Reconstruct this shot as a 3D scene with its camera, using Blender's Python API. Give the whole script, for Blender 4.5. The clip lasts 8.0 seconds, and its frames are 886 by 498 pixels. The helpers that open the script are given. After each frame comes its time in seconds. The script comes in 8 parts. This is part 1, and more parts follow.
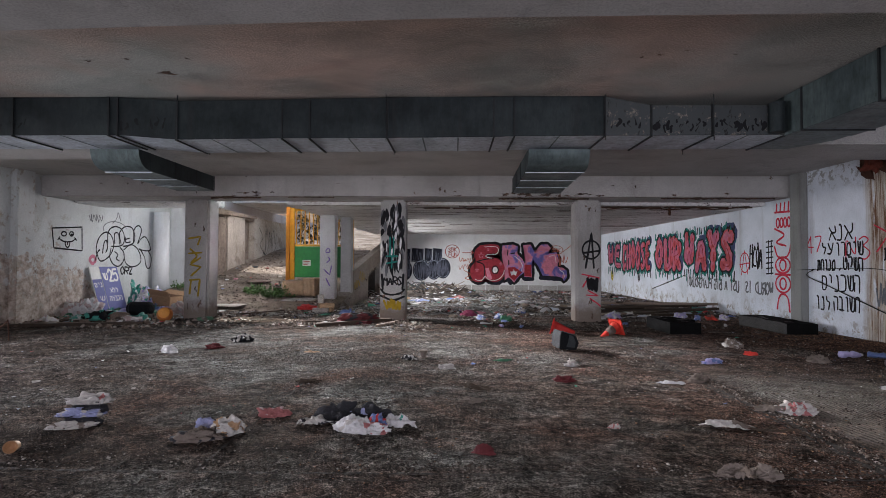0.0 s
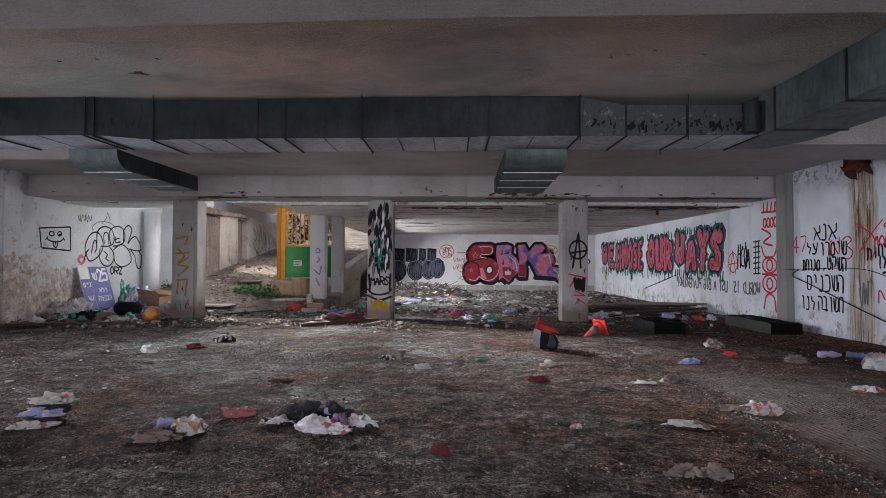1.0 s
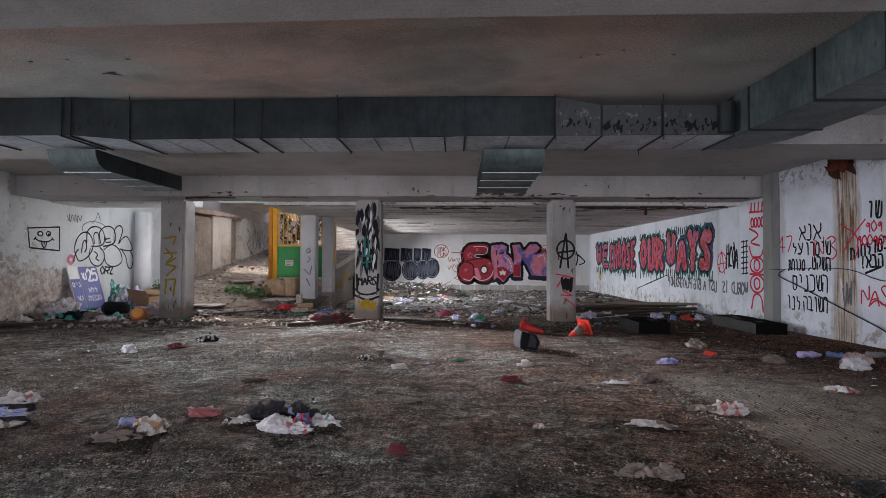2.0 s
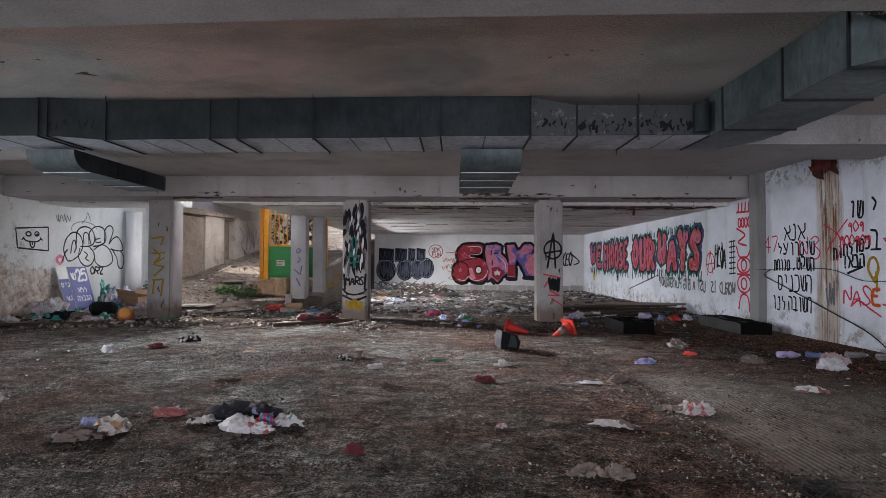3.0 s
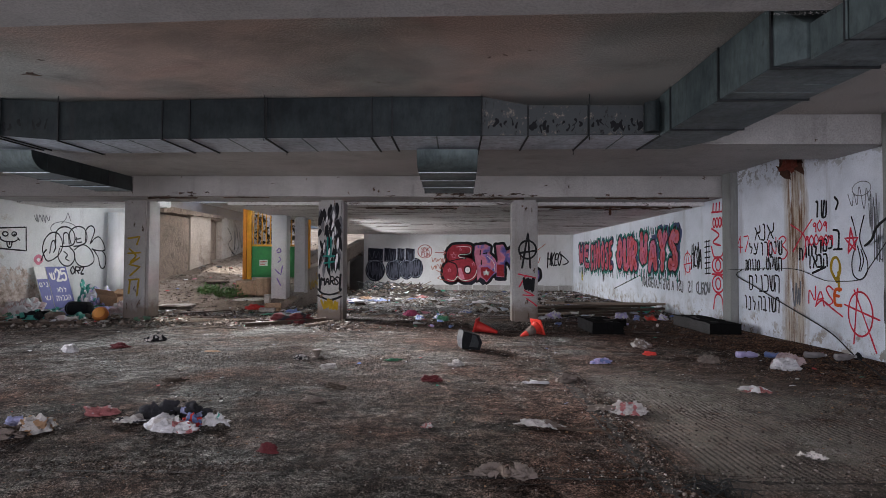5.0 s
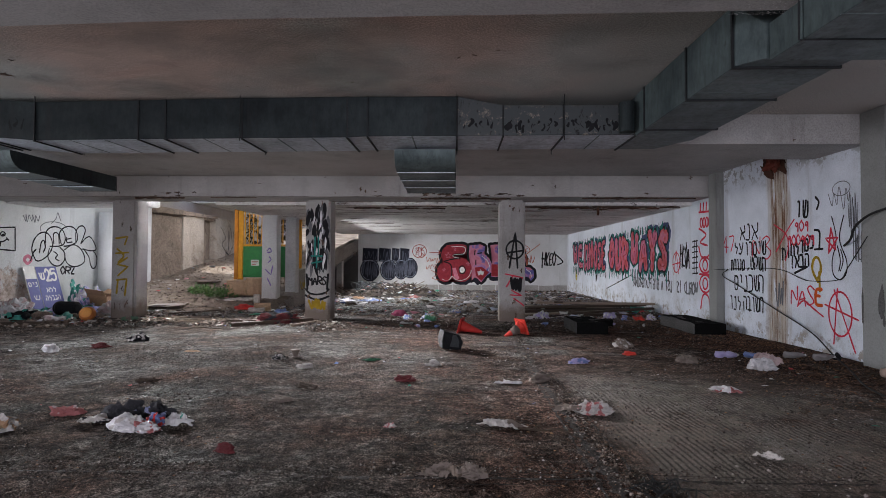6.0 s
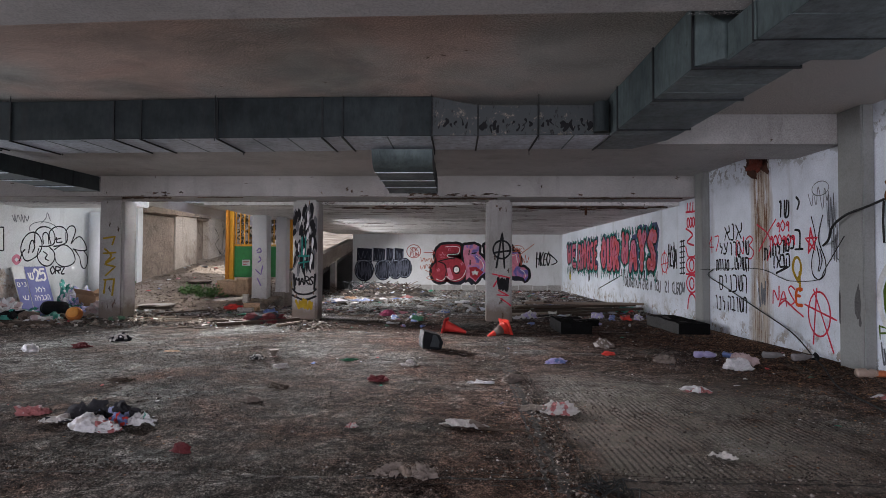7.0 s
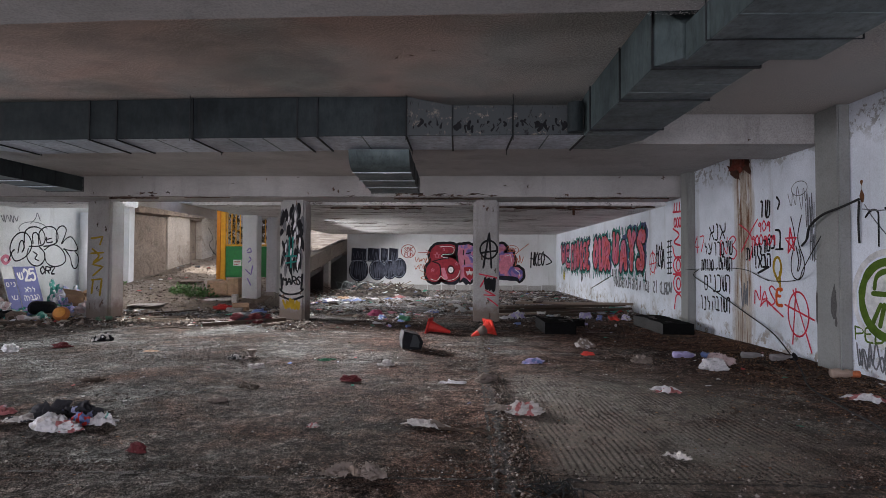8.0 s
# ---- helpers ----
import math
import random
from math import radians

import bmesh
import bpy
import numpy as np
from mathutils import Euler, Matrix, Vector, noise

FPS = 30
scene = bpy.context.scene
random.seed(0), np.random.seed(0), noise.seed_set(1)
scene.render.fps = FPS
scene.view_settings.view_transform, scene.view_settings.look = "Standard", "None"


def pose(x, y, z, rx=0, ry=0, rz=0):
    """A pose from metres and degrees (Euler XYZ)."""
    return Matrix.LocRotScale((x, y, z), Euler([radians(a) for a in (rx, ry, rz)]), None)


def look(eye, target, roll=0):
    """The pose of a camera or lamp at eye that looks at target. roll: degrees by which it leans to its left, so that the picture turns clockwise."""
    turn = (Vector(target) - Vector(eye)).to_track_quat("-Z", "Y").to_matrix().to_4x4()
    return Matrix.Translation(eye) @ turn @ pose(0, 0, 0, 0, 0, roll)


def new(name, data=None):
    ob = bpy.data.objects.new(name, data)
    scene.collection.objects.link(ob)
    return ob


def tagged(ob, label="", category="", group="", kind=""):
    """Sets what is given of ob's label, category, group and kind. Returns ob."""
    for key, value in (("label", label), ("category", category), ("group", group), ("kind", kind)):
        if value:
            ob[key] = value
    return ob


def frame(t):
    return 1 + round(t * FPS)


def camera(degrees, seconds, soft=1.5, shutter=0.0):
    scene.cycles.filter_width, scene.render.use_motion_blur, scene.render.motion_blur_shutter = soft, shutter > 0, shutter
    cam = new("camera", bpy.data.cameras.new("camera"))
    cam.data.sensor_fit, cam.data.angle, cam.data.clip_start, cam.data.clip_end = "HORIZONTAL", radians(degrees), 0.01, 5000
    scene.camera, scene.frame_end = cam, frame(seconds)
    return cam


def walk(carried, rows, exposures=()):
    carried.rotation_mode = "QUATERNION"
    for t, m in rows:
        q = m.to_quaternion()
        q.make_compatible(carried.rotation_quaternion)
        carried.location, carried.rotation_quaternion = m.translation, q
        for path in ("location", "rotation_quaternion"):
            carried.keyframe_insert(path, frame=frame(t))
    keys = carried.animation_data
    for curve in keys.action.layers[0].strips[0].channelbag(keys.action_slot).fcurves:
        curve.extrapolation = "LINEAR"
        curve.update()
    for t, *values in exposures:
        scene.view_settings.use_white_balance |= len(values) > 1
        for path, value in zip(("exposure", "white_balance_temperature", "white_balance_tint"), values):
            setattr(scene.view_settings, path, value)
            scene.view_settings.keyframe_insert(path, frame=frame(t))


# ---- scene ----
cam = camera(83.2, 8.0, 0.55)
PATH = [
    (0.0, (-0.027, 0.036, 1.260), (-0.0687, 2.0353, 1.3075), 0.27),
    (0.5, (0.122, 0.037, 1.261), (0.0795, 2.0362, 1.3079), 0.27),
    (1.0, (0.270, 0.038, 1.261), (0.2266, 2.0372, 1.3083), 0.27),
    (1.5, (0.418, 0.039, 1.262), (0.3727, 2.0385, 1.3088), 0.27),
    (3.0, (0.856, 0.044, 1.263), (0.8077, 2.0432, 1.3105), 0.27),
    (3.5, (1.002, 0.046, 1.264), (0.9522, 2.0450, 1.3111), 0.27),
    (4.0, (1.147, 0.048, 1.265), (1.0967, 2.0471, 1.3118), 0.27),
    (4.5, (1.293, 0.050, 1.265), (1.2416, 2.0493, 1.3125), 0.27),
    (6.0, (1.735, 0.058, 1.268), (1.6797, 2.0570, 1.3149), 0.27),
    (6.5, (1.884, 0.061, 1.269), (1.8277, 2.0598, 1.3158), 0.27),
    (7.0, (2.034, 0.064, 1.270), (1.9769, 2.0629, 1.3167), 0.27),
    (7.5, (2.186, 0.068, 1.271), (2.1276, 2.0661, 1.3177), 0.27),
    (8.0, (2.340, 0.071, 1.272), (2.2799, 2.0695, 1.3187), 0.27),
]
walk(cam, [(t, look(eye, target, roll)) for t, eye, target, roll in PATH])

# ---- world and light ----
SKY = bpy.data.worlds.new("sky")
scene.world = SKY
SKY.use_nodes = True
_n = SKY.node_tree.nodes
_sky = _n.new("ShaderNodeTexSky")
_sky.sky_type = "NISHITA"
_sky.sun_disc = False
_sky.sun_elevation, _sky.sun_rotation = radians(52), radians(-25)
SKY.node_tree.links.new(_sky.outputs[0], _n["Background"].inputs[0])
_n["Background"].inputs[1].default_value = 0.10
scene.view_settings.exposure = 1.16

_sun = new("sun", bpy.data.lights.new("sun", "SUN"))
_sun.data.energy, _sun.data.angle, _sun.data.color = 3.0, radians(0.6), (1.0, 0.95, 0.88)
_sun.matrix_world = look((-10, 30, 30), (-5, 20, 0))


def opening_light(name, place, target, w, h, watts, spread=180, colour=(0.93, 0.97, 1.0)):
    """An area lamp that stands in for sky light or is added as fill."""
    ob = new(name, bpy.data.lights.new(name, "AREA"))
    ob.data.shape, ob.data.size, ob.data.size_y = "RECTANGLE", w, h
    ob.data.energy, ob.data.color, ob.data.spread = watts, colour, radians(spread)
    ob.matrix_world = look(place, target)
    return ob


opening_light("ramp_mouth_daylight", (-4.9, 12.78, 2.92), (5.4, 2.6, 0.5), 0.7, 0.06, 240, 96, (0.985, 0.955, 0.98))
opening_light("ramp_daylight", (-5.05, 12.75, 2.95), (6.2, 4.2, 1.8), 1.0, 0.06, 215, 46, (1.0, 0.95, 1.0))
# added lamp that brightens the west wall
opening_light("west_wall_fill", (-5.9, 13.6, 2.1), (-8.3, 12.9, 0.1), 2.2, 1.0, 21, 175, (0.98, 0.97, 1.0))
# added lamp below the canopy that brightens the ramp and its walls
opening_light("ramp_fill", (-5.9, 17.6, 3.5), (-5.9, 17.0, 0), 2.8, 4.0, 64, 180, (1.0, 0.97, 0.97))
# added lamp in an unseen, made-up opening, lights the hall from the west
opening_light("west_opening_fill", (-8.7, 5.4, 1.75), (-1.0, 6.2, -0.7), 5.2, 1.6, 82, 90, (0.96, 0.96, 1.06))
opening_light("rear_daylight", (-2.45, 19.2, 2.30), (3.0, 19.2, -2.0), 7.0, 0.22, 165, 130, (0.97, 0.97, 1.0))
# added fill lamp in front of the closed south wall
opening_light("south_fill", (1.6, -5.6, 1.35), (2.6, 6.0, 1.7), 12.0, 2.3, 240, 180, (0.98, 0.96, 1.10))


# ---- materials ----
def grey(v, warm=0.0):
    return (v * (1 + warm), v, v * (1 - warm), 1)


class Mat:
    """A node material whose parts are chained in code."""

    def __init__(self, name, rough=0.8, metal=0.0):
        self.m = bpy.data.materials.new(name)
        self.m.use_nodes = True
        self.t = self.m.node_tree
        self.b = self.t.nodes["Principled BSDF"]
        self.b.inputs["Roughness"].default_value = rough
        self.b.inputs["Metallic"].default_value = metal
        self.co = self.t.nodes.new("ShaderNodeTexCoord").outputs["Object"]
        self.height = None

    def link(self, a, b):
        self.t.links.new(a, b)

    def noise(self, scale, detail=4, rough=0.6, stretch=(1, 1, 1), distort=0.0):
        mp = self.t.nodes.new("ShaderNodeMapping")
        mp.inputs["Scale"].default_value = stretch
        self.link(self.co, mp.inputs[0])
        n = self.t.nodes.new("ShaderNodeTexNoise")
        n.inputs["Scale"].default_value, n.inputs["Detail"].default_value = scale, detail
        n.inputs["Roughness"].default_value, n.inputs["Distortion"].default_value = rough, distort
        self.link(mp.outputs[0], n.inputs[0])
        return n.outputs[0]

    def voronoi(self, scale, stretch=(1, 1, 1), feature="F1"):
        mp = self.t.nodes.new("ShaderNodeMapping")
        mp.inputs["Scale"].default_value = stretch
        self.link(self.co, mp.inputs[0])
        n = self.t.nodes.new("ShaderNodeTexVoronoi")
        n.feature = feature
        n.inputs["Scale"].default_value = scale
        self.link(mp.outputs[0], n.inputs[0])
        return n.outputs["Distance"]

    def ramp(self, fac, *stops):
        r = self.t.nodes.new("ShaderNodeValToRGB")
        while len(r.color_ramp.elements) < len(stops):
            r.color_ramp.elements.new(0.5)
        for e, (p, c) in zip(r.color_ramp.elements, stops):
            e.position, e.color = p, c if not isinstance(c, (int, float)) else (c, c, c, 1)
        self.link(fac, r.inputs[0])
        return r.outputs[0]

    def step(self, fac, a, b):
        """0 below a, 1 above b."""
        r = self.t.nodes.new("ShaderNodeMapRange")
        r.inputs[1].default_value, r.inputs[2].default_value = a, b
        self.link(fac, r.inputs[0])
        return r.outputs[0]

    def math(self, op, a, b):
        n = self.t.nodes.new("ShaderNodeMath")
        n.operation = op
        for i, v in enumerate((a, b)):
            if isinstance(v, (int, float)):
                n.inputs[i].default_value = v
            else:
                self.link(v, n.inputs[i])
        return n.outputs[0]

    def axis(self, i):
        s = self.t.nodes.new("ShaderNodeSeparateXYZ")
        self.link(self.co, s.inputs[0])
        return s.outputs[i]

    def random(self):
        return self.t.nodes.new("ShaderNodeObjectInfo").outputs["Random"]

    def island(self):
        return self.t.nodes.new("ShaderNodeNewGeometry").outputs["Random Per Island"]

    def mix(self, fac, a, b, mode="MIX"):
        n = self.t.nodes.new("ShaderNodeMix")
        n.data_type, n.blend_type = "RGBA", mode
        for socket, v in ((n.inputs[0], fac), (n.inputs[6], a), (n.inputs[7], b)):
            if isinstance(v, (int, float)):
                socket.default_value = v
            elif isinstance(v, tuple):
                socket.default_value = v
            else:
                self.link(v, socket)
        return n.outputs[2]

    def colour(self, c):
        if isinstance(c, tuple):
            self.b.inputs["Base Color"].default_value = c
        else:
            self.link(c, self.b.inputs["Base Color"])
        return self

    def rough(self, fac, lo, hi):
        r = self.t.nodes.new("ShaderNodeMapRange")
        r.inputs[3].default_value, r.inputs[4].default_value = lo, hi
        self.link(fac, r.inputs[0])
        self.link(r.outputs[0], self.b.inputs["Roughness"])
        return self

    def bump(self, height, strength=0.3, distance=0.01):
        n = self.t.nodes.new("ShaderNodeBump")
        n.inputs["Strength"].default_value, n.inputs["Distance"].default_value = strength, distance
        self.link(height, n.inputs["Height"])
        if self.height is not None:
            self.link(self.height, n.inputs["Normal"])
        self.height = n.outputs[0]
        self.link(self.height, self.b.inputs["Normal"])
        return self


def plaster(name, base, dirt, stain, grain=0.35):
    """Painted plaster or concrete with broad stains, runs and fine grain."""
    k = Mat(name, 0.85)
    c = k.mix(k.step(k.noise(0.7, 5, 0.65), 0.42, 0.72), base, dirt)
    runs = k.step(k.noise(1.0, 5, 0.7, (3.2, 3.2, 0.28)), 0.56, 0.78)
    c = k.mix(k.math("MULTIPLY", runs, 0.45), c, stain)
    spots = k.step(k.noise(9, 6, 0.75), 0.64, 0.74)
    c = k.mix(k.math("MULTIPLY", spots, 0.55), c, stain)
    scuff = k.step(k.noise(3.2, 8, 0.8, (1, 1, 1), 0.4), 0.56, 0.66)
    c = k.mix(k.math("MULTIPLY", scuff, 0.35), c, dirt)
    fine = k.noise(48, 7, 0.85)
    c = k.mix(min(1.0, grain * 1.5), c, k.ramp(fine, (0.40, 0.35), (0.5, 0.97), (0.60, 1.35)), "MULTIPLY")
    k.colour(c)
    k.bump(k.noise(5, 6, 0.7), 0.35, 0.02)
    k.bump(fine, 0.3, 0.006)
    return k


concrete_beam = plaster("beam_concrete", grey(0.46, 0.03), grey(0.32, 0.05), grey(0.10, 0.12), 0.28).m
k = plaster("column_concrete", grey(0.42, 0.03), grey(0.27, 0.06), grey(0.10, 0.15), 0.28)
c = k.b.inputs["Base Color"].links[0].from_socket
splash = k.step(k.math("ADD", k.axis(2), k.math("MULTIPLY", k.noise(5, 7, 0.75), 0.7)), 0.78, 0.48)
k.colour(k.mix(k.math("MULTIPLY", splash, 0.75), c, (0.13, 0.085, 0.055, 1)))
concrete_column = k.m
pilaster_m = plaster("grey_pilaster_paint", (0.29, 0.295, 0.285, 1), (0.20, 0.202, 0.19, 1), grey(0.04, 0.1), 0.16).m
wall_white_m = plaster("white_wall_paint", (0.74, 0.75, 0.76, 1), (0.58, 0.58, 0.57, 1), grey(0.28, 0.10), 0.12).m

# east wall: white paint with bluish light put into its colour, scuffed foot, rust run below a broken outlet
k = plaster("white_paint_cool_lit", (0.80, 0.845, 0.92, 1), (0.60, 0.645, 0.70, 1), grey(0.26, 0.08), 0.12)
c = k.b.inputs["Base Color"].links[0].from_socket
across = k.math("ABSOLUTE", k.math("SUBTRACT", k.math("ADD", k.axis(1), k.math("MULTIPLY", k.noise(1.5, 4, 0.6, (1, 1, 0.5)), 0.30)), 8.66), 0)
run = k.math("MULTIPLY", k.step(across, 0.33, 0.16), k.step(k.noise(3.0, 6, 0.7, (1, 3, 0.4)), 0.34, 0.46))
veins = k.step(k.noise(1.0, 7, 0.8, (1, 22, 0.8), 0.3), 0.47, 0.56)
c = k.mix(k.math("MULTIPLY", run, 0.75), c, (0.44, 0.35, 0.23, 1))
c = k.mix(k.math("MULTIPLY", run, veins), c, (0.15, 0.066, 0.028, 1))
grime = k.math("MULTIPLY", k.step(k.noise(2.6, 8, 0.8, (1, 1, 0.6)), 0.47, 0.66), k.step(k.math("ADD", k.axis(2), k.math("MULTIPLY", k.noise(1.2, 5), 1.1)), 1.15, 0.65))
c = k.mix(k.math("MULTIPLY", grime, 0.55), c, (0.30, 0.28, 0.25, 1))
peel = k.math("MULTIPLY", k.step(k.noise(4.5, 7, 0.75), 0.53, 0.57), k.step(k.math("ADD", k.axis(2), k.noise(2.0, 5)), 0.95, 0.60))
c = k.mix(peel, c, (0.36, 0.33, 0.30, 1))
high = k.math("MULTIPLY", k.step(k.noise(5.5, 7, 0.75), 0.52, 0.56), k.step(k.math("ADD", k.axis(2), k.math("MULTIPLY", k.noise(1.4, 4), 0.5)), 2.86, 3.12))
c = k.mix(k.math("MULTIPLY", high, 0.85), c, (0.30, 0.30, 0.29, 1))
k.colour(c).bump(peel, 0.6, 0.01)
wall_east_m = k.m

# west wall: pale paint that has fallen off the lower render
k = plaster("peeling_west_paint", (0.70, 0.72, 0.72, 1), (0.54, 0.56, 0.55, 1), grey(0.24, 0.10), 0.18)
c = k.b.inputs["Base Color"].links[0].from_socket
edge = k.math("ADD", k.axis(2), k.math("MULTIPLY", k.noise(2.2, 7, 0.7), 1.7))
reach = k.math("ADD", edge, k.math("ADD", k.math("MULTIPLY", k.math("SUBTRACT", k.axis(1), 11.6), 0.18), k.math("MULTIPLY", k.math("MAXIMUM", k.math("SUBTRACT", k.axis(1), 12.0), 0.0), 1.6)))
islands = k.step(k.noise(5.5, 8, 0.78), 0.56, 0.50)
bare = k.math("MULTIPLY", k.step(reach, 1.86, 1.82), k.math("MAXIMUM", islands, k.step(reach, 1.55, 1.35)))
render_c = k.ramp(k.noise(7, 6, 0.75), (0.34, (0.20, 0.15, 0.12, 1)), (0.5, (0.48, 0.40, 0.34, 1)), (0.64, (0.68, 0.62, 0.57, 1)))
c = k.mix(bare, c, render_c)
c = k.mix(k.math("MULTIPLY", k.step(k.noise(5, 7, 0.75), 0.56, 0.60), k.step(k.axis(1), 12.2, 11.0)), c, (0.44, 0.40, 0.35, 1))
k.colour(c).bump(bare, -1.0, 0.03).bump(k.noise(18, 6, 0.8), 0.6, 0.03)
wall_west_m = k.m
wall_ramp = plaster("weathered_render", (0.56, 0.49, 0.42, 1), (0.34, 0.27, 0.21, 1), (0.12, 0.085, 0.06, 1), 0.6)
_c = wall_ramp.b.inputs["Base Color"].links[0].from_socket
_lost = wall_ramp.step(wall_ramp.noise(1.1, 8, 0.75), 0.56, 0.60)
_c = wall_ramp.mix(_lost, _c, wall_ramp.ramp(wall_ramp.noise(8, 6, 0.75), (0.35, (0.20, 0.15, 0.12, 1)), (0.65, (0.42, 0.345, 0.28, 1))))
wall_ramp.colour(_c).bump(_lost, -0.9, 0.03).bump(wall_ramp.noise(9, 8, 0.8), 0.9, 0.05)
wall_ramp = wall_ramp.m
k = plaster("bare_brown_render", (0.33, 0.255, 0.20, 1), (0.17, 0.125, 0.095, 1), (0.07, 0.05, 0.036, 1), 0.7)
seam = k.step(k.math("ABSOLUTE", k.math("SUBTRACT", k.noise(1.6, 7, 0.7, (1, 1, 1), 0.8), 0.5), 0), 0.012, 0.003)
k.colour(k.mix(k.math("MULTIPLY", seam, 0.8), k.b.inputs["Base Color"].links[0].from_socket, (0.03, 0.02, 0.015, 1)))
k.bump(k.noise(6, 8, 0.8), 1.0, 0.06).bump(seam, -0.8, 0.02)
bare_brown = k.m
ramp_top_m = plaster("pinkish_render", (0.40, 0.355, 0.335, 1), (0.30, 0.26, 0.24, 1), (0.14, 0.11, 0.09, 1), 0.4).m
parapet_m = plaster("stained_parapet_render", (0.29, 0.26, 0.23, 1), (0.18, 0.15, 0.125, 1), (0.07, 0.05, 0.04, 1), 0.7).m
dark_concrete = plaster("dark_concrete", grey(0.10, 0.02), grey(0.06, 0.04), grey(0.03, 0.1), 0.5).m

k = Mat("stained_ceiling", 0.9)
c = k.mix(k.step(k.noise(0.36, 4, 0.55), 0.44, 0.60), (0.40, 0.415, 0.39, 1), (0.50, 0.385, 0.33, 1))
c = k.mix(k.math("MULTIPLY", k.step(k.noise(0.5, 5, 0.6, (1, 1.3, 1), 0.5), 0.52, 0.70), 0.6), c, (0.15, 0.16, 0.148, 1))
c = k.mix(k.math("MULTIPLY", k.step(k.noise(0.8, 4, 0.5, (0.7, 1.4, 1), 0.8), 0.60, 0.72), 0.5), c, (0.44, 0.30, 0.25, 1))
mottle = k.noise(1.6, 7, 0.65, (1, 1.6, 1), 0.6)
c = k.mix(0.5, c, k.ramp(mottle, (0.36, (0.66, 0.70, 0.66, 1)), (0.5, (0.97, 0.96, 0.95, 1)), (0.64, (1.22, 1.18, 1.15, 1))), "MULTIPLY")
c = k.mix(k.math("MULTIPLY", k.step(k.math("ADD", k.axis(0), k.noise(0.8, 4)), 2.2, 5.0), 0.8), c, (0.48, 0.455, 0.425, 1))
c = k.mix(k.math("MULTIPLY", k.step(k.noise(7, 6, 0.75), 0.69, 0.75), 0.7), c, grey(0.07, 0.2))
fine = k.noise(60, 6, 0.85)
c = k.mix(0.8, c, k.ramp(fine, (0.40, 0.35), (0.5, 0.97), (0.60, 1.65)), "MULTIPLY")
c = k.mix(0.5, c, k.ramp(k.noise(150, 3, 0.8), (0.40, 0.4), (0.5, 1.0), (0.60, 1.5)), "MULTIPLY")
k.colour(c).bump(fine, 0.2, 0.006).bump(k.noise(2.5, 4, 0.6), 0.2, 0.03)
ceiling_paint = k.m

k = Mat("rear_ceiling_plaster", 0.9)
c = k.mix(k.step(k.noise(0.6, 5, 0.6), 0.4, 0.7), grey(0.74, 0.02), grey(0.56, 0.03))
c = k.mix(k.step(k.noise(0.9, 7, 0.75, (0.45, 2.0, 1)), 0.58, 0.64), c, grey(0.20, 0.14))
c = k.mix(k.step(k.noise(1.4, 6, 0.72, (0.4, 2.6, 1)), 0.64, 0.68), c, (0.16, 0.08, 0.045, 1))
c = k.mix(0.5, c, k.ramp(k.noise(30, 7, 0.85), (0.40, 0.4), (0.5, 1.0), (0.6, 1.3)), "MULTIPLY")
thin = k.step(k.math("ABSOLUTE", k.math("SUBTRACT", k.noise(0.9, 7, 0.75, (0.35, 2.6, 1), 0.6), 0.5), 0), 0.012, 0.003)
c = k.mix(k.math("MULTIPLY", thin, k.step(k.noise(1.1, 4), 0.46, 0.56)), c, (0.06, 0.04, 0.03, 1))
k.colour(c).bump(k.noise(20, 6, 0.7), 0.4, 0.02).bump(thin, -0.5, 0.02)
rear_ceiling = k.m

k = Mat("dirty_concrete_floor", 1.0)
k.b.inputs["Specular IOR Level"].default_value = 0.05
broad = k.noise(0.42, 6, 0.62, (1, 1, 1), 0.5)
c = k.ramp(broad, (0.36, (0.035, 0.025, 0.019, 1)), (0.45, (0.078, 0.061, 0.051, 1)), (0.52, (0.109, 0.101, 0.091, 1)), (0.62, (0.151, 0.153, 0.144, 1)))
# rust-brown dirt, more of it towards the east
warm = k.step(k.math("ADD", k.noise(0.6, 6, 0.65, (1, 1.2, 1), 0.6), k.math("MULTIPLY", k.axis(0), 0.02)), 0.47, 0.60)
c = k.mix(k.math("MULTIPLY", warm, 0.75), c, (0.092, 0.052, 0.038, 1))
damp = k.step(k.noise(0.75, 5, 0.6, (1.2, 1, 1), 0.4), 0.56, 0.68)
c = k.mix(k.math("MULTIPLY", damp, 0.65), c, (0.040, 0.044, 0.040, 1))
soil = k.step(k.noise(1.5, 8, 0.72, (1, 1.2, 1), 0.6), 0.53, 0.60)
c = k.mix(k.math("MULTIPLY", soil, 0.6), c, (0.041, 0.028, 0.022, 1))
dust = k.step(k.noise(1.3, 7, 0.7, (1, 1, 1), 0.4), 0.55, 0.66)
c = k.mix(k.math("MULTIPLY", dust, 0.5), c, (0.166, 0.157, 0.142, 1))
# floor colour lightened at the rear, in place of the light that falls there
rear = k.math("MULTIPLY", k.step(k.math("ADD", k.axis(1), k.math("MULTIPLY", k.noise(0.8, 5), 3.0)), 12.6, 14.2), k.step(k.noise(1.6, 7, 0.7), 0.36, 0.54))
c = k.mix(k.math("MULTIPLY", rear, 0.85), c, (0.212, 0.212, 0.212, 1))
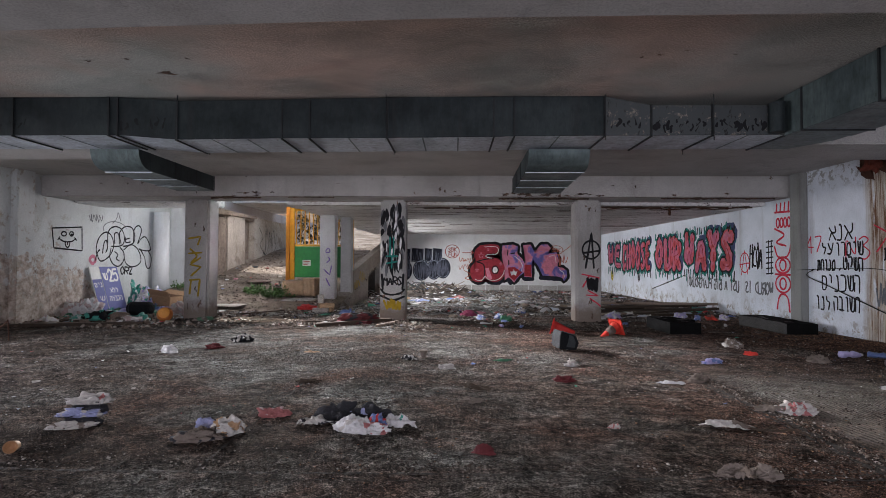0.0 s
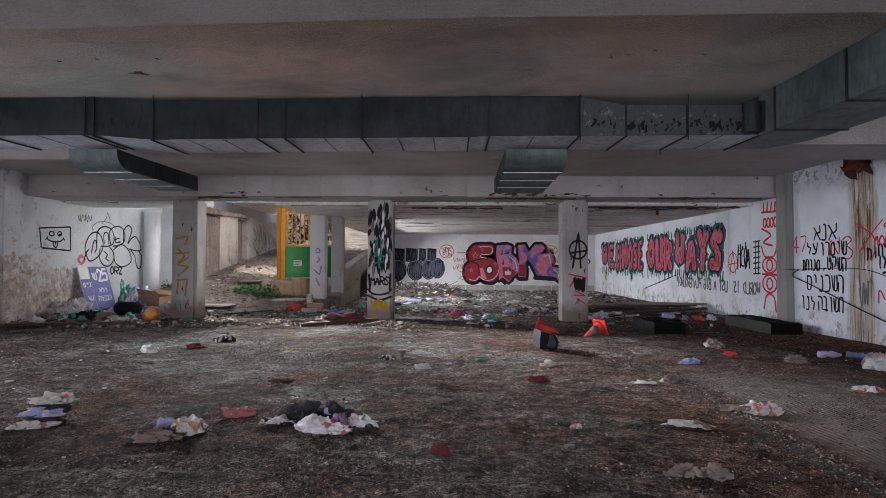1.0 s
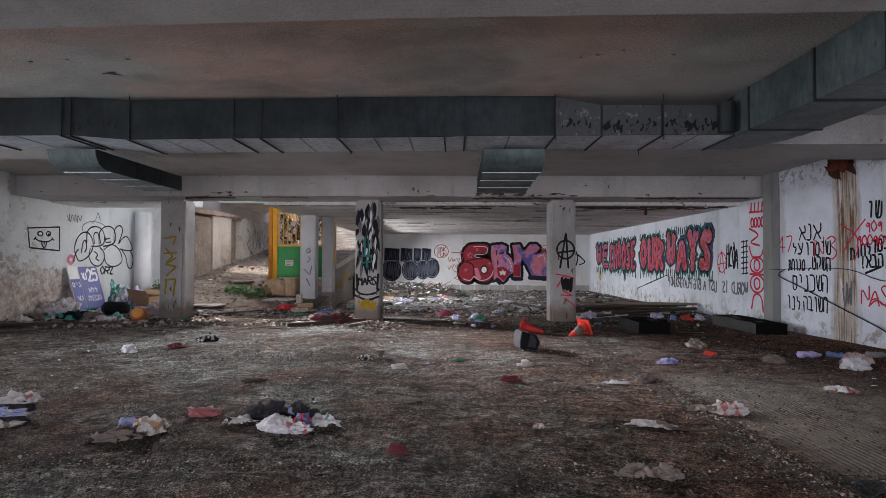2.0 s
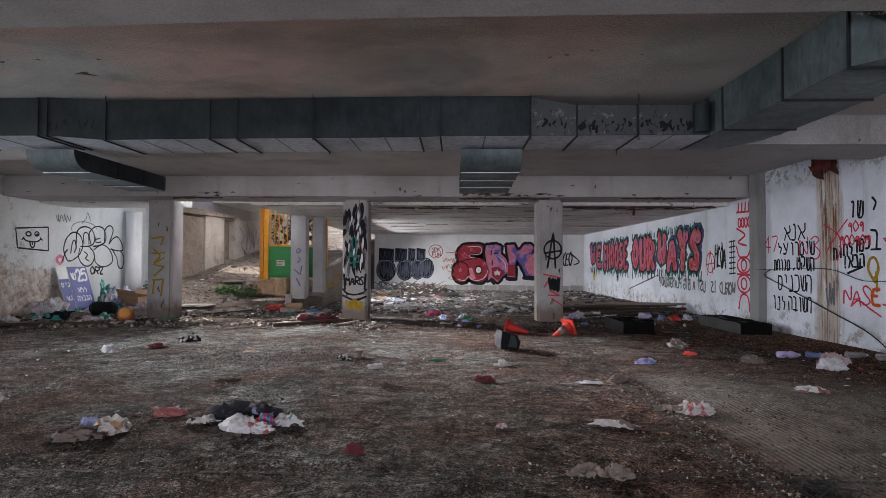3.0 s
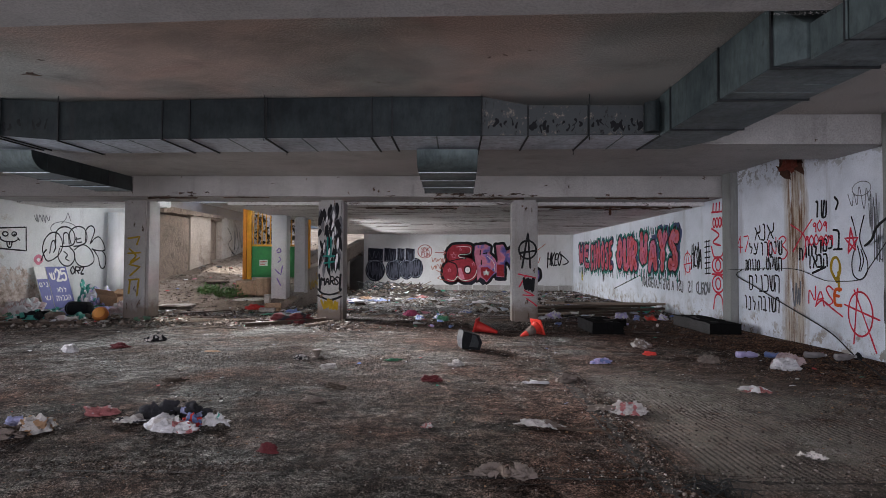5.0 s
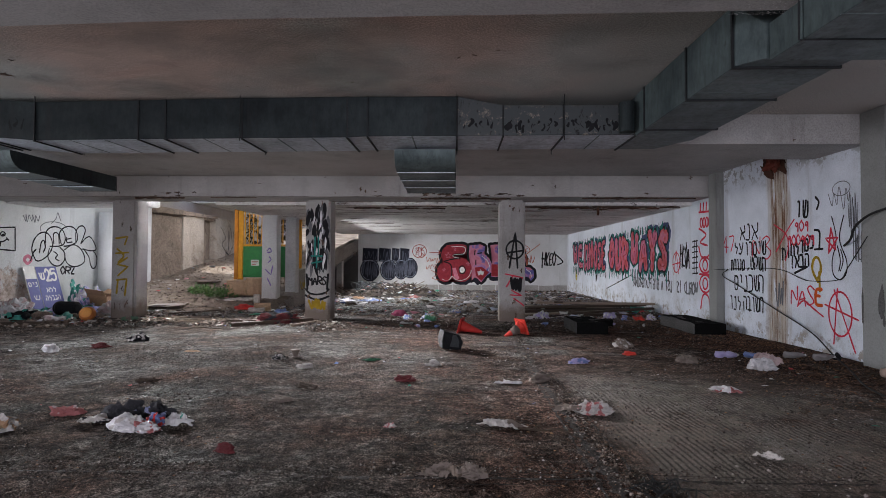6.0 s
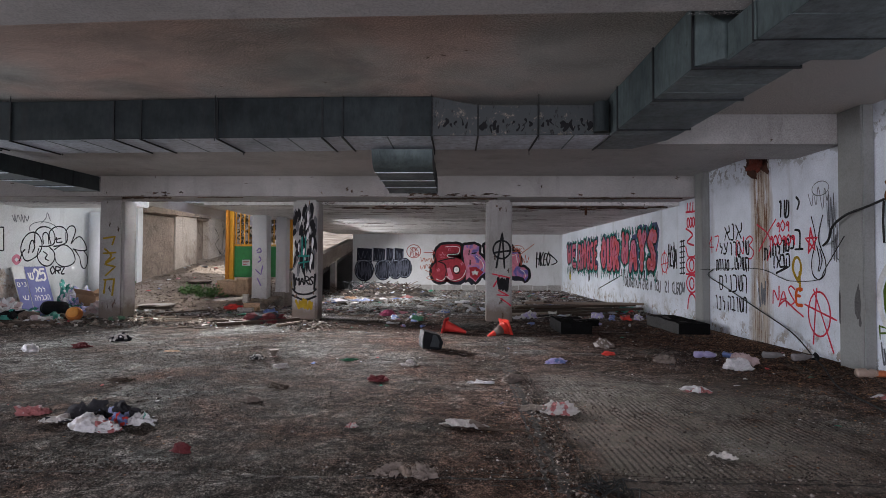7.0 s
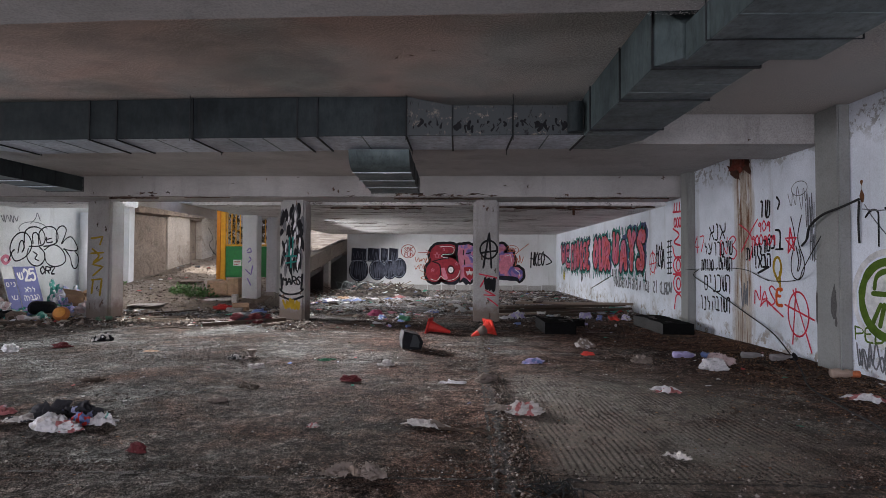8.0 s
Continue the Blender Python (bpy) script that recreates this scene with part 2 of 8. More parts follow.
# broad mottle, coarse grit, fine grit
mottle = k.noise(4.2, 9, 0.8, (0.85, 1.15, 1), 0.4)
c = k.mix(0.9, c, k.ramp(mottle, (0.37, 0.12), (0.5, 0.92), (0.63, 1.9)), "MULTIPLY")
coarse = k.step(k.noise(0.9, 7, 0.7, (1, 1.3, 1), 0.5), 0.40, 0.60)
grain = k.noise(24, 8, 0.88)
c = k.mix(k.math("ADD", k.math("MULTIPLY", coarse, 0.3), 0.55), c, k.ramp(grain, (0.43, 0.06), (0.5, 1.0), (0.57, 2.2)), "MULTIPLY")
speck = k.noise(95, 4, 0.85)
c = k.mix(0.9, c, k.ramp(speck, (0.43, 0.10), (0.5, 1.0), (0.57, 2.3)), "MULTIPLY")
# hair cracks that wander across the slab
wander = k.noise(0.9, 7, 0.7, (0.6, 1.6, 1), 1.0)
crack = k.step(k.math("ABSOLUTE", k.math("SUBTRACT", wander, 0.5), 0), 0.007, 0.002)
c = k.mix(k.math("MULTIPLY", k.math("MULTIPLY", crack, 0.8), k.step(k.noise(0.7, 3), 0.42, 0.55)), c, (0.012, 0.008, 0.006, 1))
# a bay of the slab that was raked while wet, its pale colour also lifted for missing light
bay = k.math("MULTIPLY", k.math("MULTIPLY", k.step(k.math("ADD", k.axis(0), k.math("MULTIPLY", k.noise(2.5, 5), 0.4)), 2.95, 3.25), k.step(k.math("ADD", k.axis(0), k.math("MULTIPLY", k.noise(0.9, 6, 0.7), 2.2)), 7.0, 5.4)), k.math("MULTIPLY", k.step(k.math("ADD", k.axis(1), k.math("MULTIPLY", k.noise(3.0, 6, 0.7), 0.5)), 3.0, 3.4), k.step(k.math("ADD", k.axis(1), k.math("MULTIPLY", k.noise(1.1, 5), 2.0)), 7.6, 5.8)))
rake_x = k.math("ADD", k.math("ADD", k.axis(0), k.math("MULTIPLY", k.axis(1), 0.05)), k.math("MULTIPLY", k.noise(1.3, 2, 0.5), 0.10))
rake = k.math("SINE", k.math("MULTIPLY", rake_x, 135.0), 0)
rake = k.math("MULTIPLY", k.math("ADD", k.math("MULTIPLY", rake, 0.5), 0.5), k.step(k.noise(1.6, 8, 0.8), 0.36, 0.54))
c = k.mix(k.math("MULTIPLY", bay, k.step(k.noise(1.1, 5, 0.65), 0.34, 0.50)), c, k.mix(0.66, c, (0.25, 0.226, 0.20, 1)))
c = k.mix(k.math("MULTIPLY", bay, 0.75), c, k.ramp(rake, (0.0, 1.2), (0.55, 0.95), (1.0, 0.28)), "MULTIPLY")
light = k.step(k.voronoi(30), 0.20, 0.10)
c = k.mix(k.math("MULTIPLY", light, k.step(k.noise(3, 3), 0.50, 0.60)), c, grey(0.30, 0.06))
dark = k.step(k.voronoi(13, (0.9, 1.1, 1)), 0.20, 0.08)
c = k.mix(k.math("MULTIPLY", dark, k.step(k.noise(2.2, 3), 0.44, 0.58)), c, (0.014, 0.009, 0.007, 1))
k.colour(c)
k.bump(mottle, 0.8, 0.045)
k.bump(k.math("MULTIPLY", bay, rake), -0.8, 0.03)
k.bump(grain, 0.8, 0.03)
k.bump(speck, 0.7, 0.008)
floor_mat = k.m

k = Mat("ramp_rubble_soil", 0.95)
c = k.ramp(k.noise(1.2, 7, 0.7), (0.3, (0.09, 0.062, 0.046, 1)), (0.5, (0.20, 0.158, 0.125, 1)), (0.68, (0.36, 0.31, 0.265, 1)))
speck = k.noise(26, 6, 0.8)
c = k.mix(0.7, c, k.ramp(speck, (0.3, 0.3), (0.6, 1.2)), "MULTIPLY")
k.colour(c).bump(speck, 0.8, 0.03).bump(k.noise(6, 6, 0.75), 0.8, 0.08)
soil_mat = k.m
k = Mat("brown_bank_earth", 0.95)
speck = k.noise(14, 7, 0.8)
c = k.mix(0.7, k.ramp(k.noise(0.8, 7, 0.7), (0.35, (0.07, 0.04, 0.024, 1)), (0.55, (0.17, 0.105, 0.068, 1)), (0.70, (0.28, 0.20, 0.14, 1))), k.ramp(speck, (0.35, 0.3), (0.6, 1.3)), "MULTIPLY")
k.colour(c).bump(speck, 0.8, 0.05)
bank_mat = k.m
k = Mat("dark_heap_dirt", 0.95)
speck = k.noise(22, 7, 0.8)
k.colour(k.mix(0.8, k.ramp(k.noise(2.2, 7, 0.7), (0.35, (0.014, 0.011, 0.01, 1)), (0.55, (0.06, 0.046, 0.038, 1)), (0.68, (0.15, 0.12, 0.10, 1))), k.ramp(speck, (0.35, 0.3), (0.6, 1.3)), "MULTIPLY")).bump(speck, 1.0, 0.04)
heap_mat = k.m


def metal_sheet(name, base, dark, rough=0.58):
    k = Mat(name, rough, 0.35)
    k.b.inputs["Specular IOR Level"].default_value = 0.3
    c = k.mix(k.step(k.noise(1.1, 5, 0.65), 0.4, 0.7), base, dark)
    c = k.mix(k.math("MULTIPLY", k.step(k.noise(7, 6, 0.75), 0.62, 0.7), 0.5), c, grey(0.02))
    c = k.mix(0.4, c, k.ramp(k.noise(14, 7, 0.75, (1, 1, 0.35)), (0.36, 0.3), (0.5, 0.95), (0.64, 1.5)), "MULTIPLY")
    drip = k.step(k.noise(1.0, 6, 0.75, (9, 9, 0.5)), 0.56, 0.66)
    c = k.mix(k.math("MULTIPLY", drip, 0.45), c, grey(0.025))
    k.colour(c).rough(k.noise(3, 5), rough - 0.12, rough + 0.2)
    k.bump(k.noise(2.2, 4), 0.25, 0.02)
    return k.m


# one duct sheet in several tones: fronts coloured as shaded, undersides as lit
duct_metal = metal_sheet("duct_sheet_shaded", (0.032, 0.042, 0.044, 1), (0.009, 0.013, 0.015, 1), 0.55)
duct_under = metal_sheet("duct_sheet_lit", (0.58, 0.63, 0.69, 1), (0.32, 0.36, 0.41, 1), 0.45)
# lighter copies for the arm, with the light on it put into the colour
arm_metal = metal_sheet("greenish_duct_lit", (0.105, 0.135, 0.135, 1), (0.042, 0.057, 0.060, 1), 0.55)
arm_under = metal_sheet("greenish_duct_under_lit", (0.19, 0.225, 0.23, 1), (0.085, 0.10, 0.11, 1), 0.5)
duct_seam = metal_sheet("folded_zinc_seam", (0.20, 0.24, 0.245, 1), (0.08, 0.10, 0.11, 1), 0.6)
flange_metal = metal_sheet("duct_flange_steel", (0.03, 0.032, 0.035, 1), (0.012, 0.014, 0.014, 1))
k = Mat("flaking_duct_paint", 0.6, 0.3)
flake = k.step(k.noise(9, 8, 0.8), 0.58, 0.61)
c = k.mix(flake, (0.06, 0.068, 0.07, 1), (0.24, 0.21, 0.17, 1))
c = k.mix(k.step(k.noise(13, 6, 0.75, (1, 1, 0.5)), 0.60, 0.63), c, (0.012, 0.012, 0.013, 1))
k.colour(c).bump(flake, 0.4, 0.004)
duct_worn = k.m


def paint(name, rgb, var=0.25, rough=0.65):
    k = Mat(name, rough)
    c = k.mix(var, rgb, k.ramp(k.noise(9, 6, 0.7), (0.3, 0.45), (0.7, 1.25)), "MULTIPLY")
    k.colour(c).bump(k.noise(40, 4), 0.15, 0.004)
    return k.m


# ---- mesh helpers ----
def box(bm, x0, x1, y0, y1, z0, z1):
    m = Matrix.Translation(((x0 + x1) / 2, (y0 + y1) / 2, (z0 + z1) / 2)) @ Matrix.Diagonal((x1 - x0, y1 - y0, z1 - z0, 1))
    return bmesh.ops.create_cube(bm, size=1, matrix=m)["verts"]


def bevelled(bm, width, segments=1):
    bmesh.ops.bevel(bm, geom=bm.edges[:], offset=width, segments=segments, affect="EDGES", clamp_overlap=True)


def mesh_of(name, bm, material, smooth=False):
    me = bpy.data.meshes.new(name)
    bmesh.ops.recalc_face_normals(bm, faces=bm.faces)
    bm.to_mesh(me)
    bm.free()
    for m in material if isinstance(material, (list, tuple)) else (material,):
        me.materials.append(m)
    if smooth:
        for p in me.polygons:
            p.use_smooth = True
    return me


def part(name, bm, material, parent, label="", smooth=False):
    ob = new(name, mesh_of(name, bm, material, smooth))
    ob.parent = parent
    return tagged(ob, label)


def solid(name, bm, material, label, category, kind="", group="", smooth=False):
    return tagged(new(name, mesh_of(name, bm, material, smooth)), label, category, group, kind)


def thing(name, place, label, category, group="", kind="", turn=0):
    ob = new(name)
    ob.empty_display_size = 0.1
    ob.matrix_basis = pose(*place, 0, 0, turn)
    return tagged(ob, label, category, group, kind)


def block(name, dims, material, label, category, bevel=0.01, kind="structure"):
    bm = bmesh.new()
    box(bm, *dims)
    if bevel:
        bevelled(bm, bevel, 2)
    return solid(name, bm, material, label, category, kind)


def gz(x, y):
    """Height of the hall floor, tilted down to the rear to fit the camera's view."""
    return -0.0065 * y

# ---- the large structure ----
EAST, NORTH, WEST = 7.08, 24.3, -8.95

# hall floor and the ramp that climbs out at the rear
def sheet(nx, ny, x0, x1, y0, y1, height):
    bm = bmesh.new()
    g = [[bm.verts.new((x0 + (x1 - x0) * i / nx, y0 + (y1 - y0) * j / ny, 0)) for i in range(nx + 1)] for j in range(ny + 1)]
    for row in g:
        for v in row:
            v.co.z = height(v.co.x, v.co.y)
    for j in range(ny):
        for i in range(nx):
            bm.faces.new((g[j][i], g[j][i + 1], g[j + 1][i + 1], g[j + 1][i]))
    return bm


def floor_height(x, y):
    n = noise.fractal(Vector((x * 0.6, y * 0.6, 0)), 1.0, 2.0, 4) * 0.012
    return gz(x, y) + n


def floor_relief(x, y):
    """Fine unevenness: crusts of dirt and worn patches."""
    p = Vector((x, y * 1.3, 0))
    crust = max(0.0, noise.fractal(p * 1.3 + Vector((5, 2, 0)), 1.0, 2.0, 3))
    return floor_height(x, y) + noise.fractal(p * 9.0, 0.7, 2.1, 4) * (0.0028 + 0.009 * crust) + 0.0012 * noise.noise(p * 38)


# the floor's mesh is finer towards the south, where it is seen close
xs = [-9.2 + 16.5 * i / 400 for i in range(401)]
ys = [-6 + 0.4 * i for i in range(20)] + [2.0 + 0.021 * i for i in range(240)] + [7.04 + 0.05 * i for i in range(100)] + [12.04 + 0.25 * i for i in range(50)] + [24.54]
verts = [(x, y, floor_relief(x, y) if 2 <= y < 12.1 else floor_height(x, y)) for y in ys for x in xs]
faces = [(j * 401 + i, j * 401 + i + 1, (j + 1) * 401 + i + 1, (j + 1) * 401 + i) for j in range(len(ys) - 1) for i in range(400)]
me = bpy.data.meshes.new("floor")
me.from_pydata(verts, [], faces)
me.materials.append(floor_mat)
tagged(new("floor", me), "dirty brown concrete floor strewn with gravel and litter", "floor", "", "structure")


def ramp_height(x, y):
    z = 0.04 + max(0.0, y - 13.0) * 0.17 + 0.05 * max(0.0, -5.0 - x)
    lump = noise.fractal(Vector((x * 0.9, y * 0.9, 3)), 1.0, 2.0, 5) * 0.05
    edge = min(1.0, max(0.0, (y - 12.6) / 1.2))
    return gz(x, y) - 0.05 + edge * (z + 0.05 + lump)


solid("ramp", sheet(60, 130, -8.4, -3.1, 12.6, 40, ramp_height), soil_mat, "rubble-covered ramp climbing out to daylight", "ramp", "structure", smooth=True)
solid("ground", sheet(40, 40, -400, 400, -400, 400, lambda x, y: -0.6), soil_mat, "bare ground round the building", "ground", "structure")

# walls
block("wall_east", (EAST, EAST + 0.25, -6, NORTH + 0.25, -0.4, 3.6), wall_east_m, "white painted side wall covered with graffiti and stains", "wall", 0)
block("wall_north", (-3.07, EAST, NORTH, NORTH + 0.25, -0.4, 3.6), wall_white_m, "white painted rear wall with large graffiti lettering", "wall", 0)
block("wall_west", (WEST - 0.25, WEST, 8.4, 15.85, -0.4, 3.6), wall_west_m, "white plaster wall peeling to bare render below", "wall", 0)
# out of view: walls round an opening made up to let light in
block("wall_west_south", (WEST - 0.25, WEST, -6, 2.8, -0.4, 3.6), wall_white_m, "plain plaster wall beside an unseen opening added for light", "wall", 0)
block("wall_west_sill", (WEST - 0.25, WEST, 2.8, 8.4, -0.4, 0.95), wall_white_m, "plain plaster wall below an unseen opening added for light", "wall", 0)
block("wall_west_lintel", (WEST - 0.25, WEST, 2.8, 8.4, 2.55, 3.6), wall_white_m, "plain plaster wall above an unseen opening added for light", "wall", 0)
block("wall_south", (WEST - 0.25, EAST + 0.25, -6.25, -6, -0.4, 3.6), wall_white_m, "plain plaster wall closing the hall", "wall", 0)
block("wall_return", (WEST, -8.1, 15.6, 15.85, -0.4, 3.0), wall_white_m, "short grey-white return wall behind the round pipe", "wall", 0)
block("wall_ramp_lower", (-8.40, -8.14, 15.85, 17.7, -0.4, 2.75), bare_brown, "bare brown render beside the ramp foot", "wall", 0.02)
block("wall_ramp", (-8.35, -8.1, 17.7, 19.2, -0.4, 2.99), wall_ramp, "weathered grey retaining wall beside the ramp", "wall", 0.02)
block("wall_ramp_recess", (-8.66, -8.352, 18.9, 20.4, -0.4, 2.99), bare_brown, "recessed dark bay in the retaining wall", "wall", 0)
block("wall_ramp_lintel", (-8.348, -8.1, 19.2, 20.1, 2.82, 2.99), bare_brown, "weathered lintel over the recess", "wall", 0.02)
block("wall_ramp_upper", (-8.35, -8.1, 20.1, 40, 0.2, 2.99), wall_ramp, "weathered retaining wall beside the upper ramp", "wall", 0.02)

# ceilings and beams
block("ceiling", (WEST - 0.25, EAST + 0.25, -6.25, 7.0, 3.2, 3.45), ceiling_paint, "stained brown-grey concrete ceiling", "ceiling", 0)
block("ceiling_middle", (WEST - 0.25, EAST + 0.25, 7.0, 11.0, 3.08, 3.45), concrete_beam, "pale grey ceiling of the narrow bay behind the duct", "ceiling", 0)
block("ceiling_rear", (-3.9, EAST + 0.25, 11.55, NORTH + 0.25, 2.55, 2.85), rear_ceiling, "low grey ceiling with peeling rusty streaks", "ceiling", 0)
block("ceiling_rear_west", (WEST - 0.25, -5.85, 11.55, 12.6, 2.58, 2.85), rear_ceiling, "edge of the low rear ceiling", "ceiling", 0.02)
block("beam_1", (WEST, EAST, 10.6, 11.55, 2.625, 3.075), concrete_beam, "grey painted concrete beam over the columns", "beam", 0.02)
block("beam_2", (WEST, EAST, 6.62, 7.65, 2.81, 3.198), concrete_beam, "grey concrete cross beam behind the duct", "beam", 0.02)

# slabs added to hold back the sky; their slot lets a sun patch through
block("ramp_roof", (-9.2, -4.0, 12.62, 18.5, 3.55, 3.75), rear_ceiling, "grey slab added over the ramp to hold back sky light", "roof", 0.02)
block("ramp_roof_upper", (-9.2, -4.0, 19.8, 24.5, 3.55, 3.75), rear_ceiling, "grey slab added over the upper ramp to hold back sky light", "roof", 0.02)
block("wall_ramp_top", (-9.15, -8.85, 15.85, 40, 2.6, 3.56), ramp_top_m, "pale wall above the retaining wall of the ramp", "wall", 0)
block("wall_ramp_end", (-9.15, -8.1, 15.6, 15.84, 3.0, 3.55), ramp_top_m, "pale wall above the return wall", "wall", 0)

# pilasters on the side walls
for i, (x0, x1, y0, y1) in enumerate(((EAST - 0.15, EAST, 10.17, 10.5), (EAST - 0.15, EAST, 6.22, 6.62), (WEST, WEST + 0.16, 9.87, 10.29))):
    block("pilaster_%d" % (i + 1), (x0, x1, y0, y1, -0.2, 3.078 if i == 0 else 3.198), wall_west_m if i == 2 else pilaster_m, "grey painted concrete pilaster on the wall", "pilaster", 0.015)


def column(x, label, w=0.57, y=11.15, z1=2.63):
    bm = bmesh.new()
    box(bm, x - w / 2, x + w / 2, y, y + 0.5, -0.15, z1)
    bevelled(bm, 0.05, 2)
    return solid("column", bm, concrete_column, label, "column", "structure")


column_w = column(-5.82, "grey concrete column with yellow spray paint")
column_m = column(-1.38, "concrete column sprayed with black drips")
column_e = column(2.97, "grey concrete column with an anarchist sign")

# ---- ventilation ducts ----
duct = thing("ventilation_duct", (0, 0, 2.7), "long galvanised steel ventilation duct hung below the ceiling", "duct")
DUCT_Y0, DUCT_Y1 = 5.86, 6.6


def loft(rings, cap=True):
    """A skin through rings of equally many points."""
    bm = bmesh.new()
    rows = [[bm.verts.new(p) for p in r] for r in rings]
    n = len(rows[0])
    for a, b in zip(rows, rows[1:]):
        for i in range(n):
            bm.faces.new((a[i], a[(i + 1) % n], b[(i + 1) % n], b[i]))
    if cap:
        bm.faces.new(rows[0])
        bm.faces.new(rows[-1])
    return bm


def at_duct(bm):
    bmesh.ops.translate(bm, verts=bm.verts, vec=(0, 0, -2.7))
    return bm


def ring_x(x, z0, z1, y0=DUCT_Y0, y1=DUCT_Y1):
    return [(x, y0, z0), (x, y1, z0), (x, y1, z1), (x, y0, z1)]


def ring_y(y, x0, x1, z0, z1):
    return [(x0, y, z0), (x1, y, z0), (x1, y, z1), (x0, y, z1)]


def section(rings, mat=None, label="", under=None):
    bm = loft(rings)
    bevelled(bm, 0.006, 1)
    bmesh.ops.recalc_face_normals(bm, faces=bm.faces)
    # downward faces take the brighter copy, which paints in light from below
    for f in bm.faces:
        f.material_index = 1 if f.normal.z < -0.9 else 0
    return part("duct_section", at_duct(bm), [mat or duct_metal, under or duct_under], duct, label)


def flange(axis, a, u0, u1, z0, z1, w=0.02, out=0.015):
    """A pressed steel joint frame round the duct."""
    bm = bmesh.new()
    for b in ((u0 - out, u0 - 0.002, z0 - out, z1), (u1 + 0.002, u1 + out, z0 - out, z1), (u0 - 0.002, u1 + 0.002, z0 - out, z0 - 0.002)):
        if axis == "x":
            box(bm, a - w / 2, a + w / 2, b[0], b[1], b[2], b[3])
        else:
            box(bm, b[0], b[1], a - w / 2, a + w / 2, b[2], b[3])
    return part("flange", at_duct(bm), flange_metal, duct, "dark steel joint frame")


def rib(axis, a, u0, u1, z):
    """A pressed stiffening crease on the underside."""
    bm = bmesh.new()
    if axis == "x":
        box(bm, a - 0.009, a + 0.009, u0 + 0.01, u1 - 0.01, z - 0.0032, z - 0.001)
    else:
        box(bm, u0 + 0.01, u1 - 0.01, a - 0.006, a + 0.006, z - 0.0032, z - 0.001)
    return part("seam", at_duct(bm), duct_seam, duct)


JOINTS = [(-8.9, 2.74, 3.195), (-7.2, 2.74, 3.195), (-5.30, 2.735, 3.195), (-4.14, 2.74, 3.195), (-4.03, 2.74, 3.195), (-3.32, 2.685, 3.15), (-2.06, 2.70, 3.165),
          (-1.73, 2.70, 3.17), (-0.81, 2.705, 3.185), (0.44, 2.715, 3.195), (0.68, 2.725, 3.195), (1.73, 2.73, 3.195), (2.27, 2.73, 3.09), (2.97, 2.735, 3.09), (3.80, 2.735, 3.09)]
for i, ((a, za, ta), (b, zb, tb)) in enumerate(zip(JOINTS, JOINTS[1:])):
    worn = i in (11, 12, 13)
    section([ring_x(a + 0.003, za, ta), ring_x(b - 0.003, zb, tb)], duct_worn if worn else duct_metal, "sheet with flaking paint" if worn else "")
    n = max(1, int((b - a) / 0.4))
    for j in range(1, n):
        rib("x", a + (b - a) * j / n, DUCT_Y0, DUCT_Y1, za + (zb - za) * j / n)
for a, za, ta in JOINTS[1:]:
    flange("x", a, DUCT_Y0, DUCT_Y1, za, ta)

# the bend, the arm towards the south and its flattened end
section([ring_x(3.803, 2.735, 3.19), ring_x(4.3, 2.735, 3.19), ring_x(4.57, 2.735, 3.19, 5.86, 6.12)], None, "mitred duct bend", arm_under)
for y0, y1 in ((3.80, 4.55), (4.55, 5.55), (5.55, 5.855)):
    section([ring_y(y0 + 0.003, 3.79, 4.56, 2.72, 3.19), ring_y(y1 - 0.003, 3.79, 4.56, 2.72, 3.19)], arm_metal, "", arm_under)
    for j in range(1, 4):
        rib("y", y0 + (y1 - y0) * j / 4, 3.79, 4.56, 2.72)
for y in (3.80, 4.55, 5.55):
    flange("y", y, 3.79, 4.56, 2.72, 3.19)
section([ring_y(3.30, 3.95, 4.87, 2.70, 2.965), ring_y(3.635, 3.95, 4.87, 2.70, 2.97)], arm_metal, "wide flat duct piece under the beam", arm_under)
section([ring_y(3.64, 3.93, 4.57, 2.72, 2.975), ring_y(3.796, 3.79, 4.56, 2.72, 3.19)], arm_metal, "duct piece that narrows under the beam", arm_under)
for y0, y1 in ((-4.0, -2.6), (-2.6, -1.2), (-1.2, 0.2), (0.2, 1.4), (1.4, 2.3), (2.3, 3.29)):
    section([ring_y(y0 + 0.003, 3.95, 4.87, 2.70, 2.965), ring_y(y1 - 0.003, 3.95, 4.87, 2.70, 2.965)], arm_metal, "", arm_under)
    flange("y", y1, 3.93, 4.91, 2.70, 2.965, 0.012, 0.006)
    for j in range(1, 3):
        rib("y", y0 + (y1 - y0) * j / 3, 3.93, 4.91, 2.70)

# front beam, its far edge bent to fit the camera's view
bm = loft([[(x, 2.4, 2.98), (x, y, 2.98), (x, y, 3.198), (x, 2.4, 3.198)] for x, y in ((WEST, 3.92), (-3.46, 3.69), (0.0, 3.53), (EAST, 3.42))])
solid("beam_3", bm, concrete_beam, "grey concrete cross beam near the duct bend", "beam", "structure")

# short collar on the bend
bm = bmesh.new()
bmesh.ops.create_cone(bm, cap_ends=True, segments=20, radius1=0.085, radius2=0.085, depth=0.34, matrix=Matrix.Translation((3.68, 5.80, 2.92)))
part("collar", at_duct(bm), duct_metal, duct, "short round collar", smooth=False)


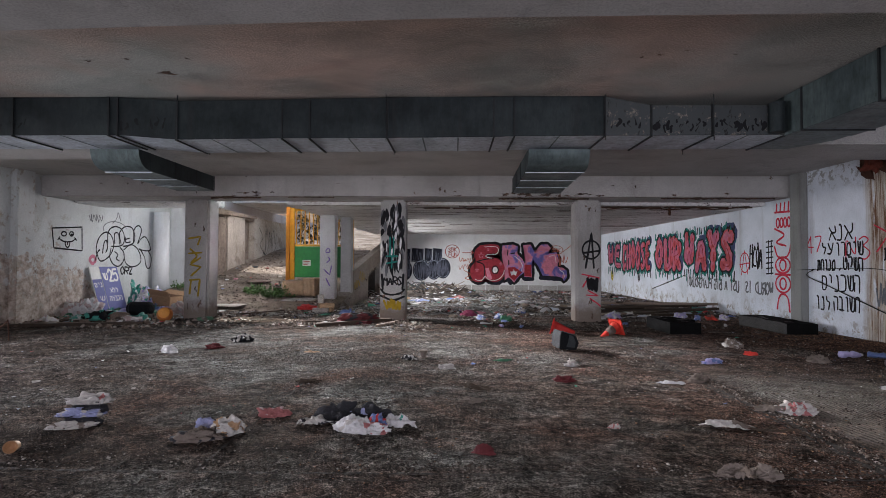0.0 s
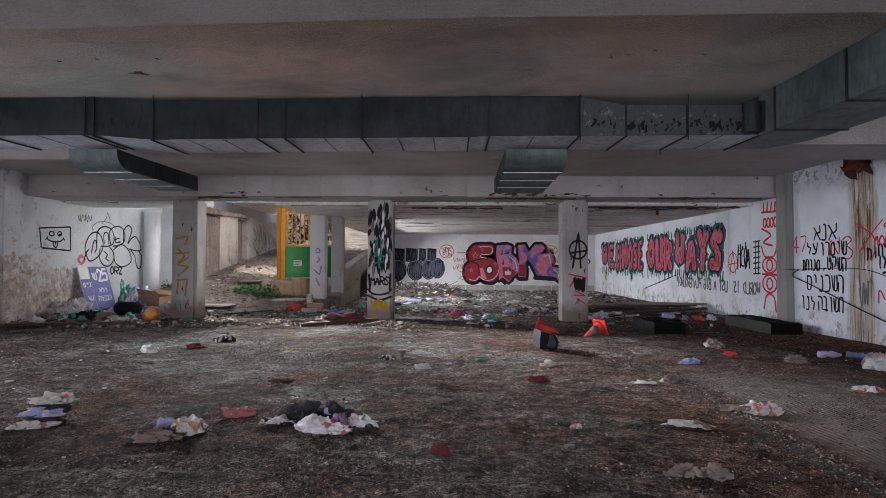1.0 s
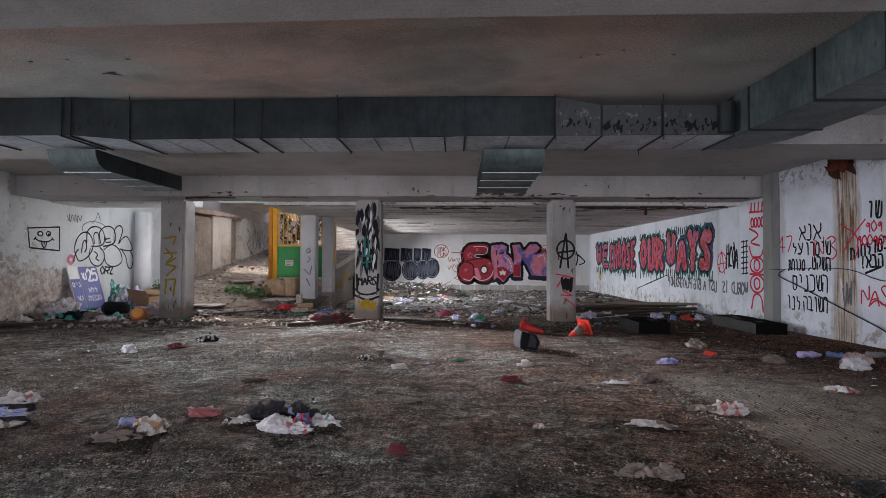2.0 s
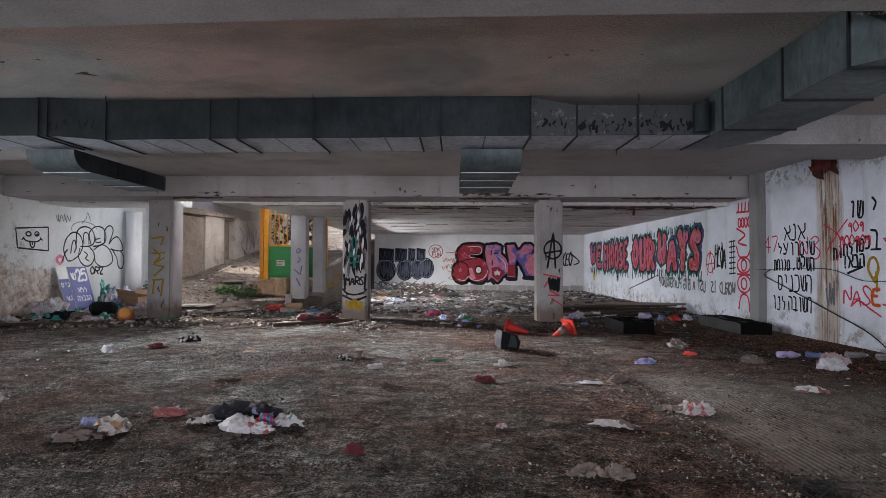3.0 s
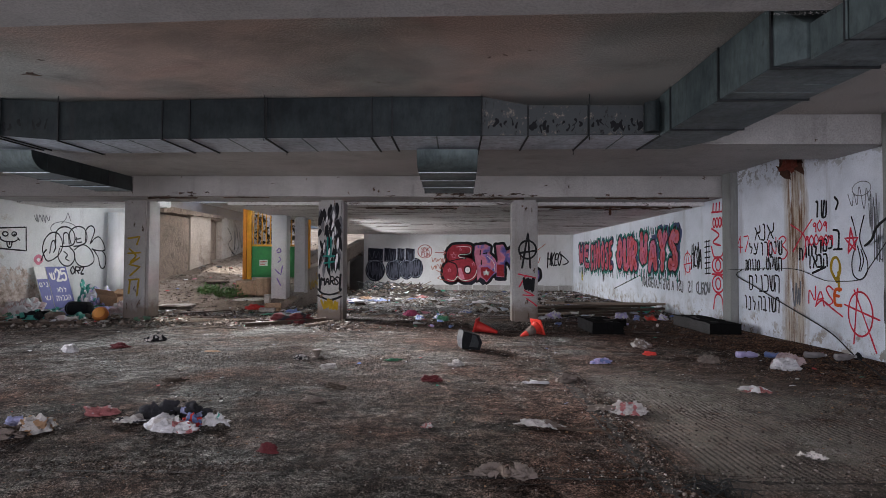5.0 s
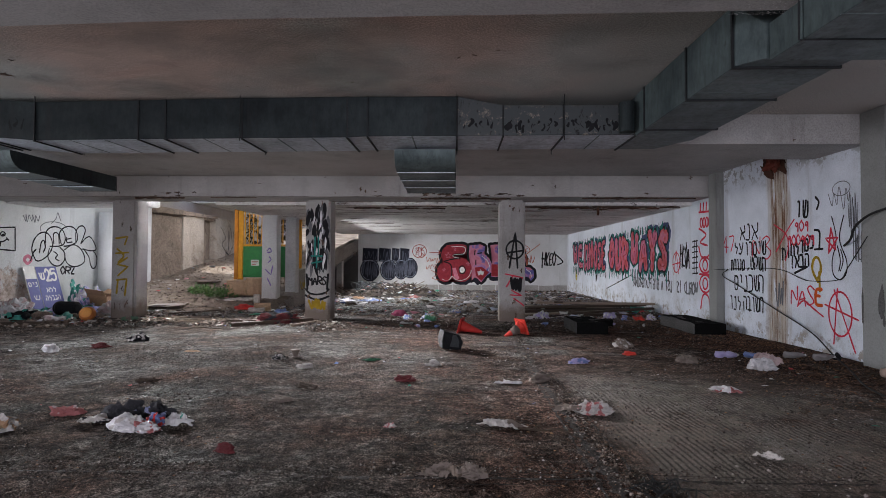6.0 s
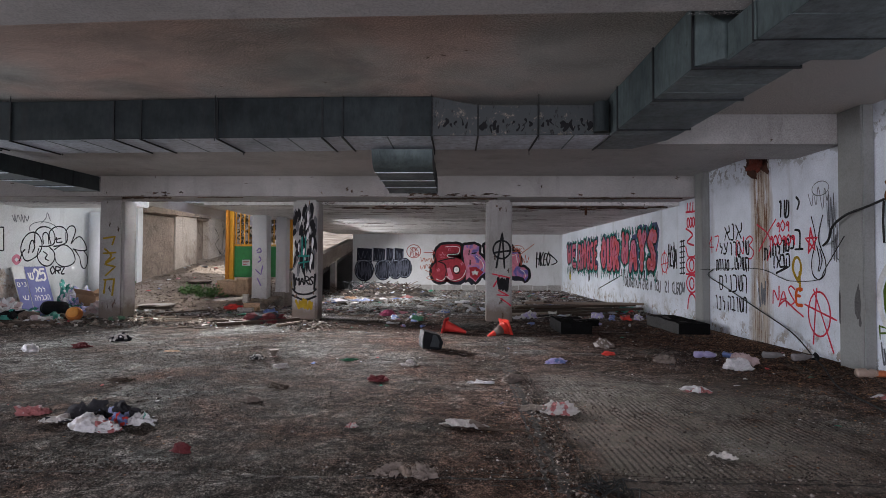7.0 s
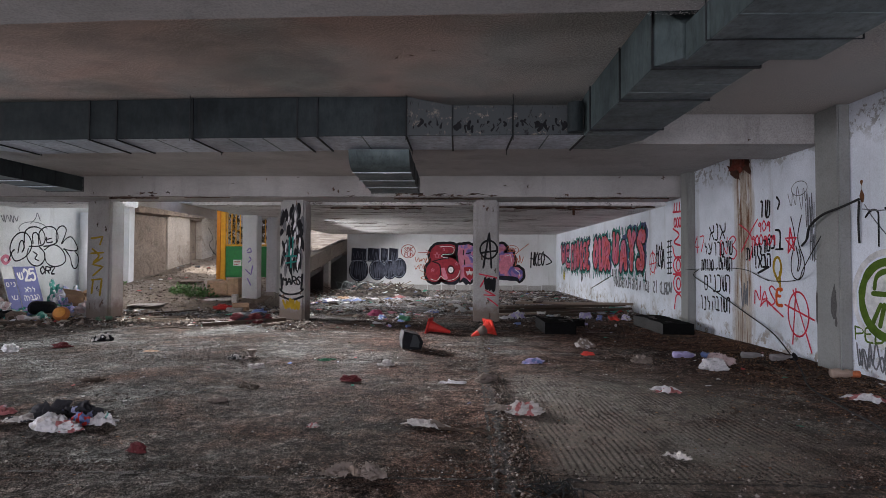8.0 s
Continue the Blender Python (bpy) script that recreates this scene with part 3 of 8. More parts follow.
def branch(x0, x1, y1, end_z):
    """A branch with a rounded mouth that leaves below the main duct."""
    prof = [(6.40, 2.695), (6.405, 2.64), (6.43, 2.57), (6.48, 2.51), (6.55, 2.47), (6.66, 2.45)]
    bm = bmesh.new()
    l, r = [[bm.verts.new((x, y, z)) for y, z in prof] for x in (x0, x1)]
    for i in range(len(prof) - 1):
        bm.faces.new((l[i], r[i], r[i + 1], l[i + 1]))
    part("branch_mouth", at_duct(bm), arm_metal, duct, "rounded duct mouth", smooth=True)
    for x in (x0, x1):
        bm = bmesh.new()
        bm.faces.new([bm.verts.new((x, y, z)) for y, z in prof] + [bm.verts.new((x, 6.66, 2.695))])
        part("branch_cheek", at_duct(bm), duct_metal, duct)
    n = 3
    for i in range(n):
        a, b = 6.66 + (y1 - 6.66) * i / n, 6.66 + (y1 - 6.66) * (i + 1) / n
        za, zb = 2.45 + (end_z - 2.45) * i / n, 2.45 + (end_z - 2.45) * (i + 1) / n
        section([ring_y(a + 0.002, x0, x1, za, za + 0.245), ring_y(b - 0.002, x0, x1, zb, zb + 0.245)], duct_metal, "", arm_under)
        flange("y", b, x0, x1, zb, zb + 0.245, 0.012, 0.008)
        bm = bmesh.new()
        box(bm, x0 - 0.004, x1 + 0.004, a + 0.03, a + 0.045, za - 0.012, za - 0.001)
        # the lit copy makes the seam a painted bright line
        part("seam", at_duct(bm), duct_under, duct, "folded seam in the painted-lit tone")


branch(0.93, 1.71, 8.15, 2.37)
branch(-4.76, -4.12, 8.45, 2.44)

# hanger rods that carry the duct
for x in (-6.3, -3.29, -0.82, 1.73, 2.97):
    for y in (DUCT_Y0 - 0.045, DUCT_Y1 + 0.012):
        bm = bmesh.new()
        bmesh.ops.create_cone(bm, cap_ends=True, segments=6, radius1=0.005, radius2=0.005, depth=0.55, matrix=Matrix.Translation((x, y, 2.94)))
        part("hanger_rod", at_duct(bm), flange_metal, duct)


# ---- the ramp side: posts, parapet, gate ----
post_paint = plaster("dirty_white_post_paint", (0.52, 0.52, 0.52, 1), (0.38, 0.38, 0.37, 1), grey(0.16, 0.1), 0.35).m
block("post_1", (-3.83, -3.40, 14.15, 14.5, -0.2, 2.552), post_paint, "white painted concrete post with faint purple tags", "post", 0.02)
block("post_2", (-3.38, -3.07, 14.8, 15.15, -0.2, 2.552), post_paint, "bare grey concrete post at the foot of the parapet", "post", 0.02)


def prism(pts, x0, x1):
    """A slab whose y-z outline is given."""
    return loft([[(x0, y, z) for y, z in pts], [(x1, y, z) for y, z in pts]])


bm = loft([[(-8.45, y, z - h), (-7.98 + d, y, z - h + 0.05), (-7.98 + d, y, z), (-8.45, y, z)] for y, z, h, d in [(15.86 + 0.21 * i, 3.01 + 0.01 * noise.noise(Vector((i * 0.8, 0, 2))), 0.26 - 0.006 * i + 0.05 * noise.noise(Vector((i * 0.6, 4, 0))), 0.05 * noise.noise(Vector((i * 0.7, 9, 1)))) for i in range(21)]])
solid("wall_ramp_ledge", bm, bare_brown, "crumbling brown ledge along the retaining wall", "ledge", "structure")
block("post_base", (-3.52, -3.05, 14.62, 15.2, -0.2, 0.32), parapet_m, "worn concrete base of the parapet post", "post", 0.03)
bm = prism([(15.16, -0.3), (17.8, -0.3), (17.9, 0.76), (24.29, 1.74), (24.29, 2.30), (15.16, 0.92)], -3.33, -3.07)
solid("parapet", bm, parapet_m, "stained concrete parapet climbing along the ramp", "parapet", "structure")
block("parapet_prop", (-3.31, -3.09, 20.9, 21.25, -0.3, 1.26), concrete_column, "concrete prop under the ramp edge", "post", 0.01)
# added to close the hollow, its dark colour stands in for shade
block("wall_under_ramp", (-8.4, -3.075, 24.3, 24.55, -0.6, 1.5), dark_concrete, "added wall, coloured dark for the shade in the hollow under the ramp", "wall", 0)
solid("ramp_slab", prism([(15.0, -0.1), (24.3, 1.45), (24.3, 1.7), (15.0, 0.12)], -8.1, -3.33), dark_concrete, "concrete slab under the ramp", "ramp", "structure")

green_paint = paint("green_gate_paint", (0.02, 0.21, 0.05, 1), 0.4)
yellow_paint = paint("yellow_gate_paint", (0.72, 0.33, 0.015, 1), 0.4)
board_white = paint("white_board", (0.75, 0.75, 0.72, 1), 0.3)
gate = thing("metal_gate", (-5.22, 15.7, 0.72), "green sheet metal gate with yellow bars and post", "gate")


def gate_part(name, dims, mat, label="", parent=None):
    bm = bmesh.new()
    box(bm, *dims)
    bevelled(bm, 0.006, 1)
    return part(name, bm, mat, parent or gate, label)


gate_part("gate_post", (-0.09, 0.02, -0.04, 0.10, -0.35, 2.23), paint("orange_gate_post", (0.55, 0.20, 0.01, 1)), "orange post")
gate_part("gate_post", (0.025, 0.16, 0.0, 0.10, -0.35, 2.2), yellow_paint, "yellow post")
gate_part("rail", (0.165, 1.9, 0.03, 0.08, 2.10, 2.17), yellow_paint)
gate_part("rail", (0.165, 1.9, 0.03, 0.08, 0.98, 1.04), yellow_paint)
gate_part("rail", (0.165, 1.9, 0.03, 0.08, 0.0, 0.05), green_paint)
panel = gate_part("panel", (0.165, 1.9, 0.045, 0.065, 0.05, 0.975), green_paint, "green steel sheet")
gate_part("notice", (0.42, 0.68, 0.036, 0.042, 0.36, 0.55), board_white, "small white notice with red print", panel)
for i in range(3):
    gate_part("print", (0.45, 0.65 - 0.03 * i, 0.032, 0.0345, 0.49 - 0.05 * i, 0.51 - 0.05 * i), paint("notice_red", (0.4, 0.03, 0.03, 1)), "", panel)
for i in range(13):
    x = 0.20 + i * 0.135
    gate_part("bar", (x, x + 0.03, 0.04, 0.07, 1.045, 2.095), yellow_paint)
gate_part("gate_post", (1.905, 2.03, 0.0, 0.10, -0.35, 2.2), yellow_paint, "yellow post")

# round white rainwater pipe column by the west wall
bm = bmesh.new()
bmesh.ops.create_cone(bm, cap_ends=True, segments=40, radius1=0.21, radius2=0.21, depth=2.9, matrix=Matrix.Translation((-8.66, 14.6, 1.2)))
solid("pipe_column", bm, wall_white_m, "round white painted column against the wall", "column", "structure", smooth=True)

# daylit slope beyond the top of the ramp
def slope_height(x, y):
    return 1.3 + min(y - 25, 9.5) * 0.10 + max(0.0, y - 34.5) * 0.55 + noise.fractal(Vector((x * 0.5, y * 0.5, 7)), 1.0, 2.0, 5) * 0.25


solid("embankment", sheet(60, 40, -16, 20, 25.2, 48, slope_height), bank_mat, "dry brown earth bank beyond the ramp", "slope", "structure", smooth=True)
for i, (x, y) in enumerate(((-6.3, 33.4), (-4.9, 31.8), (-8.2, 33.4))):
    bm = bmesh.new()
    bmesh.ops.create_cone(bm, cap_ends=True, segments=28, radius1=0.29, radius2=0.29, depth=2.6, matrix=Matrix.Translation((x, y, 3.1)))
    solid("column_outer_%d" % (i + 1), bm, concrete_column, "round white column out by the earth bank", "column", "structure", smooth=True)
block("wall_outer_west", (-14.5, -14.2, 12, 44, -0.5, 3.4), wall_ramp, "pale outer wall beyond the ramp", "wall", 0)

# ---- spray paint on walls and columns ----
def spray(name, rgb, rough=0.75):
    k = Mat(name, rough)
    k.b.inputs["Specular IOR Level"].default_value = 0.15
    c = k.mix(0.6, rgb, k.ramp(k.noise(7, 7, 0.75), (0.34, 0.5), (0.5, 0.95), (0.66, 1.35)), "MULTIPLY")
    k.colour(c)
    return k.m


black_spray = spray("black_spray", (0.016, 0.016, 0.018, 1))
faint_spray = spray("faded_grey_spray", (0.16, 0.165, 0.18, 1))
red_spray = spray("red_spray", (0.62, 0.045, 0.08, 1))
yellow_spray = spray("mustard_spray", (0.36, 0.24, 0.02, 1))
green_spray = spray("olive_green_spray", (0.085, 0.145, 0.02, 1))
teal_spray = spray("teal_spray", (0.02, 0.20, 0.17, 1))
blue_spray = spray("slate_blue_spray", (0.06, 0.08, 0.17, 1))
navy_spray = spray("navy_black_spray", (0.022, 0.024, 0.036, 1))
white_spray = spray("white_spray", (0.72, 0.72, 0.72, 1))
violet_spray = spray("violet_spray", (0.17, 0.11, 0.33, 1))
rose_spray = spray("rose_spray", (0.58, 0.20, 0.27, 1))
wine_spray = spray("wine_red_spray", (0.30, 0.03, 0.04, 1))
k = Mat("red_pink_fill", 0.55)
c = k.ramp(k.noise(2.6, 4, 0.6), (0.36, (0.42, 0.03, 0.05, 1)), (0.45, (0.58, 0.06, 0.07, 1)), (0.52, (0.60, 0.15, 0.24, 1)), (0.60, (0.46, 0.07, 0.17, 1)), (0.68, (0.62, 0.21, 0.30, 1)))
k.colour(k.mix(0.4, c, k.ramp(k.noise(14, 5, 0.7), (0.3, 0.5), (0.7, 1.2)), "MULTIPLY"))
red_fill = k.m
k = Mat("violet_pink_fill", 0.55)
c = k.ramp(k.noise(1.9, 3, 0.5, (1, 1, 1), 0.6), (0.40, (0.10, 0.09, 0.30, 1)), (0.47, (0.22, 0.14, 0.40, 1)), (0.52, (0.55, 0.20, 0.28, 1)), (0.62, (0.45, 0.13, 0.20, 1)))
k.colour(c)
violet_fill = k.m


def on_east(d):
    return lambda u, v, e=0.0: (EAST - d - e, -u, v)


def on_west(d):
    return lambda u, v, e=0.0: (WEST + d + e, u, v)


def on_north(d):
    return lambda u, v, e=0.0: (u, NORTH - d - e, v)


def on_front(y, d):
    return lambda u, v, e=0.0: (u, y - d - e, v)


def smooth_line(pts, n=7):
    """Points along a round curve through pts."""
    if len(pts) < 3:
        return pts
    p = [pts[0], *pts, pts[-1]]
    if pts[0] == pts[-1]:
        p = [pts[-2], *pts, pts[1]]
    out = []
    for i in range(1, len(p) - 2):
        a, b, c, d = (Vector(q) for q in p[i - 1:i + 3])
        for j in range(n):
            t = j / n
            out.append(tuple(0.5 * (2 * b + (c - a) * t + (2 * a - 5 * b + 4 * c - d) * t * t + (3 * b - a - 3 * c + d) * t ** 3)))
    return out + [pts[-1]]


def ribbon(bm, pts, w, plane, e=0.0, rough=0.12, seed=0.0):
    """A flat painted stroke with round ends and an uneven edge."""
    out = []
    n = len(pts)
    for i, p in enumerate(pts):
        a, b = Vector(pts[max(i - 1, 0)]), Vector(pts[min(i + 1, n - 1)])
        t = (b - a).normalized() if (b - a).length > 1e-6 else Vector((1, 0))
        h = w / 2 * (1 + rough * noise.noise(Vector((p[0] * 9 + seed, p[1] * 9, seed))) * 2)
        q = Vector((-t.y, t.x)) * h
        out.append((Vector(p) + q, Vector(p) - q))
    if n < 2:
        return
    vs = [(bm.verts.new(plane(l.x, l.y, e + i * 1e-6)), bm.verts.new(plane(r.x, r.y, e + i * 1e-6))) for i, (l, r) in enumerate(out)]
    for (a, b), (c, d) in zip(vs, vs[1:]):
        bm.faces.new((a, b, d, c))
    for end, other in ((0, 1), (n - 1, n - 2)):
        p = Vector(pts[end])
        t = (p - Vector(pts[other])).normalized() * w / 2
        l, r = vs[end]
        rim = []
        for j in (1, 2, 3):
            s = math.pi * j / 4
            q = p + (out[end][0] - p) * math.cos(s) + t * math.sin(s)
            rim.append(bm.verts.new(plane(q.x, q.y, e)))
        bm.faces.new((l, *rim, r))


def patch(bm, pts, plane, e=0.0):
    """A filled painted outline."""
    bm.faces.new([bm.verts.new(plane(u, v, e)) for u, v in pts])


GLYPHS = {
    "A": "00 39 60/13 53", "B": "00 09/~09 48 46 05/~05 55 62 40 00", "C": "~68 39 15 12 30 61", "D": "00 09/~09 57 52 00", "E": "69 09 00 60/05 45",
    "F": "69 09 00/05 45", "G": "~68 39 15 12 30 61 64 44", "H": "00 09/60 69/05 65", "I": "30 39", "K": "00 09/69 04 60", "L": "09 00 60",
    "M": "00 09 34 69 60", "N": "00 09 60 69", "O": "~39 06 03 30 63 66 39", "P": "00 09/~09 58 65 04", "R": "00 09/~09 58 65 04/24 60",
    "S": "~68 39 17 35 53 51 20 01", "T": "30 39/09 69", "U": "~09 03 10 50 63 69", "V": "09 30 69", "W": "09 10 36 50 69", "X": "00 69/09 60",
    "Y": "09 35 69/35 30", "Z": "09 69 00 60", "!": "39 33/31 30", "&": "60 07 29 47 02 20 63", ",": "31 10", "2": "~07 29 57 44 00/00 60",
    "3": "~08 39 57 35/~35 63 40 01", "4": "49 03 63/40 49", "5": "69 09 05/~05 56 62 30 01", "7": "09 69 20", "9": "~57 38 16 35 57 50", "0": "~39 06 03 30 63 66 39",
    "א": "08 60/69 65 44/24 00", "נ": "29 49 40 00", "ש": "09 10 60 69/39 21", "י": "29 49 45", "מ": "00 06 29 59 50 20", "ר": "09 59 50",
    "ו": "29 49 40", "ע": "09 34/69 40 00", "ל": "19 16 56 30", "ה": "09 59 50/05 00", "ק": "09 59 54 32/05 00", "ט": "09 00 50 58 39 36",
    "ח": "00 09 59 50", "ת": "50 59 09/19 10 00", "כ": "09 59 50 00", "ם": "09 59 50 00 09", "ב": "09 49 40/00 60", "ד": "09 69/49 40", "ג": "19 49 40/43 00",
}


def rounded(pts):
    """The same stroke with its corners cut twice, as a quick hand does."""
    for _ in range(2):
        if len(pts) > 2:
            mid = [tuple(a[k2] * (1 - t) + b[k2] * t for k2 in (0, 1)) for a, b in zip(pts, pts[1:]) for t in (0.22, 0.78)]
            pts = [pts[0], *mid[1:-1], pts[-1]]
    return pts


def glyph(ch, u, v, w, h, lean=0.0, rng=None, wob=0.0):
    """The strokes of a letter in a box at (u, v)."""
    out = []
    for s in GLYPHS.get(ch, "").split("/"):
        if not s:
            continue
        pts = [(int(q[0]) / 6, int(q[1]) / 9) for q in s.lstrip("~").split()]
        pts = [(u + (x + lean * y + (rng.uniform(-wob, wob) if rng else 0)) * w, v + (y + (rng.uniform(-wob, wob) * 0.6 if rng else 0)) * h) for x, y in pts]
        out.append(smooth_line(pts) if s[0] == "~" else dense(rounded(pts)))
    return out


def dense(pts, step=0.05):
    out = []
    for a, b in zip(pts, pts[1:]):
        n = max(1, int(math.dist(a, b) / step))
        out += [(a[0] + (b[0] - a[0]) * i / n, a[1] + (b[1] - a[1]) * i / n) for i in range(n)]
    return out + [pts[-1]]


def word(text, u0, u1, v0, v1, rtl=False, lean=0.0, seed=1, wob=0.06, gap=0.25, mirror=False, rise=0.0):
    """The strokes of a line of writing between u0 and u1."""
    rng = random.Random(seed)
    text = text[::-1] if rtl else text
    n = len(text)
    w = (u1 - u0) / (n + gap * (n - 1))
    out = []
    for i, ch in enumerate(text):
        s = glyph(ch, 0, v0 + rise * i + rng.uniform(-0.05, 0.05) * (v1 - v0), w, v1 - v0, lean, rng, wob)
        u = u0 + i * w * (1 + gap)
        out += [[((u1 + u0 - u - x if mirror else u + x), y) for x, y in q] for q in s]
    return out


def painted(name, lines, w, mat, parent, plane, label, rough=0.15, widths=None):
    """One graffiti of one colour, as a part of the wall that it is sprayed on."""
    bm = bmesh.new()
    for i, q in enumerate(lines):
        ribbon(bm, q, w * (widths[i] if widths else 1), plane, i * 2e-5, rough, i * 3.7)
    return part(name, bm, mat, parent, label)


def curve(*pts):
    return smooth_line(list(pts))


def ring(u, v, ru, rv, n=26, turn=0.0, open_at=0.0):
    return [(u + ru * math.cos(turn + (2 * math.pi - open_at) * i / n), v + rv * math.sin(turn + (2 * math.pi - open_at) * i / n)) for i in range(n + 1)]


def scribble(u0, u1, v0, v1, loops, seed):
    """A quick illegible tag of loops."""
    rng = random.Random(seed)
    pts = [(u0 + (u1 - u0) * i / (loops * 2) + rng.uniform(-0.3, 0.3) * (u1 - u0) / loops, (v0 if i % 2 else v1) + rng.uniform(-0.25, 0.25) * (v1 - v0)) for i in range(loops * 2 + 1)]
    return smooth_line(pts)


east, north, west = (bpy.data.objects[n] for n in ("wall_east", "wall_north", "wall_west"))

# large red lettering on the east wall
LETTERING = [("WE", -23.15, -21.35, 0.93, 2.02, 0.21, 0.6), ("CHOOSE", -21.20, -18.14, 0.93, 2.08, 0.18, 0.85), ("OUR", -17.75, -15.73, 0.92, 2.10, 0.26, 0.8), ("WAYS", -15.58, -12.77, 0.94, 2.15, 0.27, 0.75)]
big, fat = [], []
for i, (t, a, b, c, d, w, gap) in enumerate(LETTERING):
    e = w / 2 + 0.04
    strokes = word(t, a + e, b - e, c + e, d - e, seed=20 + i, wob=0.09, gap=gap)
    big += strokes
    fat += [w] * len(strokes)
rng = random.Random(5)
drips, tips = [], []
for t, a, b, c, d, w, gap in LETTERING:
    n = int((b - a) / 0.13)
    for i in range(n):
        u = a + (b - a) * (i + rng.uniform(0.2, 0.8)) / n
        drips.append([(u, c + 0.08), (u + rng.uniform(-0.04, 0.04), c - rng.uniform(0.04, 0.24))])
        tips.append([(u, d - 0.08), (u + rng.uniform(-0.05, 0.10), d + rng.uniform(0.02, 0.14))])
painted("graffiti_shadow", big, 1, teal_spray, east, on_east(0.003), "teal outer edge of large red lettering", 0.3, [w + 0.23 for w in fat])
painted("graffiti_shadow", [[(u + 0.08, v + 0.07) for u, v in s] for s in big[::2]], 1, blue_spray, east, on_east(0.0036), "slate blue edge of large red lettering", 0.4, [w + 0.14 for w in fat[::2]])
painted("graffiti_spikes", drips[::2] + tips[::2], 0.07, teal_spray, east, on_east(0.0042), "teal spikes round the lettering", 0.5)
painted("graffiti_outline", big, 1, black_spray, east, on_east(0.005), "black outline of large red lettering", 0.25, [w + 0.10 for w in fat])
painted("graffiti_spikes", drips[1::2] + tips[1::2], 0.05, black_spray, east, on_east(0.0054), "black spikes round the lettering", 0.5)
painted("graffiti_lettering", big, 1, red_fill, east, on_east(0.006), "large red and pink lettering WE CHOOSE OUR WAYS", 0.25, fat)
painted("graffiti_highlight", [[(u - 0.05, v + 0.04) for u, v in s[: len(s) // 2]] for s in big], 0.05, rose_spray, east, on_east(0.0072), "pink highlights in the lettering", 0.5)
painted("graffiti_line", [[(u + 0.02, v - 0.02) for u, v in s[len(s) // 4:]] for s in big], 0.03, wine_spray, east, on_east(0.0076), "dark red inner lines in the lettering", 0.6)

# smaller tags on the east wall
EB = on_east(0.004)
hebrew = word("אנא", -9.61, -9.07, 1.69, 1.96, True, seed=3, wob=0.09) + word("שימרו", -9.45, -8.84, 1.40, 1.63, True, seed=4, wob=0.08) + word("על", -9.81, -9.52, 1.42, 1.62, True, seed=5, wob=0.08)
hebrew += word("השקט,", -9.39, -8.83, 1.13, 1.35, True, seed=6, wob=0.08) + word("מנוחת", -9.92, -9.47, 1.12, 1.31, True, seed=7, wob=0.08)
hebrew += word("השכנים", -9.80, -8.90, 0.74, 1.02, True, seed=8, wob=0.09) + word("חשובה", -9.51, -8.91, 0.39, 0.64, True, seed=9, wob=0.09) + word("לנו", -9.98, -9.60, 0.37, 0.61, True, seed=10, wob=0.09)
painted("graffiti_writing", hebrew, 0.032, black_spray, east, EB, "black Hebrew writing asking for quiet")
painted("graffiti_writing", word("הבא!", -8.20, -7.77, 1.18, 1.36, True, seed=12, rise=0.015, wob=0.08) + [dense([(-8.10, 1.10), (-7.82, 1.20)])], 0.034, black_spray, east, EB, "black Hebrew word with underline")
painted("graffiti_writing", word("כמדלחות", -8.40, -7.67, 1.32, 1.50, True, seed=13, rise=0.025, wob=0.08), 0.034, black_spray, east, EB, "black Hebrew writing")
painted("graffiti_writing", word("ב", -7.66, -7.50, 1.48, 1.76, True, seed=14, wob=0.1) + word("שו", -8.05, -7.80, 1.96, 2.20, True, seed=15, lean=0.15, wob=0.1) + [curve((-7.62, 2.24), (-7.56, 2.16), (-7.60, 2.06))], 0.034, black_spray, east, EB, "loose black Hebrew letters")
red_small = word("47", -10.22, -9.80, 1.47, 1.78, seed=16, wob=0.09) + word("N3", -9.23, -8.72, 1.33, 1.73, seed=17, lean=0.1, wob=0.09) + word("909", -8.09, -7.78, 1.75, 1.91, seed=18)
red_small += word("900909", -8.26, -7.66, 1.54, 1.70, seed=19) + [curve((-8.6, 1.9), (-8.3, 1.72), (-8.25, 1.5), (-8.32, 1.3)), curve((-8.55, 1.45), (-8.3, 1.75), (-8.1, 1.95))]
painted("graffiti_numbers", red_small, 0.025, red_spray, east, EB, "red sprayed numbers and strokes")
painted("graffiti_tag", word("NAS", -8.20, -7.69, 0.62, 0.90, seed=21, lean=0.1, wob=0.12) + [curve((-8.05, 0.58), (-7.9, 0.68), (-7.7, 0.58), (-7.5, 0.48))], 0.026, red_spray, east, on_east(0.0046), "red sprayed tag")
painted("graffiti_sign", [ring(-7.18, 0.55, 0.21, 0.31), dense([(-7.30, 0.12), (-7.22, 0.90)]), dense([(-7.28, 0.88), (-6.92, 0.06)]), dense([(-7.46, 0.66), (-6.86, 0.50)])], 0.025, red_spray, east, EB, "red circled letter A")
painted("graffiti_star", [dense([(-7.33, 1.76), (-7.38, 1.40), (-7.20, 1.62), (-7.44, 1.62), (-7.24, 1.44), (-7.33, 1.76)])], 0.03, red_spray, east, EB, "red sprayed star")
painted("graffiti_letter", word("E", -7.65, -7.52, 0.62, 0.87, seed=22), 0.05, spray("orange_spray", (0.60, 0.10, 0.02, 1)), east, on_east(0.0052), "orange letter E")
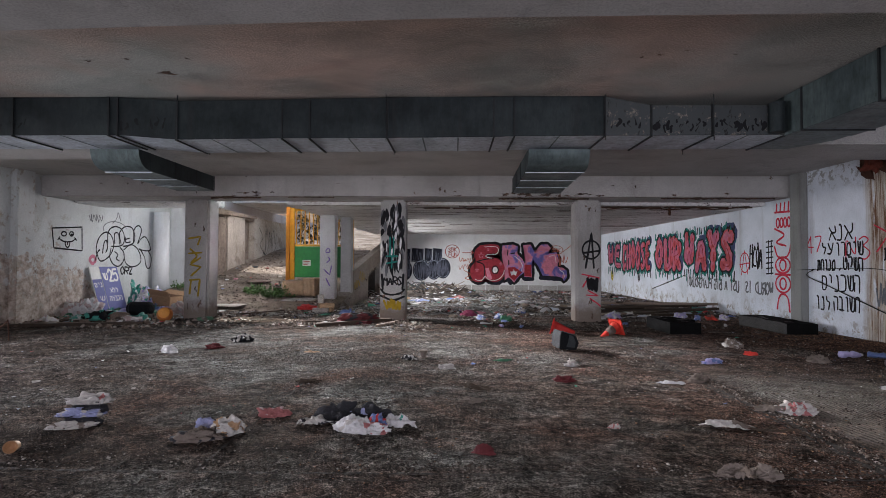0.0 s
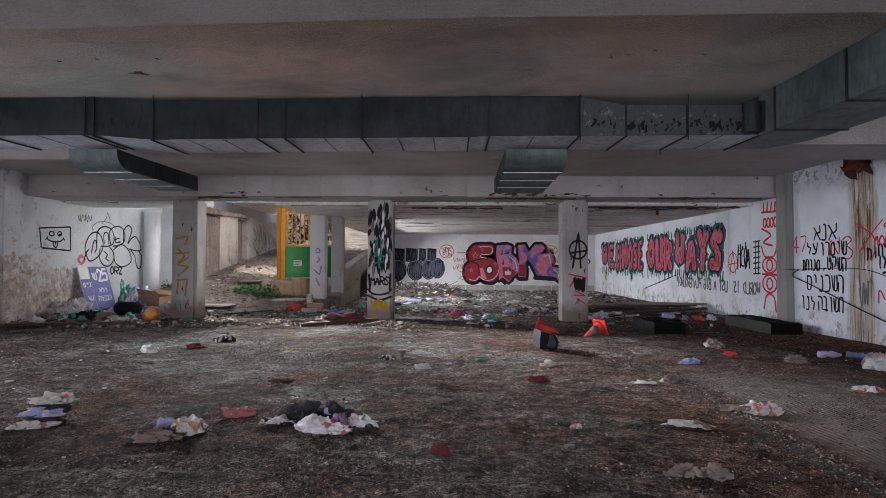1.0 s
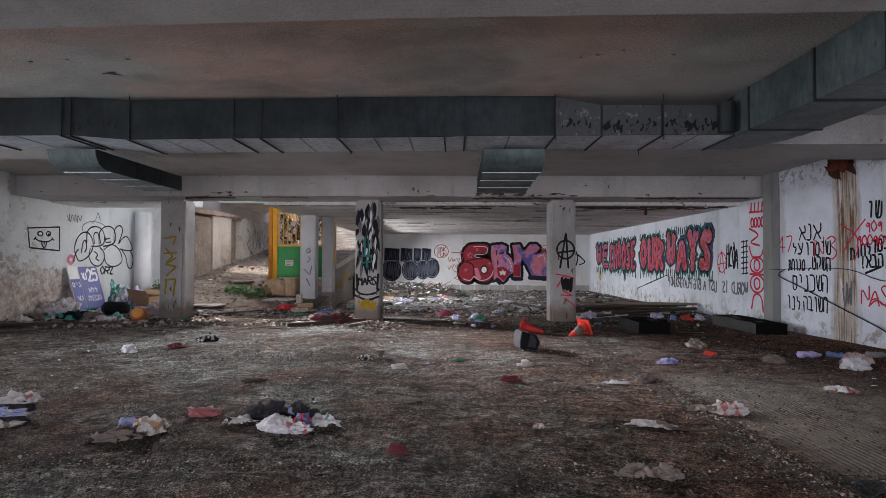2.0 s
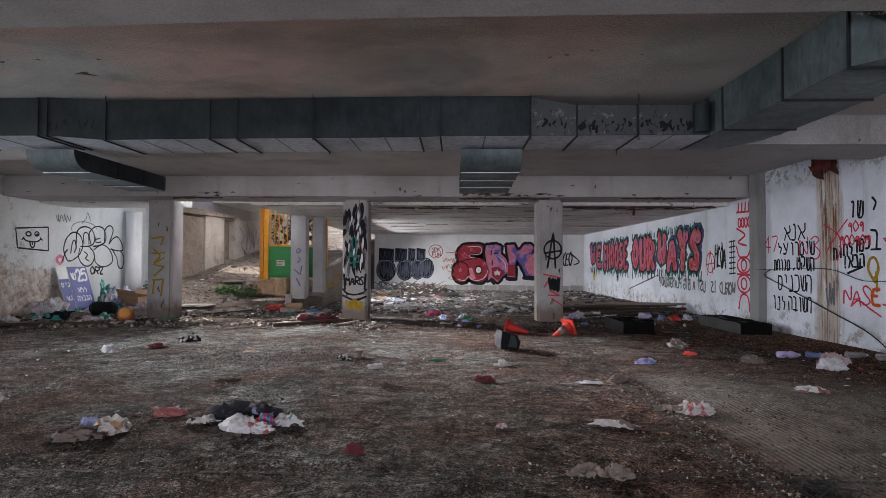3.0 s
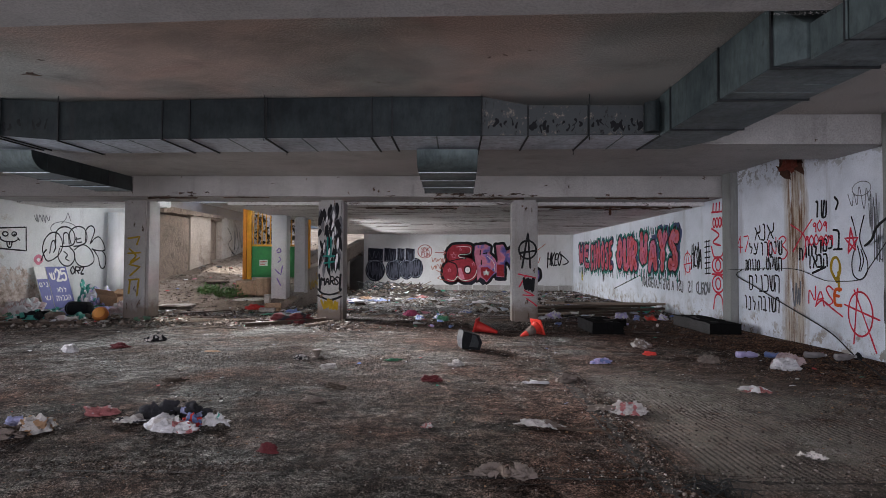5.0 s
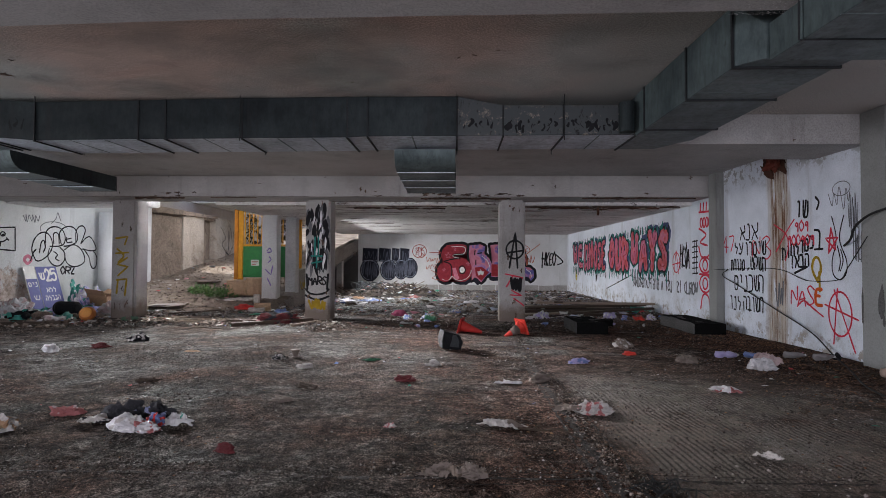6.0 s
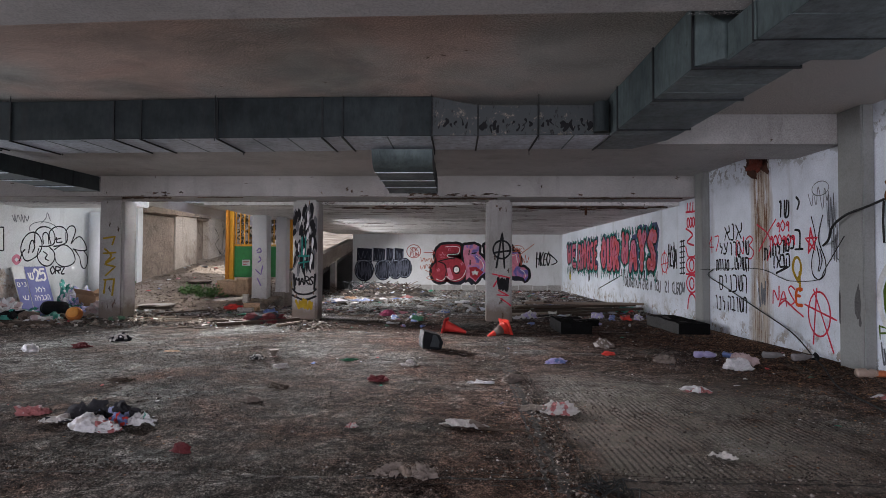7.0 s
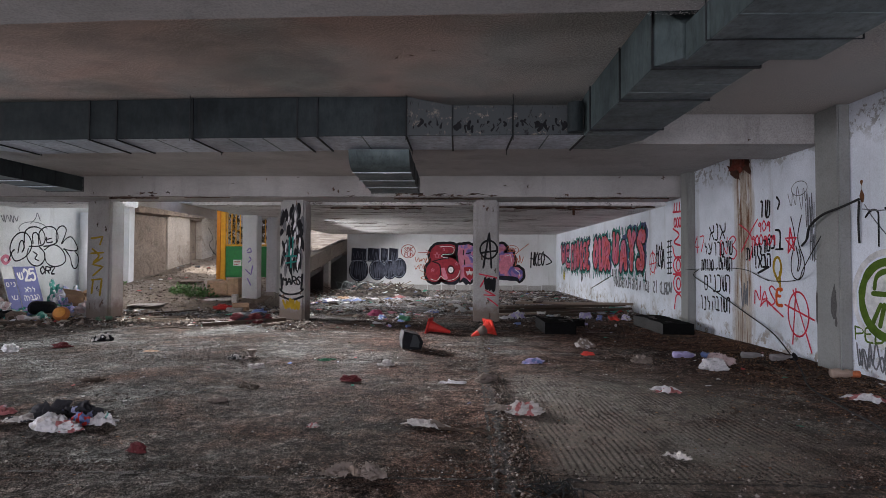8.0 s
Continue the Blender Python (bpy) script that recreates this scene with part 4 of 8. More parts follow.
painted("graffiti_loop", [curve((-7.60, 0.98), (-7.71, 1.16), (-7.68, 1.31), (-7.60, 1.34), (-7.54, 1.24), (-7.55, 1.10), (-7.62, 1.02)), dense([(-7.57, 1.12), (-7.56, 0.85)])], 0.045, yellow_spray, east, on_east(0.0034), "mustard yellow loop")
painted("graffiti_mark", [scribble(-8.56, -8.38, 0.58, 0.88, 3, 91)], 0.03, faint_spray, east, EB, "grey scribble over the rust run")
painted("graffiti_flame", [curve((-7.31, 1.92), (-7.23, 1.6), (-7.31, 1.3), (-7.29, 1.1), (-7.17, 1.03), (-7.06, 1.12), (-7.05, 1.3), (-7.17, 1.6), (-7.09, 1.92)), curve((-7.21, 1.5), (-7.16, 1.3), (-7.19, 1.15)), curve((-7.15, 1.45), (-7.11, 1.3), (-7.16, 1.15))], 0.019, black_spray, east, EB, "black flame drawing")
painted("graffiti_tag", [scribble(-7.34, -6.95, 2.05, 2.3, 4, 31), scribble(-7.0, -6.85, 1.65, 2.15, 5, 32), ring(-7.13, 2.3, 0.16, 0.1)], 0.012, faint_spray, east, EB, "thin grey scrawl")
painted("graffiti_tag", word("HALF", -6.93, -6.76, 1.3, 1.75, seed=33, lean=0.3), 0.016, faint_spray, east, EB, "small grey writing")
painted("graffiti_totem", [dense([(-11.2, 2.36), (-10.72, 2.34)]), *[dense([(-11.15 + i * 0.13, 2.36), (-11.13 + i * 0.13, 2.54)]) for i in range(4)], *[ring(-11.10 + i * 0.12, 2.12, 0.05, 0.10, 14) for i in range(4)],
                            curve((-11.2, 2.0), (-10.9, 1.85), (-11.15, 1.7), (-10.85, 1.62)), curve((-11.22, 1.6), (-11.1, 1.38), (-10.8, 1.4), (-10.68, 1.65)),
                            ring(-10.95, 1.20, 0.24, 0.17), ring(-10.95, 1.20, 0.10, 0.12), ring(-10.95, 0.80, 0.24, 0.19), ring(-10.95, 0.80, 0.10, 0.12), dense([(-11.2, 1.0), (-10.72, 1.0)]),
                            curve((-11.15, 0.25), (-11.08, 0.5), (-10.95, 0.58), (-10.8, 0.5), (-10.74, 0.22))], 0.045, red_spray, east, EB, "tall red painted totem of loops")
painted("graffiti_tag", word("HCOA", -12.15, -11.68, 1.15, 1.66, seed=41, lean=0.15, wob=0.18), 0.05, black_spray, east, EB, "black sprayed tag")
painted("graffiti_tag", [dense([(-11.52, v), (-11.28, v + 0.02)]) for v in (1.0, 1.12, 1.24, 1.36, 1.48, 1.60, 1.72)] + [dense([(-11.45, 1.0), (-11.43, 1.75)]), dense([(-11.34, 1.0), (-11.33, 1.75)])], 0.03, black_spray, east, EB, "black ladder of strokes")
painted("graffiti_sign", [ring(-12.36, 1.25, 0.19, 0.24), dense([(-12.5, 0.95), (-12.36, 1.55), (-12.24, 0.98)]), dense([(-12.56, 1.2), (-12.14, 1.25)])], 0.028, red_spray, east, EB, "red circled letter A")
painted("graffiti_writing", word("WORLD IS JUST A BIG PLAYGROUND!", -15.37, -11.30, 0.54, 0.80, mirror=True, seed=42, wob=0.05), 0.045, faint_spray, east, EB, "grey mirror-written sentence")
painted("graffiti_blot", [ring(-22.5, 0.66, 0.12, 0.2, 16), curve((-22.6, 0.5), (-22.45, 0.7), (-22.55, 0.8)), dense([(-22.6, 0.6), (-22.4, 0.62)])], 0.09, spray("yellow_black_spray", (0.45, 0.38, 0.02, 1)), east, EB, "yellow blot with black face")
painted("graffiti_tag", [scribble(-19.4, -19.2, 0.5, 0.8, 3, 43)], 0.04, black_spray, east, EB, "small black stencil")
painted("crack", [dense([(-18.0, 0.31), (-15.48, 0.86)])], 0.035, black_spray, east, EB, "thin dark slanting line", 0.5)

# nearer bay of the east wall
painted("graffiti_ring", [ring(-5.72, 0.86, 0.36, 0.42, 40)], 0.10, green_spray, east, EB, "olive green ring emblem")
painted("graffiti_emblem", [curve((-5.90, 0.98), (-5.86, 1.12), (-5.72, 1.18), (-5.58, 1.12), (-5.54, 0.98)), dense([(-5.92, 0.92), (-5.52, 0.92)]), *[dense([(-5.72 + 0.05 * i, 0.80), (-5.72 + 0.11 * i, 0.56)]) for i in (-2, -1, 0, 1, 2)]], 0.055, green_spray, east, EB, "olive green dome and rays in the ring")
bm = bmesh.new()
patch(bm, ring(-5.72, 0.86, 0.33, 0.39, 36)[:-1], on_east(0.0032))
part("graffiti_disc", bm, white_spray, east, "white ground of the emblem")
painted("graffiti_halo", [ring(-5.72, 0.86, 0.47, 0.53, 40)], 0.07, white_spray, east, on_east(0.003), "white halo round the emblem")
painted("graffiti_writing", word("PEDAL", -6.18, -5.5, 0.36, 0.52, seed=44), 0.02, green_spray, east, EB, "green blocky letters", 0.4)
painted("graffiti_tag", [scribble(-6.15, -5.3, 0.08, 0.32, 9, 45), scribble(-6.15, -5.3, 0.02, 0.26, 8, 46)], 0.022, faint_spray, east, EB, "grey scrawl by the floor")
painted("graffiti_writing", [curve((-6.01, 1.80), (-5.93, 1.87), (-5.84, 1.85), (-5.83, 1.72), (-5.83, 1.46)), curve((-5.74, 1.88), (-5.68, 1.84), (-5.6, 1.86)), curve((-5.70, 1.46), (-5.64, 1.43), (-5.58, 1.45))], 0.026, black_spray, east, EB, "black Hebrew letters")
painted("graffiti_streak", [curve((-6.02, 1.95), (-5.9, 1.78), (-5.7, 1.55)), curve((-6.05, 1.9), (-5.8, 1.86), (-5.5, 1.87))], 0.014, faint_spray, east, EB, "faint grey sprayed streak")
painted("rust_mark", [curve((-6.06, 2.22), (-6.06, 2.10), (-6.05, 2.0))], 0.05, spray("rust_brown", (0.16, 0.07, 0.03, 1)), east, EB, "rusty mark where the cable leaves the wall", 0.8)
near_pilaster = bpy.data.objects["pilaster_2"]
for u, v, a, b in ((-6.31, 0.78, 0.045, 0.20), (-6.60, 0.72, 0.016, 0.24), (-6.28, 0.55, 0.02, 0.06)):
    bm = bmesh.new()
    patch(bm, [(u + a * math.cos(t) * (1 + 0.5 * noise.noise(Vector((math.cos(t) * 1.5, math.sin(t) * 1.5, u * 9)))), v + b * math.sin(t) * (1 + 0.4 * noise.noise(Vector((math.cos(t) * 1.8, math.sin(t) * 1.8, u * 5))))) for t in [2 * math.pi * i / 40 for i in range(40)]],
          lambda p, q, e=0.0: (EAST - 0.1535, -p, q))
    part("bare_patch", bm, dark_concrete, near_pilaster, "bare dark patch where paint fell off")

# rear wall
NB = on_north(0.005)
S_SHAPE = curve((1.17, 1.93), (1.36, 2.04), (2.13, 2.04), (2.13, 1.68), (1.61, 1.62), (1.58, 1.49), (2.10, 1.38), (2.40, 1.11), (2.51, 0.78), (2.38, 0.45), (2.10, 0.26), (1.72, 0.26), (1.50, 0.45), (1.34, 0.25), (1.01, 0.28), (0.82, 0.55), (0.82, 0.91), (0.95, 1.13), (1.09, 1.24), (0.98, 1.46), (1.03, 1.76), (1.17, 1.93))
B_SHAPE = dense([(2.35, 2.01), (2.87, 2.07), (3.11, 1.96), (3.03, 1.66), (3.31, 1.39), (3.47, 1.06), (3.42, 0.73), (3.14, 0.51), (2.92, 0.23), (2.65, 0.51), (2.46, 0.31), (2.51, 0.83), (2.38, 1.19), (2.32, 1.60), (2.35, 2.01)])
M_SHAPE = dense([(3.36, 2.04), (3.71, 2.07), (3.91, 1.69), (4.21, 2.07), (4.53, 2.08), (4.70, 1.89), (4.48, 1.61), (4.97, 1.72), (5.08, 1.28), (4.97, 0.98), (5.27, 0.96), (5.46, 0.80), (5.46, 0.47), (5.32, 0.30), (5.21, 0.52), (4.29, 0.57), (4.07, 1.06), (3.85, 1.33), (3.77, 1.06), (3.77, 0.48), (3.39, 0.51), (3.47, 1.33), (3.36, 2.04)])


def filled(name, pts, mat, parent, plane, label):
    bm = bmesh.new()
    patch(bm, pts, plane)
    bmesh.ops.triangulate(bm, faces=bm.faces[:])
    return part(name, bm, mat, parent, label)


shapes = [S_SHAPE, B_SHAPE, M_SHAPE]
painted("graffiti_outline", shapes, 0.26, black_spray, north, on_north(0.004), "black outline of the big rear lettering", 0.12)
painted("graffiti_shadow", [dense([(2.05, 0.30), (1.95, 0.05), (2.3, 0.28)]), dense([(4.2, 0.46), (5.15, 0.40)]), dense([(3.4, 0.42), (3.8, 0.40)]), dense([(2.6, 0.42), (2.75, 0.2)])], 0.20, navy_spray, north, on_north(0.0046), "dark block shadow under the lettering")
filled("graffiti_lettering", S_SHAPE[:-1], spray("crimson_spray", (0.30, 0.035, 0.05, 1)), north, on_north(0.0062), "big rounded red letter S")
filled("graffiti_lettering", B_SHAPE[:-1], violet_fill, north, on_north(0.0064), "big violet and pink letter B")
filled("graffiti_lettering", M_SHAPE[:-1], violet_fill, north, on_north(0.0066), "big violet and pink letter M")
filled("graffiti_patch", [(3.42, 1.1), (3.76, 1.1), (3.75, 0.52), (3.41, 0.54)], wine_spray, north, on_north(0.0070), "red foot of the letter M")
filled("graffiti_patch", [(2.62, 0.95), (2.95, 0.98), (3.30, 0.72), (2.93, 0.30), (2.66, 0.56)], wine_spray, north, on_north(0.0070), "red foot of the letter B")
filled("graffiti_patch", [(4.25, 1.02), (4.6, 1.6), (4.95, 1.62), (5.0, 1.25), (4.7, 0.65), (4.4, 0.65)], rose_spray, north, on_north(0.0070), "pink facet of the letter M")
filled("graffiti_patch", [(1.52, 0.90), (1.68, 0.94), (1.86, 0.42), (1.74, 0.32), (1.62, 0.45)], rose_spray, north, on_north(0.0072), "pink facet on the letter S")
painted("graffiti_seam", [curve((1.12, 1.22), (1.42, 1.10), (1.5, 0.8), (1.46, 0.42)), curve((1.62, 1.52), (1.85, 1.58), (2.08, 1.54)), ring(2.00, 0.83, 0.15, 0.19, 20), curve((1.14, 1.24), (1.5, 1.34), (1.9, 1.40)), dense([(2.62, 1.78), (2.60, 1.56)]), dense([(2.66, 1.30), (2.66, 1.10)]), dense([(2.95, 1.66), (2.75, 1.62)])], 0.055, black_spray, north, on_north(0.0076), "black inner lines of the letters")
painted("graffiti_facet", [ring(2.00, 0.83, 0.06, 0.09, 12)], 0.12, white_spray, north, on_north(0.0086), "white counter of the letter S")
inner = [[(u * 0.90 + 0.166, v * 0.88 + 0.14) for u, v in S_SHAPE[8:40]], [(u * 0.92 + 0.13, v * 0.90 + 0.11) for u, v in S_SHAPE[56:100]]]
painted("graffiti_highlight", inner + [dense([(2.95, 1.5), (3.2, 1.3), (3.32, 1.05), (3.28, 0.8)]), dense([(4.62, 1.50), (4.88, 1.58), (4.95, 1.2)]), dense([(5.1, 0.86), (5.3, 0.72), (5.34, 0.5)])], 0.028, white_spray, north, on_north(0.0080), "white highlight lines on the letters")
stars = []
for u, v, r in ((2.90, 0.70, 0.18), (3.58, 1.90, 0.15), (1.32, 1.52, 0.15), (4.35, 1.15, 0.16), (1.65, 1.82, 0.07), (1.12, 0.82, 0.09), (2.28, 1.12, 0.09), (4.75, 1.4, 0.08)):
    stars.append([(u + r * (1 if i % 2 == 0 else 0.42) * math.sin(math.pi * i / 5), v + r * (1 if i % 2 == 0 else 0.42) * math.cos(math.pi * i / 5)) for i in range(10)])
filled("graffiti_star", stars[0], white_spray, north, on_north(0.0082), "white star on the letter B")
painted("graffiti_dots", [q + [q[0]] for q in stars[1:]], 0.025, rose_spray, north, on_north(0.0084), "pink stars and dots on the letters")

TOPS = ((-2.87, -2.12), (-2.09, -1.48), (-1.45, -1.07), (-1.05, -0.58))
ROUNDS = ((-2.50, 0.80, 0.48, 0.56), (-1.58, 0.81, 0.42, 0.52), (-0.97, 0.84, 0.36, 0.50), (-0.53, 0.90, 0.37, 0.50))
bm = bmesh.new()
for i, (a, b) in enumerate(TOPS):
    patch(bm, [(a, 1.22), (b, 1.18), (b + 0.02, 1.84), (a + 0.02, 1.88)], on_north(0.004), i * 1e-5)
for i, (u, v, ru, rv) in enumerate(ROUNDS):
    patch(bm, ring(u, v, ru, rv)[:-1], on_north(0.0045), i * 1e-4)
part("graffiti_block", bm, navy_spray, north, "dark navy block letters and rounds")
lines = [dense([(a + 0.02, 1.24), (a + 0.03, 1.86)])[::1] for a, b in TOPS[1:]] + [curve((a + 0.1, 1.26), (b - 0.1, 1.24), (b - 0.01, 1.4), (b, 1.84)) for a, b in TOPS]
lines += [ring(u, v, ru * 0.86, rv * 0.86, 26, 0.4 * i, 1.6) for i, (u, v, ru, rv) in enumerate(ROUNDS)]
painted("graffiti_outline", lines, 0.026, spray("pale_blue_spray", (0.30, 0.33, 0.40, 1)), north, on_north(0.0056), "pale outlines of the dark letters")
painted("graffiti_scribble", [scribble(u - ru * 0.75, u + ru * 0.75, v - rv * 0.6, v + rv * 0.6, 7, 60 + j) for j, (u, v, ru, rv) in enumerate(ROUNDS * 2)] + [scribble(a + 0.1, b - 0.05, 1.3, 1.75, 3, 90 + j) for j, (a, b) in enumerate(TOPS)], 0.022, spray("slate_spray", (0.11, 0.12, 0.16, 1)), north, on_north(0.0066), "grey scribbles in the dark rounds", 0.4)
painted("graffiti_bubble", [ring(-0.08, 1.72, 0.34, 0.32, 26), *word("SBK", -0.28, 0.14, 1.72, 1.9, seed=51), *word("FUN", -0.25, 0.15, 1.48, 1.66, seed=52), dense([(0.42, 1.66), (0.95, 1.66)]), dense([(0.82, 1.76), (0.96, 1.66), (0.82, 1.56)])], 0.035, spray("brick_red_spray", (0.33, 0.07, 0.06, 1)), north, NB, "red speech bubble and arrow")
painted("graffiti_scrawl", [scribble(0.25, 0.95, 1.2, 1.4, 5, 53), scribble(0.2, 0.9, 0.85, 1.05, 4, 54), curve((0.5, 0.8), (0.8, 0.6), (0.55, 0.42), (1.0, 0.32), (1.4, 0.34))], 0.028, spray("rust_orange_spray", (0.38, 0.10, 0.05, 1)), north, NB, "thin orange scrawl")
painted("graffiti_cloud", [ring(4.95, 1.8, 0.32, 0.22, 22), *word("SBK", 4.75, 5.15, 1.72, 1.9, seed=55), scribble(4.9, 5.5, 1.1, 1.5, 4, 56), curve((5.1, 1.6), (5.5, 1.9), (5.75, 2.1))], 0.03, spray("salmon_spray", (0.45, 0.13, 0.08, 1)), north, NB, "salmon cloud tag")
painted("graffiti_tag", word("HKEO", 5.85, 6.50, 1.05, 1.65, seed=57, lean=0.25, wob=0.2) + [curve((6.5, 1.6), (6.85, 1.25), (6.6, 1.1))], 0.06, black_spray, north, NB, "black sprayed tag")

# west wall
WB = on_west(0.004)
painted("graffiti_face", [dense([(10.93, 1.95), (11.82, 2.03), (11.84, 1.46), (10.99, 1.51), (10.93, 1.95)]), ring(11.27, 1.84, 0.07, 0.05, 16), ring(11.50, 1.85, 0.06, 0.05, 16), ring(11.51, 1.83, 0.02, 0.015, 8), curve((11.13, 1.73), (11.26, 1.67), (11.50, 1.67), (11.62, 1.74)), dense([(11.10, 1.70), (11.15, 1.76)]), dense([(11.60, 1.76), (11.65, 1.71)]), curve((11.31, 1.67), (11.33, 1.57), (11.38, 1.53), (11.43, 1.56), (11.45, 1.67)), dense([(11.38, 1.66), (11.38, 1.60)])], 0.034, black_spray, west, WB, "black smiling face in a frame")
bubble = [curve((12.31, 1.53), (12.38, 1.76), (12.54, 1.92), (12.73, 1.95), (12.88, 1.84), (12.95, 1.62), (12.85, 1.40), (12.64, 1.25), (12.46, 1.22), (12.36, 1.36), (12.31, 1.53)),
          curve((12.54, 1.42), (12.59, 1.68), (12.67, 1.74), (12.72, 1.57), (12.66, 1.44)),
          curve((12.72, 1.69), (12.73, 1.95), (12.87, 2.09), (13.09, 2.12), (13.28, 2.04), (13.37, 1.86), (13.33, 1.68), (13.15, 1.61), (12.87, 1.60))]
bubble += [curve((12.99, 1.67), (12.97, 1.90), (13.05, 1.97), (13.14, 1.91), (13.17, 1.67)),
           curve((13.24, 1.67), (13.17, 1.93), (13.27, 2.08), (13.46, 2.16), (13.68, 2.13), (13.80, 1.96), (13.78, 1.75), (13.57, 1.65), (13.34, 1.61)),
           curve((13.76, 1.72), (13.75, 2.01), (13.85, 2.17), (14.00, 2.21), (14.10, 2.11), (14.05, 1.93), (13.94, 1.70), (14.11, 1.86), (14.29, 1.91), (14.46, 1.75), (14.54, 1.55), (14.33, 1.51), (14.02, 1.55))]
bubble += [curve((12.85, 1.54), (12.81, 1.32), (12.95, 1.13), (13.17, 1.08), (13.35, 1.22), (13.36, 1.43), (13.20, 1.58)),
           curve((13.36, 1.52), (13.62, 1.66), (13.86, 1.61), (14.04, 1.44), (14.10, 1.22), (13.93, 1.09), (13.66, 1.06), (13.44, 1.17), (13.36, 1.40)),
           curve((14.04, 1.57), (14.26, 1.33), (14.34, 1.09), (14.45, 0.99), (14.56, 1.08), (14.58, 1.33), (14.44, 1.50)),
           curve((12.28, 1.22), (12.36, 1.42), (12.43, 1.50)), curve((13.42, 1.86), (13.44, 1.72), (13.62, 1.74)), curve((13.40, 1.80), (13.58, 1.84)), curve((13.0, 1.46), (13.12, 1.38), (13.06, 1.28), (13.18, 1.22))]
painted("graffiti_bubble_letters", bubble, 0.036, black_spray, west, WB, "black bubble letter outline tag")
painted("graffiti_tag", word("ORZ", 13.24, 13.72, 0.86, 1.05, seed=62, lean=0.15, wob=0.12), 0.04, black_spray, west, WB, "small black tag")
painted("graffiti_tag", [scribble(12.05, 12.5, 2.2, 2.35, 5, 63), curve((12.9, 2.2), (13.05, 2.35), (13.1, 2.5), (13.2, 2.3)), ring(13.0, 2.05, 0.45, 0.2, 20, 0.2, 3.0)], 0.022, faint_spray, west, WB, "faded grey scrawl")
painted("graffiti_heart", [curve((12.1, 1.25), (12.2, 1.34), (12.3, 1.25), (12.2, 1.15), (12.1, 1.25))], 0.08, rose_spray, west, WB, "faint pink blot")

# columns
CF = on_front(11.15, 0.004)
rng = random.Random(8)


def lick(bm, u, v, w, h, lean, plane, e):
    """A pointed tongue of sprayed paint that hangs down."""
    prof = ((0.0, 0.25), (0.15, 0.75), (0.35, 1.0), (0.6, 0.8), (0.82, 0.42), (1.0, 0.04))
    left = [(u + lean * t * t - w / 2 * k2, v - h * t) for t, k2 in prof]
    right = [(u + lean * t * t + w / 2 * k2, v - h * t) for t, k2 in prof]
    patch(bm, [(max(-1.655, min(-1.105, a)), b) for a, b in left + right[::-1]], plane, e)


for nm, mat2, count, w0, w1, d, lab in (("graffiti_flames", spray("smoke_grey_spray", (0.14, 0.14, 0.15, 1)), 26, 0.07, 0.13, 0.0036, "grey sprayed flames"), ("graffiti_drips", black_spray, 50, 0.045, 0.10, 0.004, "black sprayed flames over the column")):
    bm = bmesh.new()
    for i in range(count):
        lick(bm, -1.38 + rng.uniform(-0.24, 0.24), 1.15 + 1.42 * (i + rng.uniform(0, 1)) / count, rng.uniform(w0, w1), rng.uniform(0.18, 0.40), rng.choice((-1, 1)) * rng.uniform(0.01, 0.08), on_front(11.15, d), i * 1e-5)
    part(nm, bm, mat2, column_m, lab)
bm = bmesh.new()
for i in range(10):
    lick(bm, -1.38 + rng.uniform(-0.2, 0.2), 1.3 + 1.2 * i / 10, rng.uniform(0.03, 0.06), rng.uniform(0.15, 0.3), rng.uniform(-0.05, 0.05), on_front(11.15, 0.0046), i * 1e-5)
part("graffiti_lights", bm, white_spray, column_m, "white licks between the flames")
painted("graffiti_band", [curve((-1.64, 0.62), (-1.55, 0.53), (-1.38, 0.50), (-1.2, 0.54), (-1.12, 0.62)), curve((-1.64, 0.48), (-1.38, 0.38), (-1.12, 0.46)), dense([(-1.62, 0.95), (-1.60, 0.62)]), dense([(-1.14, 0.95), (-1.16, 0.62)])], 0.045, black_spray, column_m, CF, "black curved bands")
painted("graffiti_writing", word("MARS", -1.58, -1.18, 0.72, 0.90, seed=71), 0.034, black_spray, column_m, on_front(11.15, 0.0046), "black word MARS")
painted("graffiti_cross", [dense([(-1.44, 1.35), (-1.44, 1.78)]), dense([(-1.36, 1.35), (-1.36, 1.78)]), dense([(-1.52, 1.36), (-1.28, 1.36)]), dense([(-1.52, 1.2), (-1.28, 1.24)]), dense([(-1.4, 1.1), (-1.4, 1.36)])], 0.034, teal_spray, column_m, on_front(11.15, 0.0060), "teal double cross")
painted("graffiti_tag", [scribble(-1.55, -1.2, 0.2, 0.36, 5, 72)], 0.05, yellow_spray, column_m, CF, "mustard scribble near the floor")
painted("graffiti_sign", [ring(3.02, 1.52, 0.19, 0.20, 24), dense([(2.90, 1.12), (3.03, 1.90), (3.08, 1.12)]), dense([(2.86, 1.45), (3.20, 1.50)])], 0.042, black_spray, column_e, CF, "black circled letter A")
painted("graffiti_tag", [dense([(2.82, 0.98), (3.2, 0.90), (2.95, 0.62), (3.18, 0.5), (2.92, 0.52)]), dense([(2.84, 0.7), (2.98, 0.95)]), curve((3.0, 0.44), (3.15, 0.34), (3.22, 0.28))], 0.03, red_spray, column_e, CF, "red angular tag")
painted("graffiti_tag", [scribble(2.95, 3.15, 0.66, 0.88, 3, 73)], 0.07, black_spray, column_e, on_front(11.15, 0.0046), "black blot over the red tag")
